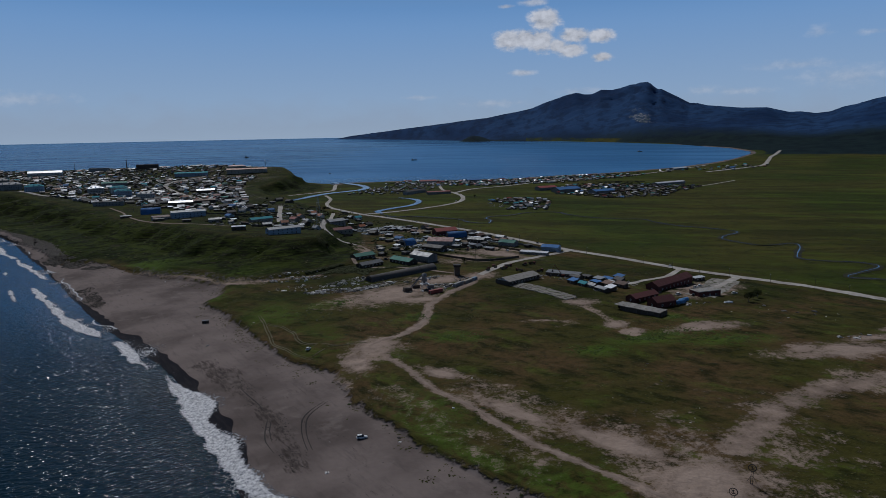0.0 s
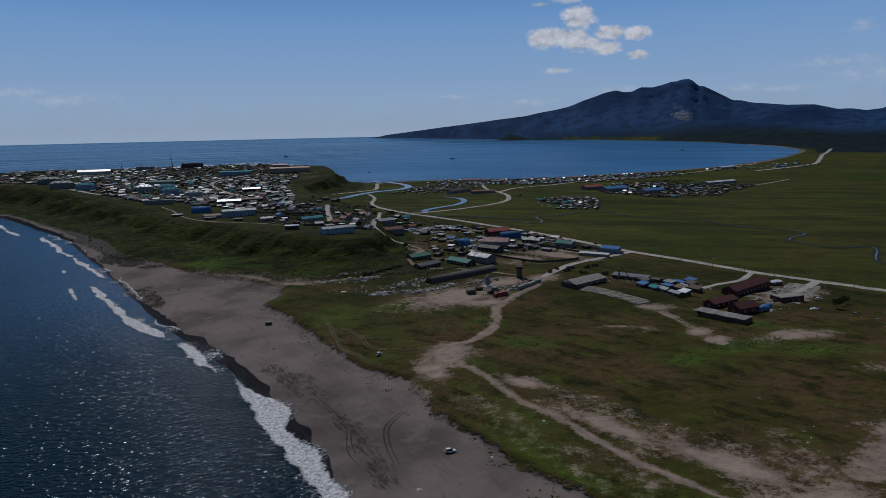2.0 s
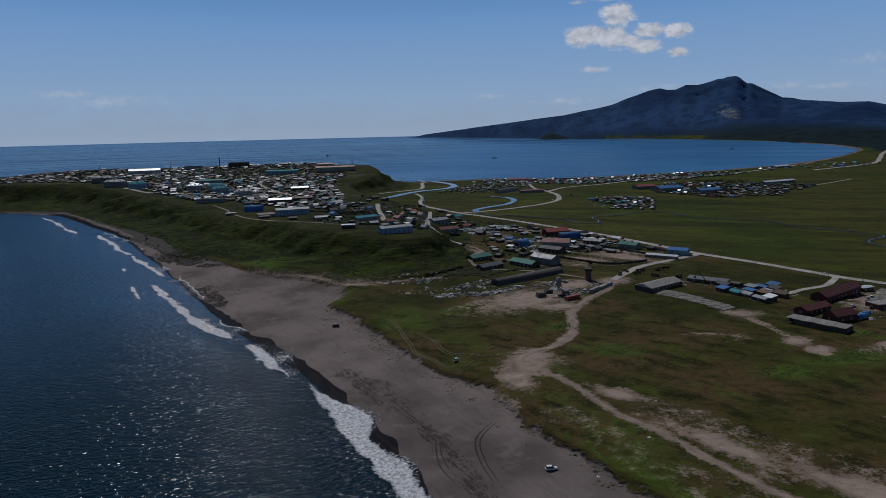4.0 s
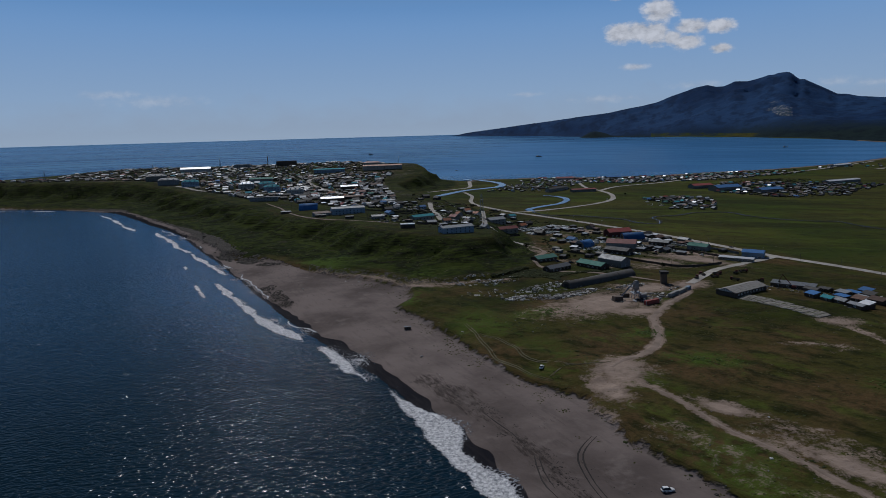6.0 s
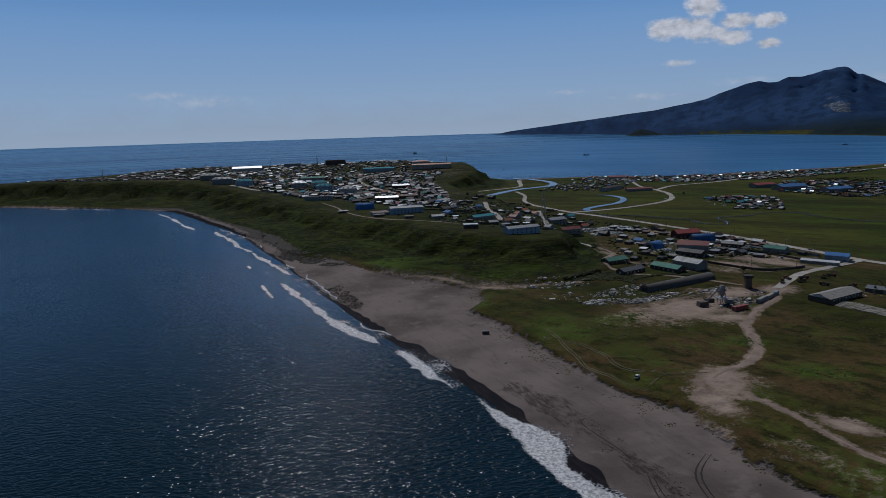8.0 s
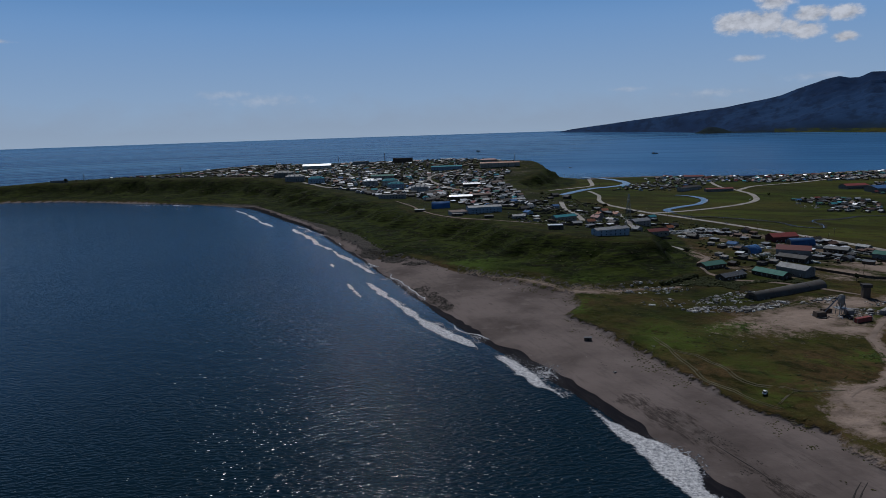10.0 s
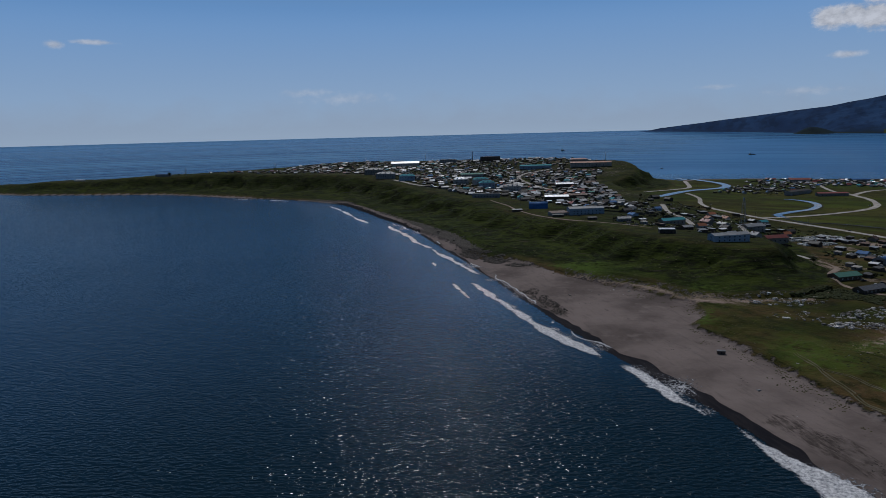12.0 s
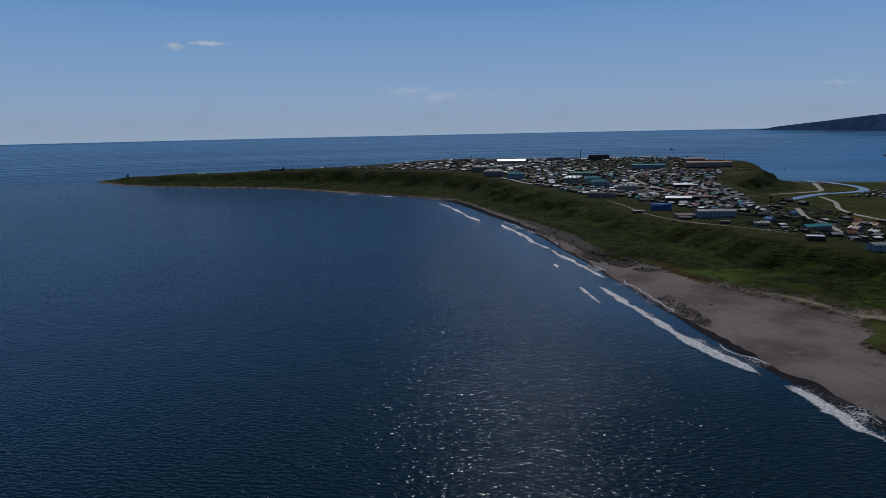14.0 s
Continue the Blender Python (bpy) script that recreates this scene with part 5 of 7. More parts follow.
plant = thing("concrete_plant", -17, 510, 20, 0, "derelict concrete mixing plant with silo on legs", "plant")
part("silo", joined("silo", [pipe(0, 0, 7, 12.5, 2.0, 14), pipe(0, 0, 5, 7, .6, 14, 2.0), pipe(0, 0, 12.5, 13.2, 2.0, 14, .7)], CONCR, True), plant)
for sx_, sy_ in ((-1, -1), (1, -1), (1, 1), (-1, 1)):
    part("leg", joined("leg", [rod((sx_ * 2.2, sy_ * 2.2, -1), (sx_ * 1.6, sy_ * 1.6, 8), .22)], METAL), plant)
    part("brace", joined("brace", [rod((sx_ * 2.1, sy_ * 2.1, 1), (-sx_ * 1.8, sy_ * 1.8, 6), .1)], METAL), plant)
part("conveyor", joined("conveyor", [rod((-14, -2, .6), (-1.5, 0, 12.2), .5, 4)], METAL), plant)
part("hopper", joined("hopper", [block(-18, -11, -4, 1, -1, 3.2, .85)], W_WOOD), plant, "dark timber hopper box")
part("platform", joined("platform", [block(-3.4, 3.4, -3.4, 3.4, 4.4, 4.7)], METAL), plant)
part("cabin", joined("cabin", [block(3.2, 7.5, -2, 2, -1, 3), block(2.9, 7.8, -2.3, 2.3, 3, 3.25)], W_GREY), plant)
claim(-17, 510, 14)
tw = thing("water_tower", 10, 560, 5, 0, "dark square timber water tower by the track", "tower")
part("shaft", joined("shaft", [block(-2.3, 2.3, -2.3, 2.3, -1, 7.5, .92)], W_WOOD), tw)
part("tank", joined("tank", [block(-2.9, 2.9, -2.9, 2.9, 7.5, 9.2), block(-3.1, 3.1, -3.1, 3.1, 9.2, 9.5)], R_DARK), tw)
claim(10, 560, 5)


def container(x, y, ang, material, label, L=12.2):
    ob = thing("shipping_container", x, y, ang, 0, label, "container", "yard containers")
    part("body", joined("body", [block(-L / 2, L / 2, -1.22, 1.22, -.6, 2.6)], material), ob)
    for s in (-1, 1):
        part("door", mesh_of("door", *block(-.05, .05, -.55, .55, .15, 2.45), material), ob, m=pose(L / 2 + .04, s * .6, 0))
    for k in range(4):
        part("corner_post", mesh_of("corner_post", *block(-.12, .12, -.12, .12, -.6, 2.68), METAL), ob, m=pose((k % 2 * 2 - 1) * (L / 2), (k // 2 * 2 - 1) * 1.22, 0))
    claim(x, y, 7)


container(10, 519, 57, W_GREY, "grey shipping container at the yard's edge")
container(18, 531, 57, W_CREAM, "dull cream shipping container at the yard's edge")
container(24, 540, 57, W_BLUE, "pale blue shipping container at the yard's edge", 6)
container(-8, 497, 38, PAINT_R, "rusty red shipping container in the yard")
container(-24, 515, 20, W_WOOD, "dark container in the yard", 6)

# -- edge of the plateau --
EDGE_HOUSES = [((-179, 663), (-151, 682), 11, 6.0, 1.6, W_BLUE, R_SLATE, "long pale blue barrack with patched sheet roof", "gable"), ((-228, 696), (-214, 700), 9, 4, .6, W_WOOD, R_PALE, "dark boarded house with flat pale roof", "flat"),
               ((-234, 791), (-213, 810), 9, 4, 2, W_CREAM, R_TEAL, "long house with teal roof", "gable"), ((-150, 852), (-132, 868), 12, 6, 2.5, W_GREY, R_SLATE, "grey two-storey house on the hillside", "gable"),
               ((-133, 784), (-113, 797), 10, 4.5, 2.4, W_CREAM, R_RED, "cream house with red roof on the hillside", "gable"), ((-343, 820), (-306, 838), 17, 7.5, 1.5, W_BLUE, R_SLATE, "large grey-blue hall on the plateau", "gable"),
               ((-362, 812), (-345, 824), 15, 4, .8, W_GREY, R_RUST, "low annexe with rusty flat roof", "lean"), ((-542, 1010), (-501, 1022), 13, 6, 1, W_GREY, R_DARK, "long dark flat-roofed block at the cliff edge", "flat"),
               ((-427, 861), (-416, 868), 5, 2.6, .5, W_WOOD, R_SLATE, "small dark shed at the cliff edge", "lean"), ((-359, 803), (-347, 808), 5, 2.6, .5, W_WOOD, R_DARK, "small dark shed at the cliff edge", "lean"),
               ((-312, 776), (-303, 780), 5, 2.6, .5, W_WOOD, R_DARK, "small dark shed at the cliff edge", "lean"), ((-279, 772), (-266, 778), 7, 3.5, 1.6, W_GREY, R_SLATE, "small grey house at the cliff edge", "gable"),
               ((-975, 1546), (-911, 1577), 26, 7, 4, W_WHITE, R_PALE, "large hall with bright white metal roof", "gable"), ((-524, 1597), (-435, 1631), 15, 9, 2.6, W_CREAM, R_ORANGE, "very long building with orange roof", "gable"),
               ((-540, 1660), (-500, 1675), 14, 8, 3, W_CREAM, R_RED, "large house with red roof", "hip"), ((-640, 1570), (-570, 1596), 16, 8, 2, W_BLUE, R_TEAL, "long building with teal roof", "gable"),
               ((-790, 1700), (-740, 1715), 14, 12, 1, W_BROWN, R_RUST, "tall brown flat-roofed apartment block", "flat"), ((-880, 1640), (-840, 1650), 14, 9, 2, W_GREY, R_SLATE, "tall grey flat-roofed apartment block", "flat"),
               ((-1535, 1305), (-1500, 1312), 16, 6, 1, W_GREY, R_BLUE, "low building with pale blue roof on the cape", "lean"), ((-1798, 1272), (-1770, 1276), 7, 3, 1, W_WHITE, R_PALE, "low white shed on the cape", "lean"),
               ((-700, 1345), (-655, 1362), 14, 6, 2.6, W_GREY, R_GREEN, "long grey building with green roof", "gable"), ((-470, 1250), (-440, 1263), 12, 6, 2.4, W_BROWN, R_PALE, "brown hall with pale roof", "gable"),
               ((-425, 1010), (-392, 1022), 14, 6, 2.2, W_BROWN, R_PALE, "brown shed with pale roof", "gable"), ((-405, 1060), (-375, 1075), 12, 5, 2, W_WOOD, R_RUST, "dark shed with rusty roof", "gable")]
for p, q, W, H, R, wall, roof, lab, form in EDGE_HOUSES:
    x, y, L, a = along(p, q, W)
    claim(x, y, L / 2 + 5)
    house(x, y, L, W, H, R, a, wall, roof, lab, form=form, n=min(max(int(L / 5), 2), 10), ends=1 if W > 8 else 0, chimney=form == "gable" and L < 30, name="town_building", category="building", group="larger town buildings",
          rows=max(int(H / 3), 1), frames=False)
hangar(-405, 903, 25, 15, 8.5, 16, R_BLUE, W_BLUE, "blue barrel-roofed hangar on the plateau", "barrel hangars")
claim(-402, 903, 20)


def apartment(x, y, L, ang, roof, wall):
    ob = house(x, y, L, 13, 10.2, 4.2, ang, wall, roof, "three-storey pale apartment block with painted metal roof", form="hip", n=9, ends=2, chimney=False, door=False, name="apartment_block", category="apartment block",
               group="apartment blocks", rows=3, frames=False)
    for k in (-1, 0, 1):
        part("dormer", joined("dormer", [gabled(2.2, 2.6, 1.0, 1.0, 0)], wall), ob, m=pose(k * L * .28, -3.6, 11.3, 0, 0, 90))
        part("entrance", joined("entrance", [block(-1.5, 1.5, -8.2, -6.5, -1, 2.8), block(-1.8, 1.8, -8.5, -6.5, 2.8, 3.05)], wall), ob, m=pose(k * L * .28, 0, 0))
        part("chimney", joined("chimney", [block(-.5, .5, -.5, .5, 0, 2)], BRICKM), ob, m=pose(k * L * .25 + 2, 1.5, 13))
    claim(x, y, L / 2 + 6)


apartment(-523, 1152, 29, 30, R_SLATE, W_WHITE)
apartment(-590, 1207, 29, 34, R_TEAL, W_BLUE)
apartment(-655, 1236, 27, 38, R_PALE, W_WHITE)
apartment(-622, 1258, 30, 38, R_TEAL, W_WHITE)
apartment(-782, 1256, 32, 24, R_TEAL, W_BLUE)
apartment(-850, 1290, 40, 20, R_SLATE, W_GREY)
apartment(-905, 1335, 40, 20, R_SLATE, W_CREAM)

# -- houses by the hundred: a few kinds, each built once and copied --
KINDS = []
for k, (wall, roof, words) in enumerate(((W_WHITE, R_SLATE, "whitewashed house with grey sheet roof"), (W_WOOD, R_DARK, "dark timber house with tarred roof"), (W_CREAM, R_RUST, "cream house with rusty metal roof"),
                                         (W_GREY, R_PALE, "grey house with bright metal roof"), (W_WOOD, R_SLATE, "timber house with grey fibre roof"), (W_BLUE, R_BLUE, "pale blue house with blue roof"),
                                         (W_CREAM, R_RED, "cream house with red roof"), (W_WHITE, R_TEAL, "white house with teal roof"), (W_BROWN, R_RUST, "brown boarded house with rusty roof"),
                                         (W_BROWN, R_DARK, "brown boarded house with dark roof"), (W_GREY, R_SLATE, "grey block house with grey roof"), (W_CREAM, R_GREEN, "cream house with green roof"),
                                         (W_GREY, R_WORN, "grey shed with worn grey flat roof"), (W_WOOD, R_SLATE, "small timber shed with grey lean-to roof"), (W_WOOD, R_DARK, "small dark shed with tarred roof"),
                                         (W_BROWN, R_PALE, "small boarded shed with pale metal roof"), (W_WOOD, R_RUST, "small shed with rusty roof"), (W_WHITE, R_ORANGE, "white house with orange roof"))):
    small = 12 <= k <= 16
    L, W, H, R = (rng.uniform(6, 9), rng.uniform(4.5, 6), 2.5, .6) if small else (rng.uniform(9, 13), rng.uniform(6.5, 8.5), rng.uniform(2.6, 3.3), rng.uniform(1.6, 2.5))
    KINDS.append((wall, roof, words, small, L, W, H, R))
MADE = {}


def settle(x, y, k, ang, grp):
    wall, roof, words, small, L, W, H, R = KINDS[k]
    if k in MADE:
        px, py, pz = stand(x, y)
        tagged(copy_thing(MADE[k], pose(px, py, pz, 0, 0, ang)), group=grp)
    else:
        MADE[k] = house(x, y, L, W, H, R, ang, wall, roof, words, form="lean" if small else "gable", n=1 if small else 2, ends=0, chimney=not small, door=False, name="shed" if small else "house",
                        category="shed" if small else "house", group=grp, frames=False)


def clear_of(x, y, r):
    return all((x - a) ** 2 + (y - b) ** 2 > (c + r) ** 2 for a, b, c in FIXED)


STREETS = [[(-400, 1110), (-445, 1172), (-553, 1325), (-588, 1397), (-596, 1499), (-570, 1580)], [(-445, 1172), (-500, 1180), (-600, 1170), (-720, 1190), (-820, 1270)], [(-261, 1044), (-235, 930), (-206, 815)],
           [(-180, 1060), (-165, 930), (-150, 800), (-125, 735)], HIGHWAY, [(-137, 1043), (-60, 1090), (3, 1162), (35, 1249), (36, 1321), (22, 1389)], [(22, 1389), (66, 1478), (142, 1541), (220, 1620), (315, 1717), (485, 1802), (668, 1975)],
           [(30, 559), (60, 613), (92, 652), (135, 697)], [(-98, 715), (-104, 654), (-90, 608), (-45, 597), (10, 566)], [(-310, 1850), (-228, 1655), (-182, 1490), (-205, 1420), (-300, 1290)],
           [(-330, 1395), (-282, 1453), (-255, 1500), (-275, 1670)], [(-529, 1010), (-491, 972), (-422, 872), (-352, 790), (-284, 752)], [(-76, 1295), (-47, 1218), (-61, 1161), (-109, 1083)]]
ZONES = [("plateau town houses", 1250, 9.0, 28, 0.42, [(-1250, 1400), (-1150, 1340), (-950, 1335), (-820, 1275), (-690, 1165), (-570, 1050), (-470, 1010), (-395, 960), (-330, 880), (-285, 960), (-330, 1100), (-385, 1250),
                                                       (-430, 1400), (-440, 1560), (-470, 1720), (-600, 1790), (-850, 1800), (-1080, 1750), (-1250, 1600)]),
         ("cape houses", 26, 14, 12, 0.4, [(-1440, 1350), (-1130, 1325), (-1130, 1400), (-1420, 1400)]),
         ("hillside houses", 48, 13, 40, 0.45, [(-285, 770), (-240, 740), (-185, 720), (-150, 700), (-115, 770), (-105, 900), (-150, 1060), (-225, 1180), (-300, 1140), (-300, 950)]),
         ("river mouth houses", 75, 11, 20, 0.4, [(-215, 1395), (-110, 1380), (-40, 1430), (-20, 1560), (-120, 1620), (-165, 1540)]),
         ("bay shore houses", 380, 9, 28, 0.4, [(-150, 1640), (-20, 1580), (100, 1560), (300, 1620), (470, 1740), (660, 1930), (560, 1950), (360, 1850), (180, 1750), (-100, 1740)]),
         ("works by the bay", 270, 8, 35, 0.6, [(225, 1330), (310, 1225), (420, 1250), (560, 1440), (520, 1580), (420, 1640), (300, 1560), (250, 1450)]),
         ("meadow hamlet houses", 75, 8.5, 20, 0.6, [(75, 1235), (120, 1130), (100, 1075), (165, 1065), (195, 1200), (160, 1260)]),
         ("yard sheds", 42, 9, -35, 0.85, [(-75, 655), (-25, 645), (0, 665), (80, 700), (40, 800), (-10, 880), (-100, 970), (-130, 960), (-90, 800)]),
         ("highway sheds", 26, 10, -50, 0.8, [(85, 690), (115, 660), (128, 690), (80, 760), (40, 830), (20, 800)]),
         ("far bay houses", 34, 22, 30, 0.3, [(620, 2030), (680, 1900), (900, 1990), (1330, 2380), (1290, 2460), (850, 2180)])]
COUNT = {"house": 0, "shed": 0}


def heap(name, places, label):
    """Far houses beyond counting, joined into one mesh."""
    verts, faces, slots = [], [], []
    mats = [W_WHITE, W_WOOD, W_CREAM, W_GREY, W_BROWN, R_SLATE, R_DARK, R_PALE, R_WORN, R_RUST, R_BLUE, R_RED, R_TEAL, R_GREEN]
    for x, y, k, ang in places:
        wall, roof, _, small, L, W, H, R = KINDS[k]
        L, W, H, R = L * .8, W * .75, H * .8, R * .7
        wall, roof = (wall if wall in mats else W_WHITE), (roof if roof in mats else R_RUST)
        px, py, pz = stand(x, y)
        m = pose(px, py, pz, 0, 0, ang)
        pieces = [(gabled(L, W, H, R), wall)] + [(p, roof) for p in pitched(L, W, H, R)] + [(block(-L * .2 - .5, -L * .2 + .5, -W / 2 - .05, W / 2 + .05, .9, 2.0), GLASS), (block(L * .2 - .5, L * .2 + .5, -W / 2 - .05, W / 2 + .05, .9, 2.0), GLASS)]
        for (v, f), mt in pieces:
            o = len(verts)
            verts += [tuple(m @ Vector(q)) for q in v]
            faces += [tuple(i + o for i in q) for q in f]
            slots += [mats.index(mt) if mt in mats else len(mats)] * len(f)
    me = bpy.data.meshes.new(name)
    me.from_pydata(verts, [], faces)
    for mt in mats + [GLASS]:
        me.materials.append(mt)
    me.polygons.foreach_set("material_index", np.array(slots, np.int32))
    tagged(new(name, me), label, "houses", kind="stuff")


ZONES = [ZONES[i] for i in (7, 8, 2, 0, 3, 6, 5, 4, 1, 9)]
for grp, count, gap, base, sheds, ring in ZONES:
    rest = []
    xs, ys = [p[0] for p in ring], [p[1] for p in ring]
    done = 0
    cand = []
    while len(cand) < count * 9:
        cand.append((rng.uniform(min(xs), max(xs)), rng.uniform(min(ys), max(ys))))
    cx, cy = np.array(cand).T
    ok = inside(cx, cy, ring)
    for line in STREETS:
        ok &= away(cx, cy, line) > 9
    spots_in = sorted(zip(cx[ok], cy[ok]), key=lambda q: math.hypot(q[0] + 100, q[1] - 50) // 60)
    keep_share = min(1.0, count * 2.2 / max(len(spots_in), 1))
    for x, y in spots_in:
        if done >= count:
            break
        if rng.random() > keep_share:
            continue
        k = rng.choice((12, 13, 13, 14, 14, 15, 16)) if rng.random() < sheds else rng.choice((0, 1, 1, 1, 2, 3, 3, 4, 4, 4, 5, 6, 7, 8, 9, 9, 9, 10, 10, 11, 17))
        if clear_of(x, y, gap * .5):
            kind = "shed" if KINDS[k][3] else "house"
            turn = base + rng.choice((0, 90)) + rng.uniform(-9, 9)
            if COUNT[kind] < 285 and grp not in ("bay shore houses", "far bay houses", "cape houses"):
                settle(x, y, k, turn, grp)
                COUNT[kind] += 1
            else:
                rest.append((x, y, k, turn))
            claim(x, y, gap * .5)
            done += 1
    if rest:
        heap(grp.replace(" ", "_"), rest, "far small houses and sheds, " + grp)
for p, q, W, H, R, roof, lab in (((236, 1345), (285, 1370), 28, 7, 4, R_BLUE, "large fish works with bright blue roof"), ((300, 1300), (345, 1325), 22, 6, 3, R_BLUE, "cold store with bright blue roof"), ((205, 1405), (245, 1425), 20, 6, 3, R_RED, "works hall with pink-red roof"),
                                 ((480, 1480), (560, 1530), 16, 5, 2, R_PALE, "long works shed with pale roof"), ((60, 1690), (95, 1700), 14, 5, 2.5, R_BLUE, "shore building with blue roof"), ((-60, 1660), (-20, 1668), 14, 6, 3, R_RED, "shore building with red roof"),
                                 ((-76, 1366), (-40, 1420), 12, 6, 2, R_DARK, "dark long barrack by the meadow"), ((700, 2010), (760, 2060), 18, 5, 2, R_PALE, "far pale shed by the bay"), ((880, 2030), (905, 2050), 12, 4, 2, R_BLUE, "far shed with blue roof"), ((-34, 1362), (14, 1378), 11, 5, 1.5, R_RED, "low shed with faded red roof")):
    x, y, L, a = along(p, q, W)
    house(x, y, L, W, H, R, a, W_GREY, roof, lab, n=6, ends=0, chimney=False, name="works_building", category="building", group="works buildings", frames=False)


# -- vehicles --
def loft(rows):
    """A closed skin through cross-sections (x, half width, low, high, shoulder)."""
    v, f = [], []
    for x, w, lo, hi, sh in rows:
        v += [(x, -w, lo), (x, -w, sh), (x, -w * .82, hi), (x, w * .82, hi), (x, w, sh), (x, w, lo)]
    n = len(rows)
    for i in range(n - 1):
        for k in range(6):
            f.append((i * 6 + k, i * 6 + (k + 1) % 6, (i + 1) * 6 + (k + 1) % 6, (i + 1) * 6 + k))
    return v, f + [tuple(range(5, -1, -1)), tuple(range((n - 1) * 6, n * 6))]


def car(x, y, ang, paint, label, s=1.0, grp="parked cars"):
    ob = thing("car", x, y, ang, 0.02, label, "car", grp)
    part("body", joined("body", [loft([(-2.2 * s, .8, .45, .85, .75), (-2.1 * s, .88, .3, .98, .85), (-1.2 * s, .9, .25, 1.0, .9), (1.0 * s, .9, .25, 1.0, .9), (2.0 * s, .86, .3, .86, .75), (2.2 * s, .76, .42, .72, .62)])], paint, True), ob)
    part("cabin", joined("cabin", [loft([(-2.05 * s, .76, .95, 1.05, 1.0), (-1.75 * s, .78, .95, 1.62, 1.3), (.1 * s, .8, .95, 1.68, 1.3), (.95 * s, .76, .95, 1.05, 1.0)])], GLASS, True), ob, "dark glazed cabin")
    part("roof", joined("roof", [block(-1.75 * s, .1 * s, -.66, .66, 1.63, 1.72, .96)], paint), ob)
    for wx in (-1.35, 1.35):
        for wy in (-.8, .8):
            v, f = pipe(0, 0, -.11, .11, .34, 12)
            wheel = part("wheel", joined("wheel", [([(a, c, b) for a, b, c in v], f)], TYRE, True), ob, m=pose(wx * s, wy, .34))
            v, f = pipe(0, 0, -.12, .12, .2, 10)
            part("rim", joined("rim", [([(a, c, b) for a, b, c in v], f)], METAL), wheel)
    for wy in (-.58, .58):
        part("headlight", mesh_of("headlight", *block(2.12 * s, 2.2 * s, wy - .16, wy + .16, .6, .75), PAINT_W), ob)
    return ob


car(-36.7, 260.5, 14, PAINT_W, "white estate car parked on the dark sand", 1.05, "beach cars")
car(-81, 368.5, 75, PAINT_W, "white car parked on the grass", 0.95, "beach cars")
van = thing("abandoned_hut", -167, 440, 13, 0, "small dark hut with pale roof on the beach", "hut")
part("wall", joined("wall", [block(-2.1, 2.1, -1.2, 1.2, -.5, 1.8)], W_WOOD), van)
part("roof", joined("roof", [block(-2.3, 2.3, -1.35, 1.35, 1.8, 1.95)], R_SLATE), van)
part("door", mesh_of("door", *block(-.4, .4, -1.26, -1.2, 0, 1.6), BLACK), van)
base_car = car(220.5, 488.5, 20, PAINT_W, "white pick-up parked beside the farm", 1.1, "farm cars")
dark_car = car(186, 481, 60, PAINT_K, "dark car parked by the garage", 1.0, "farm cars")
for x, y, a in ((199, 511, 40), (205, 517, 35), (194, 518, 120), (176, 484, 30), (-70, 640, 20), (-64, 628, 80), (-58, 634, 10), (30, 700, 30), (66, 690, 120), (-210, 768, 20), (-195, 745, 60), (-330, 812, 30), (-430, 1130, 40),
                (-470, 1175, 50), (-575, 1190, 0), (-610, 1180, 10), (-700, 1215, 20), (210, 600, -52), (106, 742, -58), (-40, 945, -52), (-150, 1072, -52), (22, 1222, 60), (-240, 1530, 80), (150, 1630, 30), (-590, 1440, 90)):
    px, py, pz = stand(x, y)
    white_one = rng.random() < .6
    tagged(copy_thing(base_car if white_one else dark_car, pose(px, py, pz, 0, 0, a)), "small white car parked outdoors" if white_one else "small dark car parked outdoors", group="town cars")
hull = thing("upturned_boat", 203, 459, 15, 0, "white upturned boat lying on grass", "boat")
part("hull", joined("hull", [loft([(-3.6, .5, 0, .5, .3), (-2.4, 1.3, 0, 1.0, .6), (1.0, 1.4, 0, 1.1, .7), (3.0, .9, 0, .8, .5), (4.0, .15, 0, .4, .3)])], PAINT_W, True), hull)
part("keel", joined("keel", [block(-3, 3.4, -.08, .08, .9, 1.2)], W_GREY), hull)


def ship(x, y, L, ang, label):
    ob = new("ship")
    k = float(np.asarray(drawn(np.array(x), np.array(y), np.array(0.0))[2]))
    sx_, sy_, _ = drawn(np.array(float(x)), np.array(float(y)), np.array(0.0))
    ob.matrix_basis = pose(float(sx_), float(sy_), k, 0, 0, ang)
    tagged(ob, label, "ship", "ships in the bay")
    h = L * .085
    part("hull", joined("hull", [loft([(-L / 2, h, -1.0, h * 1.3, h), (-L * .4, h * 1.25, -1.4, h * 1.2, h), (L * .3, h * 1.25, -1.4, h * 1.3, h), (L * .5, h * .2, -.4, h * 2.0, h * 1.5)])], PAINT_K, True), ob)
    part("deckhouse", joined("deckhouse", [block(-L * .38, -L * .12, -h * .9, h * .9, h, h * 2.6, .9), block(-L * .33, -L * .18, -h * .7, h * .7, h * 2.6, h * 3.4)], W_WHITE), ob)
    for mx in (-.1, .22):
        part("mast", joined("mast", [pipe(L * mx, 0, h, h * 4.4, .25, 6, .12), rod((L * mx, 0, h * 2), (L * (mx + .14), 0, h * 3.6), .15)], BLACK), ob)
    return ob


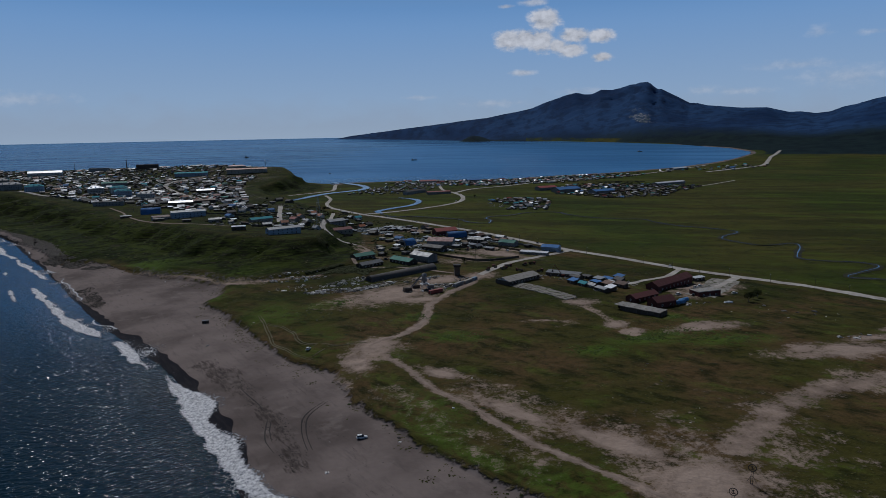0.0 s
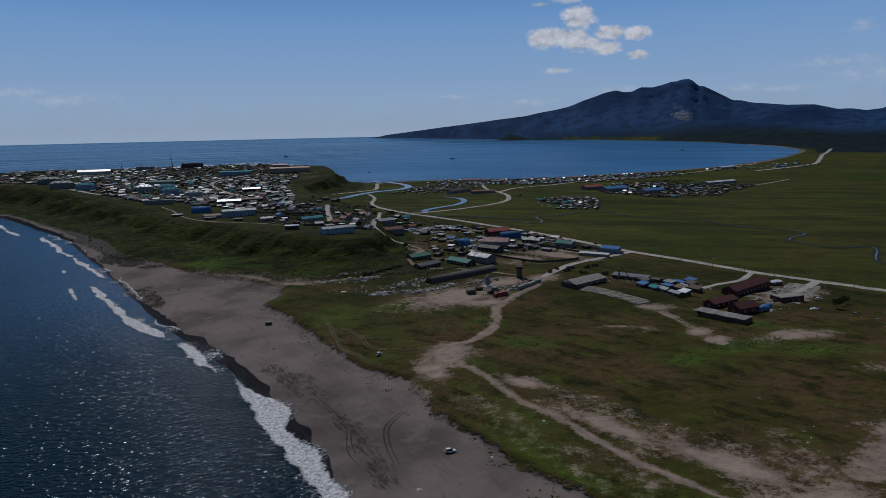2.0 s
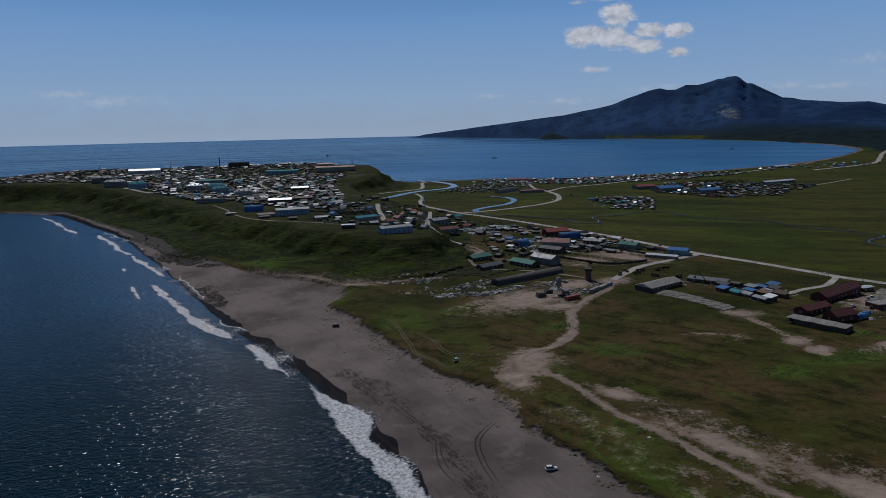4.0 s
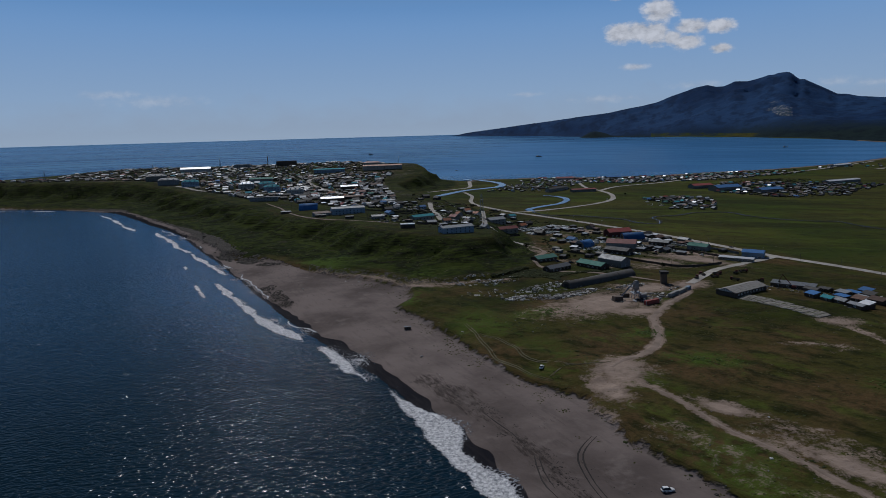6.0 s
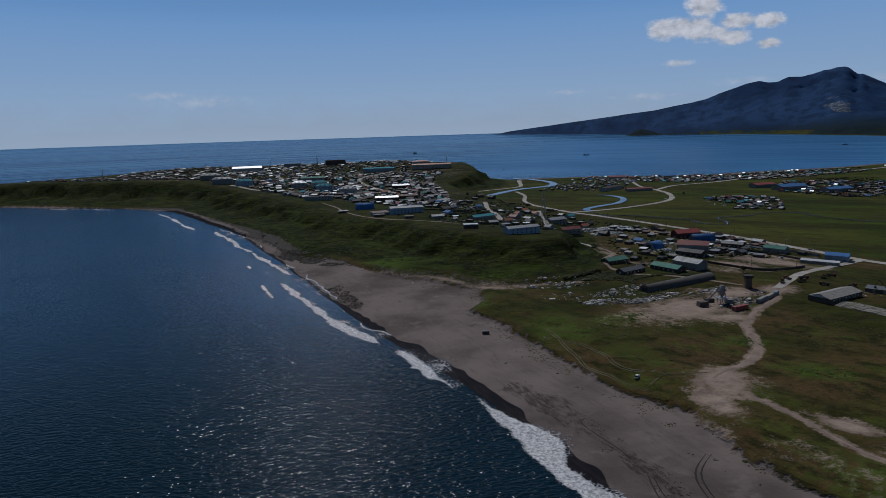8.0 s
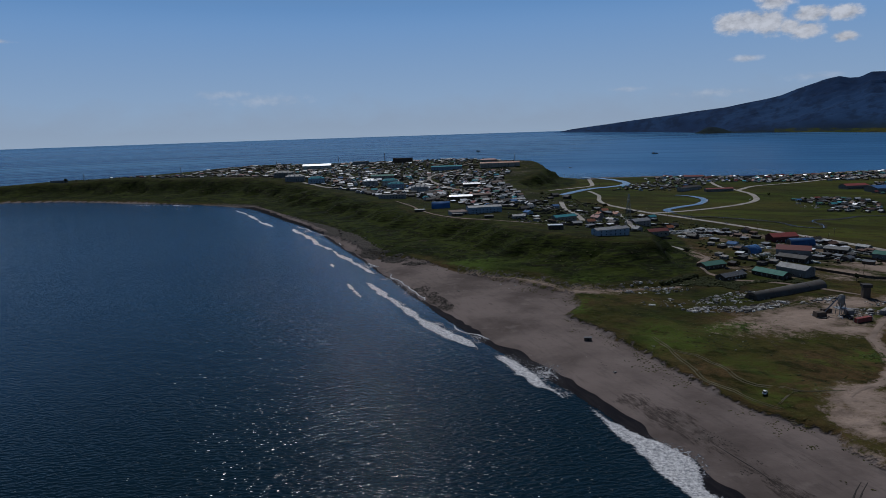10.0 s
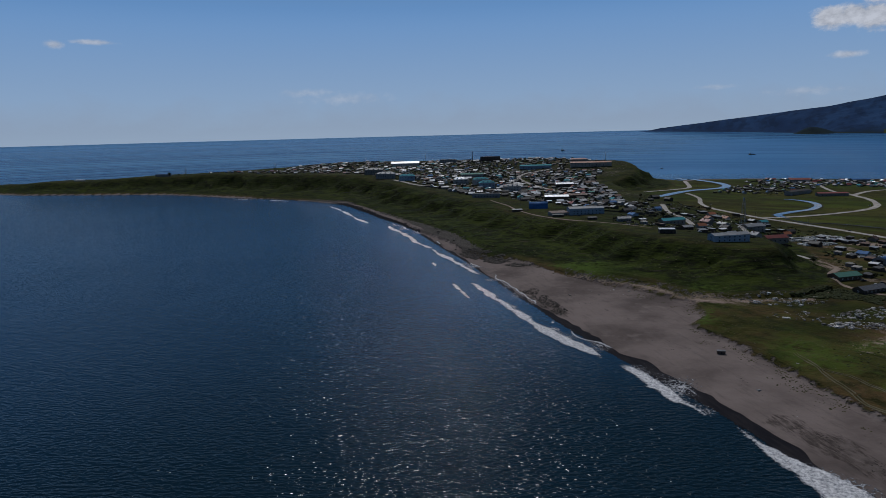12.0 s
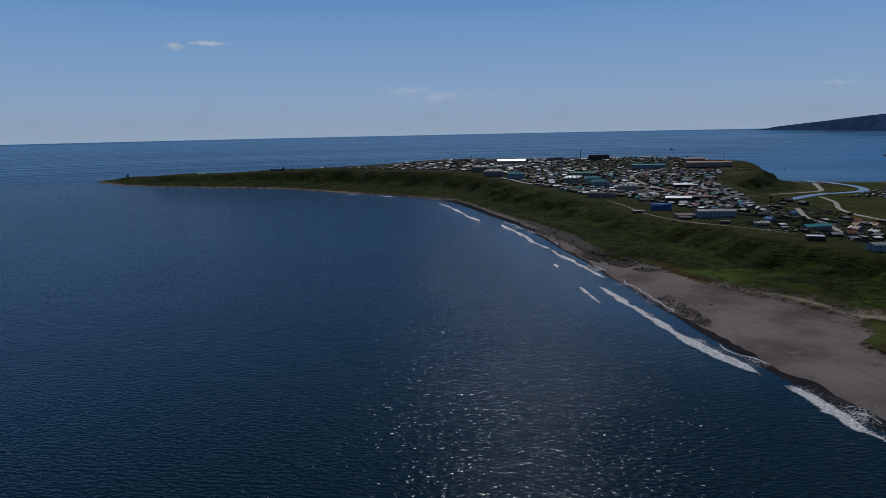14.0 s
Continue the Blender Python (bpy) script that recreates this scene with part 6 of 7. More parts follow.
ship(-129, 3160, 23, 8, "dark fishing ship at anchor in the bay")
ship(-1150, 3950, 24, 60, "dark ship far out at sea")
ship(-380, 2205, 9, 20, "small boat off the river mouth")
ship(1128, 3733, 20, 5, "dark ship at anchor near the far beach")

# -- masts, poles and signs --
def pole(x, y, ang, h=8.5, grp="highway poles"):
    ob = thing("utility_pole", x, y, ang, 0, "weathered wooden utility pole with crossarm", "pole", grp)
    part("post", joined("post", [pipe(0, 0, -1, h, .16, 8, .11)], POLEW), ob)
    part("crossarm", mesh_of("crossarm", *block(-1.1, 1.1, -.07, .07, h - .8, h - .62), POLEW), ob)
    for k in (-1, 0, 1):
        part("insulator", joined("insulator", [pipe(k * .95, 0, h - .62, h - .35, .07, 6)], PAINT_W), ob)
    return ob


first = None
line, way = curve(HIGHWAY[3:], 42.0)
for (x, y), (wx_, wy_) in list(zip(line, way))[:26]:
    qx, qy = x + wy_ * -8.5, y + wx_ * 8.5
    a = math.degrees(math.atan2(wy_, wx_)) + 90
    if first is None:
        first = pole(qx, qy, a)
    else:
        copy_thing(first, pose(*stand(qx, qy), 0, 0, a))
for x, y in ((-283, 767), (-250, 745), (-214, 725), (-300, 840), (-340, 905), (-10, 620), (30, 640), (65, 640), (-120, 700), (-430, 905), (-520, 1060), (-600, 1160), (-180, 730), (40, 590), (-700, 1175), (60, 860), (20, 930)):
    tagged(copy_thing(first, pose(*stand(x, y), 0, 0, rng.uniform(0, 180))), group="town poles")


def lattice(x, y, h, w, label):
    ob = thing("lattice_mast", x, y, 20, 0, label, "mast", "steel masts")
    for sx_, sy_ in ((-1, -1), (1, -1), (1, 1), (-1, 1)):
        part("leg", joined("leg", [rod((sx_ * w, sy_ * w, -1), (sx_ * w * .15, sy_ * w * .15, h), .14)], METAL), ob)
    for k in range(6):
        z0, z1 = h * k / 6, h * (k + 1) / 6
        a, b = w * (1 - .85 * k / 6), w * (1 - .85 * (k + 1) / 6)
        for s in (-1, 1):
            for p, q in (((-a, s * a, z0), (b, s * b, z1)), ((a, s * a, z0), (-b, s * b, z1)), ((s * a, -a, z0), (s * b, b, z1)), ((s * a, a, z0), (s * b, -b, z1))):
                part("brace", joined("brace", [rod(p, q, .07, 4)], METAL), ob)
    part("platform", joined("platform", [block(-w * .5, w * .5, -w * .5, w * .5, h * .8, h * .8 + .3)], METAL), ob)
    return ob


lattice(-156, 809, 36, 3.2, "tall grey steel lattice mast on the hillside")
lattice(-1227, 1400, 22, 1.6, "thin steel mast on the plateau")
lattice(-966, 1732, 24, 1.6, "thin steel mast on the plateau")
lattice(-1470, 1345, 18, 1.4, "thin steel mast on the cape")
lattice(-1064, 1571, 16, 1.4, "short steel mast among houses")
lattice(-470, 1745, 20, 1.4, "steel mast at the edge of the town")
stack = thing("boiler_chimney", -809, 1690, 0, 0, "tall dark boiler house chimney", "chimney")
part("flue", joined("flue", [pipe(0, 0, -1, 28, 1.3, 12, .8)], R_RUST, True), stack)
part("band", joined("band", [pipe(0, 0, 27, 28.3, 1.0, 12)], PAINT_W, True), stack)
beacon = thing("lighthouse_beacon", -2075, 1235, 0, 0, "small dark beacon tower on the cape", "beacon")
part("tower", joined("tower", [block(-3, 3, -3, 3, -1, 10, .6)], W_WOOD), beacon)
part("lantern", joined("lantern", [pipe(0, 0, 10, 12.5, 1.3, 10), pipe(0, 0, 12.5, 13.6, 1.6, 10, .2)], W_GREY), beacon)


def anchor_sign(x, y, h, ang):
    """A round cable-crossing sign: a ring with an anchor and a bar across it, on a post."""
    ob = thing("round_shore_sign", x, y, ang, 0, "round dark shore sign with anchor symbol on a post", "sign", "shore signs")
    post = [rod((-.35, .12, -1), (-.35, .12, h - 1.2), .09), rod((.35, .12, -1), (.35, .12, h - 1.2), .09)]
    post += [rod((-.35, .12, k * .9), (.35, .12, k * .9 + .45), .05) for k in range(int((h - 1.5) / .9))]
    part("post", joined("post", post, BLACK), ob)
    ring_v, ring_f, n = [], [], 28
    for k in range(n):
        a = 2 * math.pi * k / n
        for r, yy in ((1.15, -.06), (1.4, -.06), (1.4, .06), (1.15, .06)):
            ring_v.append((r * math.cos(a), yy, h + r * math.sin(a)))
    for k in range(n):
        for j in range(4):
            ring_f.append((4 * k + j, 4 * k + (j + 1) % 4, 4 * ((k + 1) % n) + (j + 1) % 4, 4 * ((k + 1) % n) + j))
    part("ring", mesh_of("ring", ring_v, ring_f, BLACK), ob)
    part("anchor", joined("anchor", [rod((0, 0, h - .8), (0, 0, h + .75), .1), rod((-.4, 0, h + .45), (.4, 0, h + .45), .09), rod((0, 0, h - .8), (-.6, 0, h - .35), .1), rod((0, 0, h - .8), (.6, 0, h - .35), .1)], BLACK), ob)
    part("bar", joined("bar", [rod((-.85, -.05, h + .85), (.85, -.05, h - .85), .1)], BLACK), ob)
    for k in (-1, 1):
        part("strut", joined("strut", [rod((k * .35, .12, h * .5), (k * 1.6, 2.2, -.5), .07)], BLACK), ob)
    return ob


anchor_sign(105.4, 211.5, 6.2, -28)
anchor_sign(92.7, 197.5, 6.2, -28)

# -- scrub, rocks, rubbish: beyond counting --
RS = np.random.RandomState(5)


def clumps(name, xs, ys, size, flat, material, label, category, sides=6, lift=0.0, rough=0.35):
    """Many low uneven lumps, each a ragged two-ring dome, in one mesh."""
    n = len(xs)
    base = at_ground(xs, ys)
    r = size * (0.55 + 0.9 * RS.rand(n))
    ang = 2 * np.pi * np.arange(sides) / sides
    rings = ((1.0, -0.12), (0.8, 0.55))
    v = np.zeros((n, 2 * sides + 1, 3))
    for q, (rad, up) in enumerate(rings):
        wob = 1 + rough * (RS.rand(n, sides) * 2 - 1)
        a = ang[None] + RS.rand(n, 1) * 6
        v[:, q * sides:(q + 1) * sides, 0] = r[:, None] * rad * wob * np.cos(a)
        v[:, q * sides:(q + 1) * sides, 1] = r[:, None] * rad * wob * np.sin(a)
        v[:, q * sides:(q + 1) * sides, 2] = r[:, None] * flat * (up + 0.35 * rough * (RS.rand(n, sides) * 2 - 1))
    v[:, -1, 2] = r * flat
    v += base[:, None] + [0, 0, lift]
    f = [(k, (k + 1) % sides, sides + (k + 1) % sides, sides + k) for k in range(sides)] + [(sides + k, sides + (k + 1) % sides, 2 * sides, 2 * sides) for k in range(sides)]
    faces = (np.array(f)[None] + (np.arange(n) * (2 * sides + 1))[:, None, None]).reshape(-1, 4)
    tri = faces[:, 2] == faces[:, 3]
    polys = [tuple(q[:3]) if t else tuple(q) for q, t in zip(faces.tolist(), tri)]
    ob = new(name, mesh_of(name, v.reshape(-1, 3), polys, material, True))
    return tagged(ob, label, category, kind="stuff")


def leaf_material(name, a, b, c, odds=1.0):
    m, t, bs = mat(name, 0.9, 0.0, 0.15)
    isl = t.nodes.new("ShaderNodeNewGeometry").outputs["Random Per Island"]
    col = mixed(t, calc(t, "POWER", isl, odds), a, b)
    n = noise_of(t, where(t), 1.4, 4, 0.65)
    t.links.new(mixed(t, ranged(t, n, 0.42, 0.66), col, c), bs.inputs["Base Color"])
    bumped(t, bs, n, 0.9, 0.5)
    return m


SCRUB = leaf_material("scrub_leaves", (0.022, 0.030, 0.008), (0.040, 0.048, 0.012), (0.018, 0.022, 0.007))
RIMS = leaf_material("rim_leaves", (0.020, 0.028, 0.006), (0.036, 0.044, 0.009), (0.016, 0.021, 0.006))
TUFT = leaf_material("grass_tufts", (0.042, 0.047, 0.010), (0.078, 0.070, 0.020), (0.034, 0.038, 0.009))
WEED = leaf_material("broad_weeds", (0.036, 0.060, 0.011), (0.095, 0.130, 0.026), (0.045, 0.072, 0.014))
STONE = leaf_material("beach_stones", (0.045, 0.040, 0.036), (0.13, 0.115, 0.10), (0.03, 0.027, 0.025))
WRACK = leaf_material("dark_wrack", (0.020, 0.018, 0.017), (0.05, 0.044, 0.040), (0.018, 0.015, 0.013))
SCRAP = leaf_material("mixed_scrap", (0.05, 0.05, 0.052), (0.78, 0.77, 0.76), (0.16, 0.22, 0.23), 1.3)
TRASH = leaf_material("pale_rubble", (0.035, 0.032, 0.030), (0.74, 0.72, 0.70), (0.12, 0.11, 0.10), 1.6)


def scatter(n, x0, x1, y0, y1, test, seed):
    r = np.random.RandomState(seed)
    x, y = r.uniform(x0, x1, n), r.uniform(y0, y1, n)
    shore_, green_, foot_, crown_, beyond_ = plan(x, y)
    ok = test(x, y, shore_, green_, foot_, crown_, beyond_)
    return x[ok], y[ok]


def off_things(x, y, gap):
    """Only those places that lie clear of buildings."""
    ok = np.ones(len(x), bool)
    for a, b, c in FIXED:
        if a > -200 and b < 720:
            ok &= (x - a) ** 2 + (y - b) ** 2 > max(c + gap, 0) ** 2
    return x[ok], y[ok]


def grassy(x, y):
    """Off the trodden ground."""
    ok = away(x, y, [(112, 239), (147, 275), (175, 293), (215, 306), (260, 318)]) > 13
    for cx, cy, rx, ry, a in BARE:
        c, s = math.cos(radians(a)), math.sin(radians(a))
        ok &= np.hypot(((x - cx) * c + (y - cy) * s) / rx, (-(x - cx) * s + (y - cy) * c) / ry) > 1.1
    return ok & (hills(x, y, 60.0) < 0.3)


patchy = lambda x, y, size, cut: hills(x + 300, y, size, 3) > cut
x, y = scatter(26000, -330, 330, 150, 620, lambda x, y, s, g, f, c, b: (g > 2) & grassy(x, y) & (f < 0) & (b < -4) & patchy(x, y, 26, 0.02) & (away(x, y, [(-46, 362), (-40, 340)]) > 22), 1)
clumps("grass_tussocks", x, y, 0.48, 0.30, TUFT, "olive and tawny grass tussocks on the heath", "grass", 5)
x, y = scatter(16000, -330, 330, 150, 640, lambda x, y, s, g, f, c, b: (g > 1) & grassy(x, y) & (f < 0) & (b < -4) & patchy(x, y, 40, 0.38), 2)
clumps("heath_scrub", x, y, 0.65, 0.30, SCRUB, "low dark scrub on the heath", "shrub", 6)
x, y = scatter(20000, -1500, -90, 540, 1340, lambda x, y, s, g, f, c, b: (f > 4) & (c < 12) & (y < 1340) & patchy(x, y, 44, 0.2), 3)
clumps("slope_scrub", x, y, 0.9, 0.32, TUFT, "dark scrub on the steep slope", "shrub", 6)
x, y = scatter(5000, -480, -215, 600, 960, lambda x, y, s, g, f, c, b: (np.abs(c + 6) < 13) & patchy(x, y, 30, 0.05), 4)
clumps("rim_scrub", x, y, 0.8, 0.30, RIMS, "dense dark scrub under the rim of the cliff", "shrub", 7)
def in_zone(i, x, y, gap):
    """Within a quarter of the town, off its streets."""
    ok = inside(x, y, ZONES[i][5])
    for line in STREETS:
        ok &= away(x, y, line) > gap
    return ok


x, y = scatter(9000, -125, -20, 520, 640, lambda x, y, s, g, f, c, b: (f < 6) & (away(x, y, [(-150, 590), (-120, 585), (-95, 590), (-74, 590), (-60, 575), (-30, 595)]) < 15), 22)
x, y = off_things(x, y, -4)
clumps("foot_thicket", x, y, 1.1, 0.7, SCRUB, "dark bushes at the foot of the hill", "shrub", 6, rough=0.55)
gx_, gy_ = [], []
for i, m in ((2, 1500), (3, 13000), (4, 900), (5, 500), (6, 1500), (7, 2200), (0, 900)):
    ring = np.array(ZONES[i][5], float)
    x, y = RS.uniform(ring[:, 0].min(), ring[:, 0].max(), m), RS.uniform(ring[:, 1].min(), ring[:, 1].max(), m)
    ok = in_zone(i, x, y, 6.0) & patchy(x, y, 30, -0.15)
    gx_.append(x[ok]), gy_.append(y[ok])
clumps("garden_shrubs", np.concatenate(gx_), np.concatenate(gy_), 1.5, 0.75, SCRUB, "dark shrubs and weeds between the town's plots", "shrub", 6)
v_, f_ = [], []
for i, m in ((3, 1900), (2, 220), (6, 240), (7, 240), (5, 90)):
    ring = np.array(ZONES[i][5], float)
    x, y = RS.uniform(ring[:, 0].min(), ring[:, 0].max(), m), RS.uniform(ring[:, 1].min(), ring[:, 1].max(), m)
    ok = in_zone(i, x, y, 8.0)
    for (bx, by, bz), turn, half in zip(at_ground(x[ok], y[ok]), RS.choice([0, 90], m), RS.uniform(3, 9, m)):
        mt = pose(bx, by, bz, 0, 0, ZONES[i][3] + turn)
        bv, bf = block(-half, half, -.06, .06, -.8, 1.5)
        f_ += [tuple(j + len(v_) for j in q) for q in bf]
        v_ += [tuple(mt @ Vector(p)) for p in bv]
tagged(new("plot_fences", mesh_of("plot_fences", v_, f_, W_WOOD)), "dark board fences between the town's plots", "fence", kind="stuff")
wx_, wy_ = [], []
for cx, cy, rx, ry, a in LUSH:
    m = int(rx * ry * 3.2)
    r, th = np.abs(RS.randn(m)) * 0.62, RS.rand(m) * 6.283
    u, v = r * rx * np.cos(th), r * ry * np.sin(th)
    wx_.append(cx + u * math.cos(radians(a)) - v * math.sin(radians(a))), wy_.append(cy + u * math.sin(radians(a)) + v * math.cos(radians(a)))
wx_, wy_ = np.concatenate(wx_), np.concatenate(wy_)
leafy = hills(wx_, wy_, 5.5, 3) > -0.05
clumps("weed_patches", wx_[leafy], wy_[leafy], 0.42, 0.5, WEED, "bright green broad-leaved weeds", "weeds", 5, rough=0.75)
x, y = scatter(2600, -900, -240, 480, 1130, lambda x, y, s, g, f, c, b: (s > -4) & (s < 34) & (f < 14) & (x < -385) & patchy(x, y, 30, -0.1), 6)
clumps("shore_boulders", x, y, 1.5, 0.7, STONE, "dark boulders along the stony shore", "rock", 6, rough=0.5)
x, y = scatter(2600, -322, -262, 490, 570, lambda x, y, s, g, f, c, b: (away(x, y, [(-316, 560), (-298, 534), (-280, 508), (-270, 503)]) < 7) & patchy(x, y, 12, 0.0), 7)
x2, y2 = scatter(5000, -440, -330, 630, 720, lambda x, y, s, g, f, c, b: (away(x, y, [(-430, 705), (-400, 678), (-375, 662), (-350, 650)]) < 13) & patchy(x, y, 14, 0.0), 23)
clumps("point_boulders", x2, y2, 0.95, 0.75, STONE, "dark boulders piled at the foot of the point", "rock", 6, rough=0.55)
clumps("beach_boulders", x, y, 0.6, 0.7, STONE, "small group of dark rocks on the sand", "rock", 6, rough=0.5)
x, y = scatter(9000, -150, -50, 230, 370, lambda x, y, s, g, f, c, b: (away(x, y, WRACKS) < 4.5 + 4 * hills(x, y, 20.0, 2)) & (hills((-.57 * x + .82 * y) / 3, .82 * x + .57 * y, 2.4, 3) > 0.12), 8)
x2, y2 = scatter(16000, -420, 60, 120, 720, lambda x, y, s, g, f, c, b: (g < -2) & (np.abs(s - 38 - 9 * hills(x, y, 70.0, 2)) < 9) & (hills((-.57 * x + .82 * y) / 5, .82 * x + .57 * y, 3.2, 3) > 0.32), 18)
x, y = np.concatenate([x, x2]), np.concatenate([y, y2])
clumps("wrack_line", x, y, 0.24, 0.25, WRACK, "dark wrack and driftwood along the beach", "wrack", 5, rough=0.8)
x, y = scatter(3000, -420, 60, 120, 720, lambda x, y, s, g, f, c, b: (g > -9) & (g < 1) & patchy(x, y, 18, -0.1), 9)
clumps("scarp_wrack", x, y, 0.7, 0.35, SCRUB, "dark tufts along the sand scarp", "grass", 5, rough=0.7)
x, y = scatter(60000, -330, 60, 190, 560, lambda x, y, s, g, f, c, b: (g > -17) & (g < 0.5) & (hills(x, y + 90, 9.0, 3) > 0.1 - 0.03 * (g + 4)), 19)
clumps("dune_grass", x, y, 0.34, 0.5, TUFT, "sparse grey-green dune grass on the sand below the scarp", "grass", 5, rough=0.6)
x, y = scatter(42000, -250, 620, 480, 1500, lambda x, y, s, g, f, c, b: (b > 14) & (f < -5) & patchy(x, y, 90, 0.05) & patchy(x + 500, y, 24, 0.0), 20)
clumps("meadow_rushes", x, y, 0.7, 0.20, SCRUB, "dark rushes scattered over the wet meadow", "grass", 5, rough=0.5)


def litter(name, spots_, size, material, label):
    v, f = [], []
    for cx, cy, rx, ry, a, m in spots_:
        for _ in range(m):
            r, th = math.sqrt(rng.random()), rng.random() * 6.283
            u, w = r * rx * math.cos(th), r * ry * math.sin(th)
            x, y = cx + u * math.cos(radians(a)) - w * math.sin(radians(a)), cy + u * math.sin(radians(a)) + w * math.cos(radians(a))
            v.append((x, y))
    xy = np.array(v)
    base = at_ground(xy[:, 0], xy[:, 1])
    verts, faces = [], []
    for (bx, by, bz) in base:
        o = len(verts)
        k = rng.choice((.45, .6, .8, 1.0, 1.9))
        l, w, h, t = k * size * rng.uniform(.4, 1.5), k * size * rng.uniform(.2, .9), k * size * rng.uniform(.1, .5), rng.random() * 3.14
        bv, bf = block(-l, l, -w, w, -.2, h, rng.uniform(.6, 1))
        verts += [(bx + p * math.cos(t) - q * math.sin(t), by + p * math.sin(t) + q * math.cos(t), bz + r + rng.uniform(0, .1)) for p, q, r in bv]
        faces += [tuple(i + o for i in q) for q in bf]
    return tagged(new(name, mesh_of(name, verts, faces, material)), label, "rubble", kind="stuff")


litter("yard_rubble", [(-85, 510, 28, 8, 20, 260), (-58, 522, 24, 6, 42, 190), (-120, 520, 24, 12, 10, 60), (-20, 545, 20, 6, 40, 90), (0, 520, 12, 10, 40, 90), (-10, 505, 10, 6, 20, 50), (-30, 505, 6, 5, 0, 25), (12, 545, 8, 6, 40, 30), (-130, 560, 30, 16, 20, 170), (-70, 545, 40, 12, 35, 330)], 0.85, TRASH, "pale rubble and scrap strewn round the yard")
litter("scrap_heaps", [(-95, 850, 34, 14, 40, 420), (-70, 880, 22, 14, 40, 260), (-85, 820, 22, 9, 40, 180), (-40, 760, 25, 14, 0, 160), (20, 730, 34, 16, -40, 240), (60, 760, 30, 8, -55, 190), (-20, 700, 34, 14, -30, 190), (30, 785, 30, 10, -50, 160)], 1.5, SCRAP, "heaps of pale scrap and building waste")
litter("farm_litter", [(124, 500, 12, 5, 20, 40), (118, 530, 22, 10, -40, 60), (140, 520, 18, 10, 20, 50), (180, 455, 12, 6, 30, 14), (255, 375, 26, 10, 10, 26), (230, 430, 40, 30, 0, 18), (90, 545, 16, 8, -30, 40)], 0.8, TRASH, "pale litter round the huts and farm")
litter("town_litter", [(-240, 770, 40, 14, 30, 60), (-190, 860, 40, 40, 0, 120), (-250, 1000, 50, 60, 0, 120), (-420, 1050, 70, 70, 0, 150), (-560, 1330, 150, 130, 0, 500), (-800, 1500, 200, 150, 0, 450), (-450, 1180, 60, 90, 0, 160), (60, 1690, 200, 40, 28, 170),
                           (380, 1420, 110, 90, 30, 220), (120, 1160, 50, 60, 0, 80), (-110, 1480, 60, 60, 0, 90)], 1.6, TRASH, "pale scraps, stacks and sheds between houses")
litter("beach_litter", [(-110, 400, 60, 60, 50, 14), (-40, 250, 30, 30, 0, 8), (-250, 560, 40, 14, 30, 20), (60, 300, 90, 60, 0, 30)], 0.5, TRASH, "a few pale scraps on sand and grass")


# -- trees, fences and machines --
def tree(x, y, h, label, grp):
    ob = thing("tree", x, y, 0, 0, label, "tree", grp)
    limbs = [pipe(0, 0, -.5, h * .55, .16 * h / 5, 7, .07 * h / 5)]
    for k in range(5):
        a = k * 2.4
        limbs.append(rod((0, 0, h * (.25 + .06 * k)), (math.cos(a) * h * .28, math.sin(a) * h * .28, h * (.5 + .07 * k)), .04 * h / 5, 5))
    part("trunk", joined("trunk", limbs, POLEW), ob)
    v, f = [], []
    for k in range(420):
        lobe = k % 6
        cx, cy, cz = math.cos(lobe * 2.4) * h * .22 * (lobe > 0), math.sin(lobe * 2.4) * h * .22 * (lobe > 0), h * (.55 + .07 * lobe)
        d = Vector((rng.gauss(0, 1), rng.gauss(0, 1), rng.gauss(0, .8)))
        d *= (rng.random() ** .4) * h * .24 / max(d.length, .01)
        p = Vector((cx, cy, cz)) + d
        a, b = Vector((rng.gauss(0, 1), rng.gauss(0, 1), rng.gauss(0, 1))).normalized() * h * .05, Vector((rng.gauss(0, 1), rng.gauss(0, 1), rng.gauss(0, 1))).normalized() * h * .05
        o = len(v)
        v += [tuple(p - a), tuple(p + b), tuple(p + a), tuple(p - b)]
        f.append((o, o + 1, o + 2, o + 3))
    part("crown", mesh_of("crown", v, f, SCRUB), ob)
    return ob


t0 = tree(-1500, 1318, 10, "dark wind-shaped tree on the cape", "dark trees")
for x, y in ((-1470, 1320), (-1438, 1326), (-1120, 1500), (-900, 1760), (-560, 1770), (-455, 1790), (-1010, 1700), (-480, 1330), (-370, 1190), (-700, 1480), (-345, 990), (-300, 1110), (-240, 850), (-170, 745), (-120, 660), (-60, 655),
             (-100, 690), (-40, 668), (226, 470), (232, 476), (219, 462), (-20, 645), (18, 612), (-530, 1480), (-620, 1640), (-760, 1600), (-180, 1010), (-200, 1090), (60, 1290), (-150, 1450)):
    px, py, pz = stand(x, y)
    s = rng.uniform(.5, .9)
    c = copy_thing(t0, pose(px, py, pz, 0, 0, rng.uniform(0, 360)))
    c.scale = (s, s, s * .85)
    tagged(c, "dark leafy tree among houses", group="dark trees")


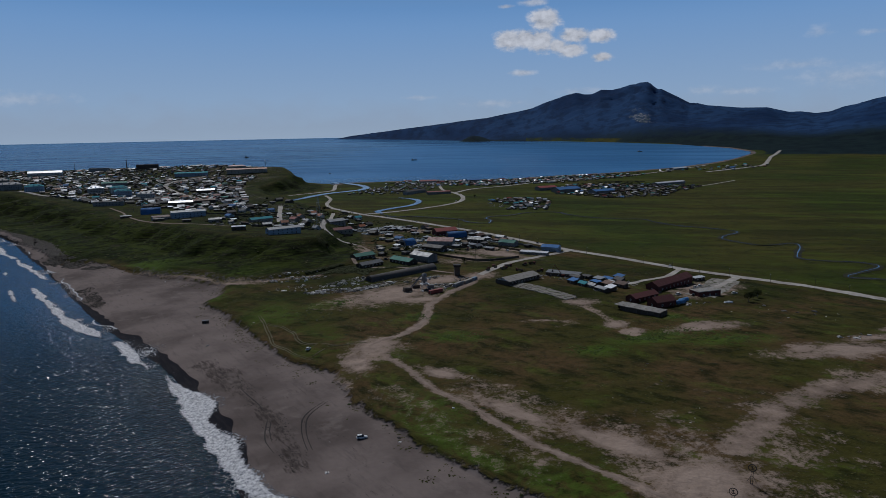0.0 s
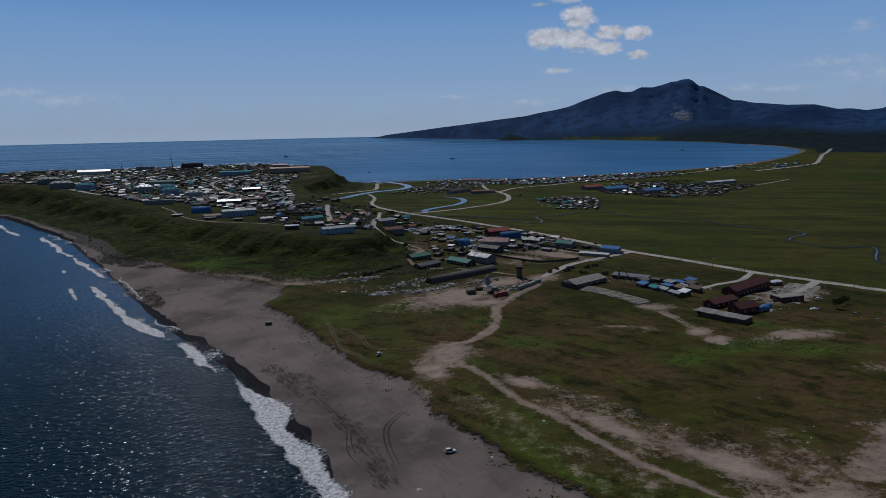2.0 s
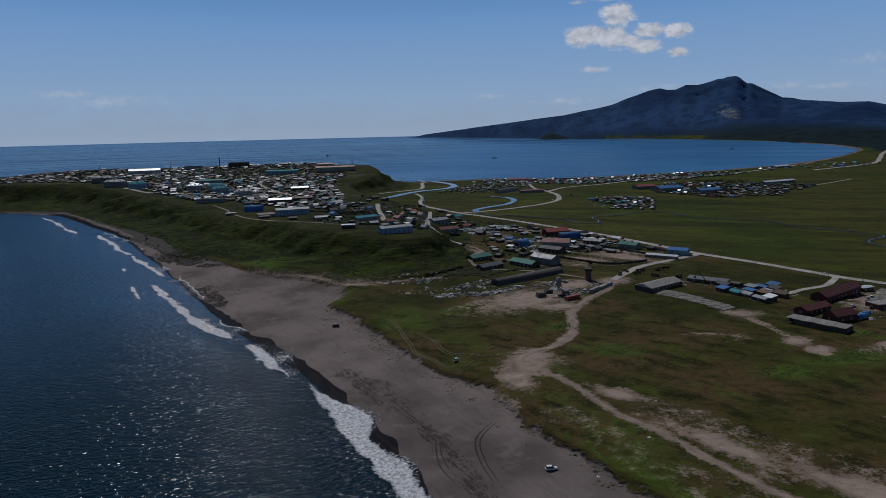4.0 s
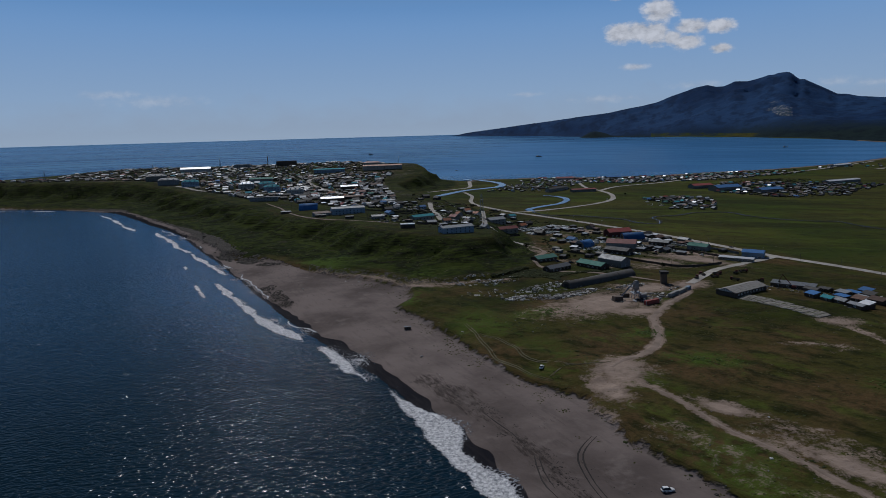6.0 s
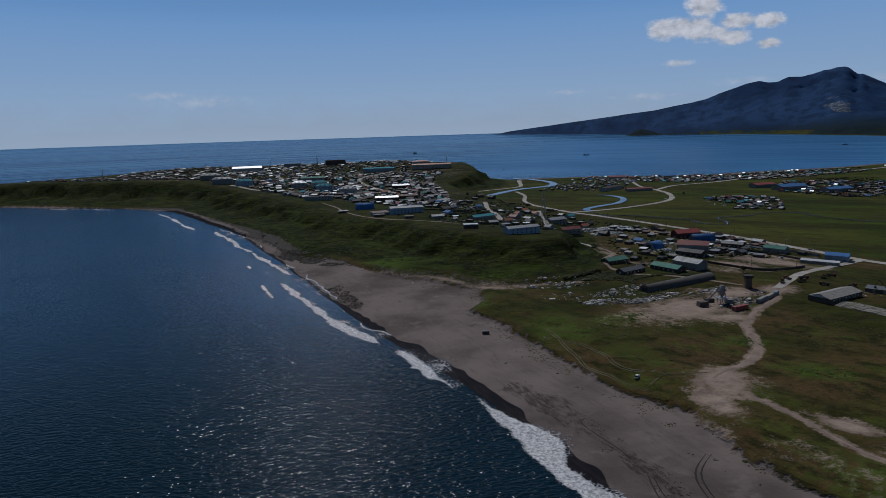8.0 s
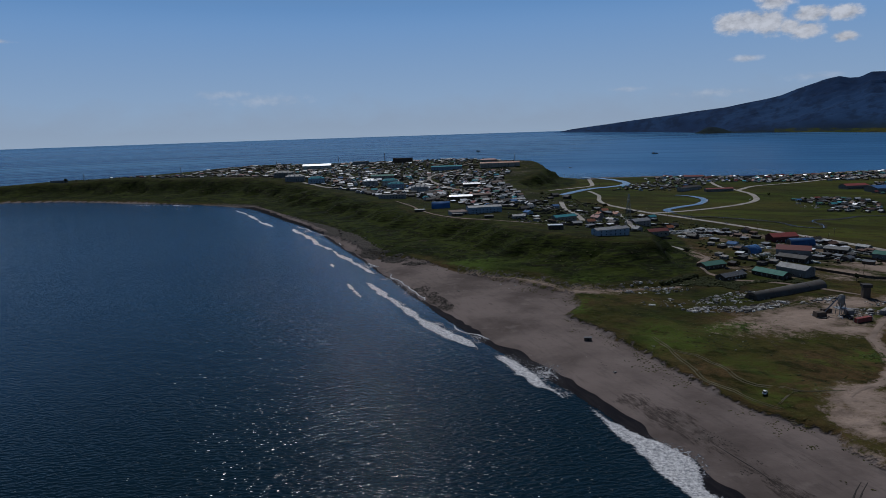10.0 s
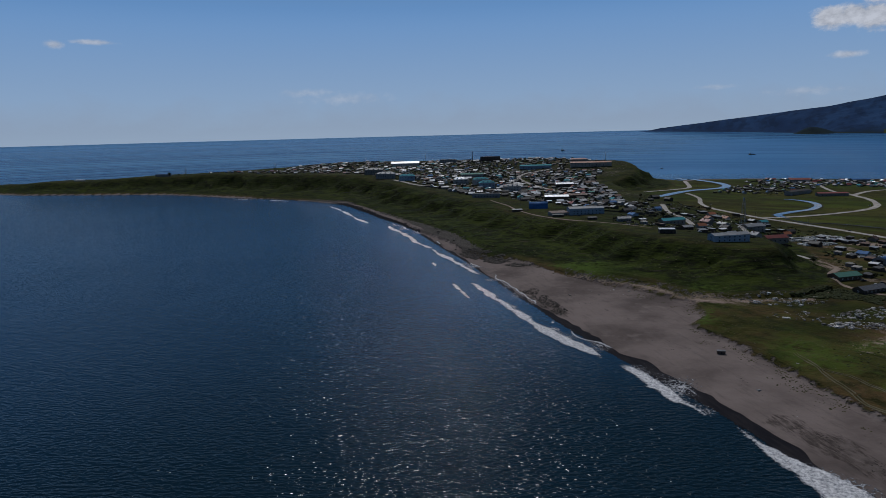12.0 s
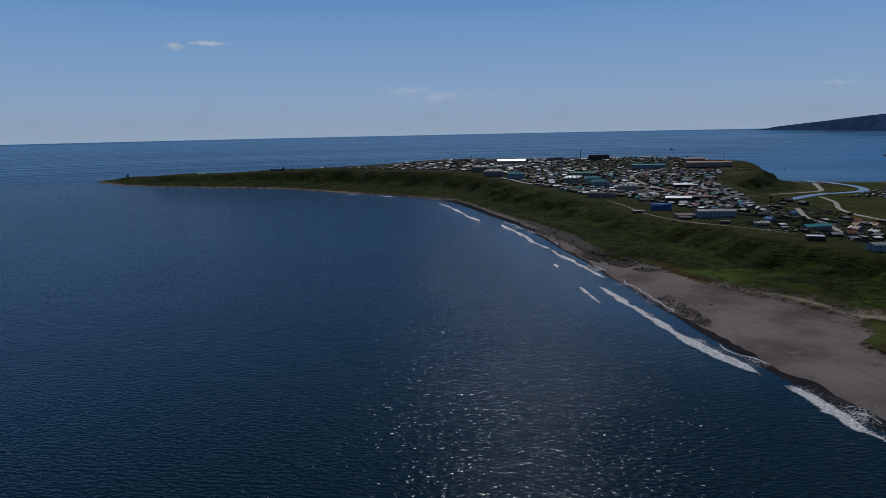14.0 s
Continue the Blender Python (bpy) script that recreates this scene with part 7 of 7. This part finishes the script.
def fence(line, h, material, label):
    c, way = curve(line, 5.0)
    ob = thing("board_fence", c[0][0], c[0][1], 0, 0, label, "fence", "yard fences")
    inv = ob.matrix_basis.inverted()
    z = at_ground(c[:, 0], c[:, 1])
    for (a, b) in zip(z, z[1:]):
        p, q = inv @ Vector(a), inv @ Vector(b)
        d = (q - p).to_2d()
        ang = math.degrees(math.atan2(d.y, d.x))
        m = pose((p.x + q.x) / 2, (p.y + q.y) / 2, (p.z + q.z) / 2, 0, 0, ang)
        part("panel", mesh_of("panel", *block(-d.length / 2, d.length / 2, -.05, .05, -.3, h), material), ob, m=m)
        part("post", mesh_of("post", *block(-.1, .1, -.1, .1, -.4, h + .15), POLEW), ob, m=pose(p.x, p.y, p.z, 0, 0, ang))


fence([(-12, 662), (10, 640), (38, 624), (74, 648)], 1.9, W_WOOD, "dark board fence round the sandy yard")
fence([(-8, 690), (20, 706), (48, 722), (70, 700), (86, 682)], 1.9, W_WOOD, "dark board fence behind the sandy yard")
fence([(20, 770), (48, 768), (80, 738), (104, 706)], 2.2, W_GREY, "grey fence along the highway")
fence([(-60, 690), (-30, 668), (-8, 662)], 1.8, W_WOOD, "dark board fence by the workshops")
fence([(-330, 880), (-300, 870), (-270, 862), (-250, 880)], 1.6, W_WOOD, "dark paling fence on the plateau")
fence([(150, 470), (160, 486), (166, 492)], 1.6, W_WOOD, "low fence by the farm hall")


def truck(x, y, ang, paint, label):
    ob = thing("old_truck", x, y, ang, 0, label, "truck", "scrap trucks")
    part("cab", joined("cab", [block(1.6, 3.4, -1.1, 1.1, .8, 2.6, .9)], paint), ob)
    part("bed", joined("bed", [block(-3.4, 1.4, -1.2, 1.2, 1.0, 1.25), block(-3.4, 1.4, -1.2, -1.1, 1.25, 1.9), block(-3.4, 1.4, 1.1, 1.2, 1.25, 1.9), block(-3.4, -3.3, -1.1, 1.1, 1.25, 1.9)], W_WOOD), ob)
    part("chassis", joined("chassis", [block(-3.3, 3.3, -.5, .5, .65, .95)], BLACK), ob)
    part("windscreen", mesh_of("windscreen", *block(3.32, 3.38, -.9, .9, 1.75, 2.4), GLASS), ob)
    for wx in (-2.3, 2.4):
        for wy in (-1.0, 1.0):
            v, f = pipe(0, 0, -.16, .16, .5, 12)
            part("wheel", joined("wheel", [([(a, c, b) for a, b, c in v], f)], TYRE, True), ob, m=pose(wx, wy, .5))
    return ob


rusty = truck(53, 583, 30, W_RED, "rusty old truck in tall grass")
for x, y, a in ((45, 590, 110), (58, 596, 10), (74, 602, 60), (82, 610, 20), (66, 574, 150), (84, 572, 40), (99, 553, 100), (38, 577, 70), (-50, 742, 30), (24, 690, 80), (-70, 838, 10)):
    copy_thing(rusty, pose(*stand(x, y), 0, 0, a))
dig = thing("excavator", 100, 548, 140, 0, "rusty excavator with raised boom by the sheds", "excavator")
for s in (-1, 1):
    part("track", joined("track", [block(-2, 2, s * 1.2 - .3, s * 1.2 + .3, -.1, .9, .9)], TYRE), dig)
part("house", joined("house", [block(-2, 1, -1.4, 1.4, 1.0, 2.6)], W_RED), dig, "rusty red machine house")
part("cab", joined("cab", [block(1, 2.2, -.2, 1.3, 1.0, 3.0, .9)], GLASS), dig)
part("boom", joined("boom", [rod((1.2, -.6, 1.8), (8.5, -.6, 9.5), .28)], W_RED), dig)
part("arm", joined("arm", [rod((8.5, -.6, 9.5), (10.5, -.6, 4.5), .2)], W_RED), dig)
part("bucket", joined("bucket", [block(9.8, 11.2, -1.2, 0, 3.4, 4.6, .7)], BLACK), dig)


# -- slabs of the apron --
dice = random.Random(77)
shapes = []
for k in range(5):
    v, f = block(-1.42 + dice.uniform(0, .3), 1.42, -3.25, 3.25 - dice.uniform(0, .5), -.3, .12, .985)
    shapes.append(mesh_of("slab", [(x, y, z + (.05 * y if k == 4 else 0)) for x, y, z in v], f, SLAB))
line, way = curve([(54, 526), (72, 502), (92, 474)], 6.0)
for (x, y), (ux, uy) in zip(line, way):
    turn = math.degrees(math.atan2(uy, ux)) - 90
    for j in range(5):
        if dice.random() < .09:
            continue
        off = (j - 2) * 2.95
        px_, py_, pz_ = stand(x + uy * off, y - ux * off)
        piece = new("slab", dice.choice(shapes))
        piece.parent = apron
        piece.matrix_basis = pose(px_, py_, pz_ + .3 + dice.uniform(-.04, .06), dice.uniform(-.8, .8), dice.uniform(-.8, .8), turn + dice.uniform(-1.2, 1.2))
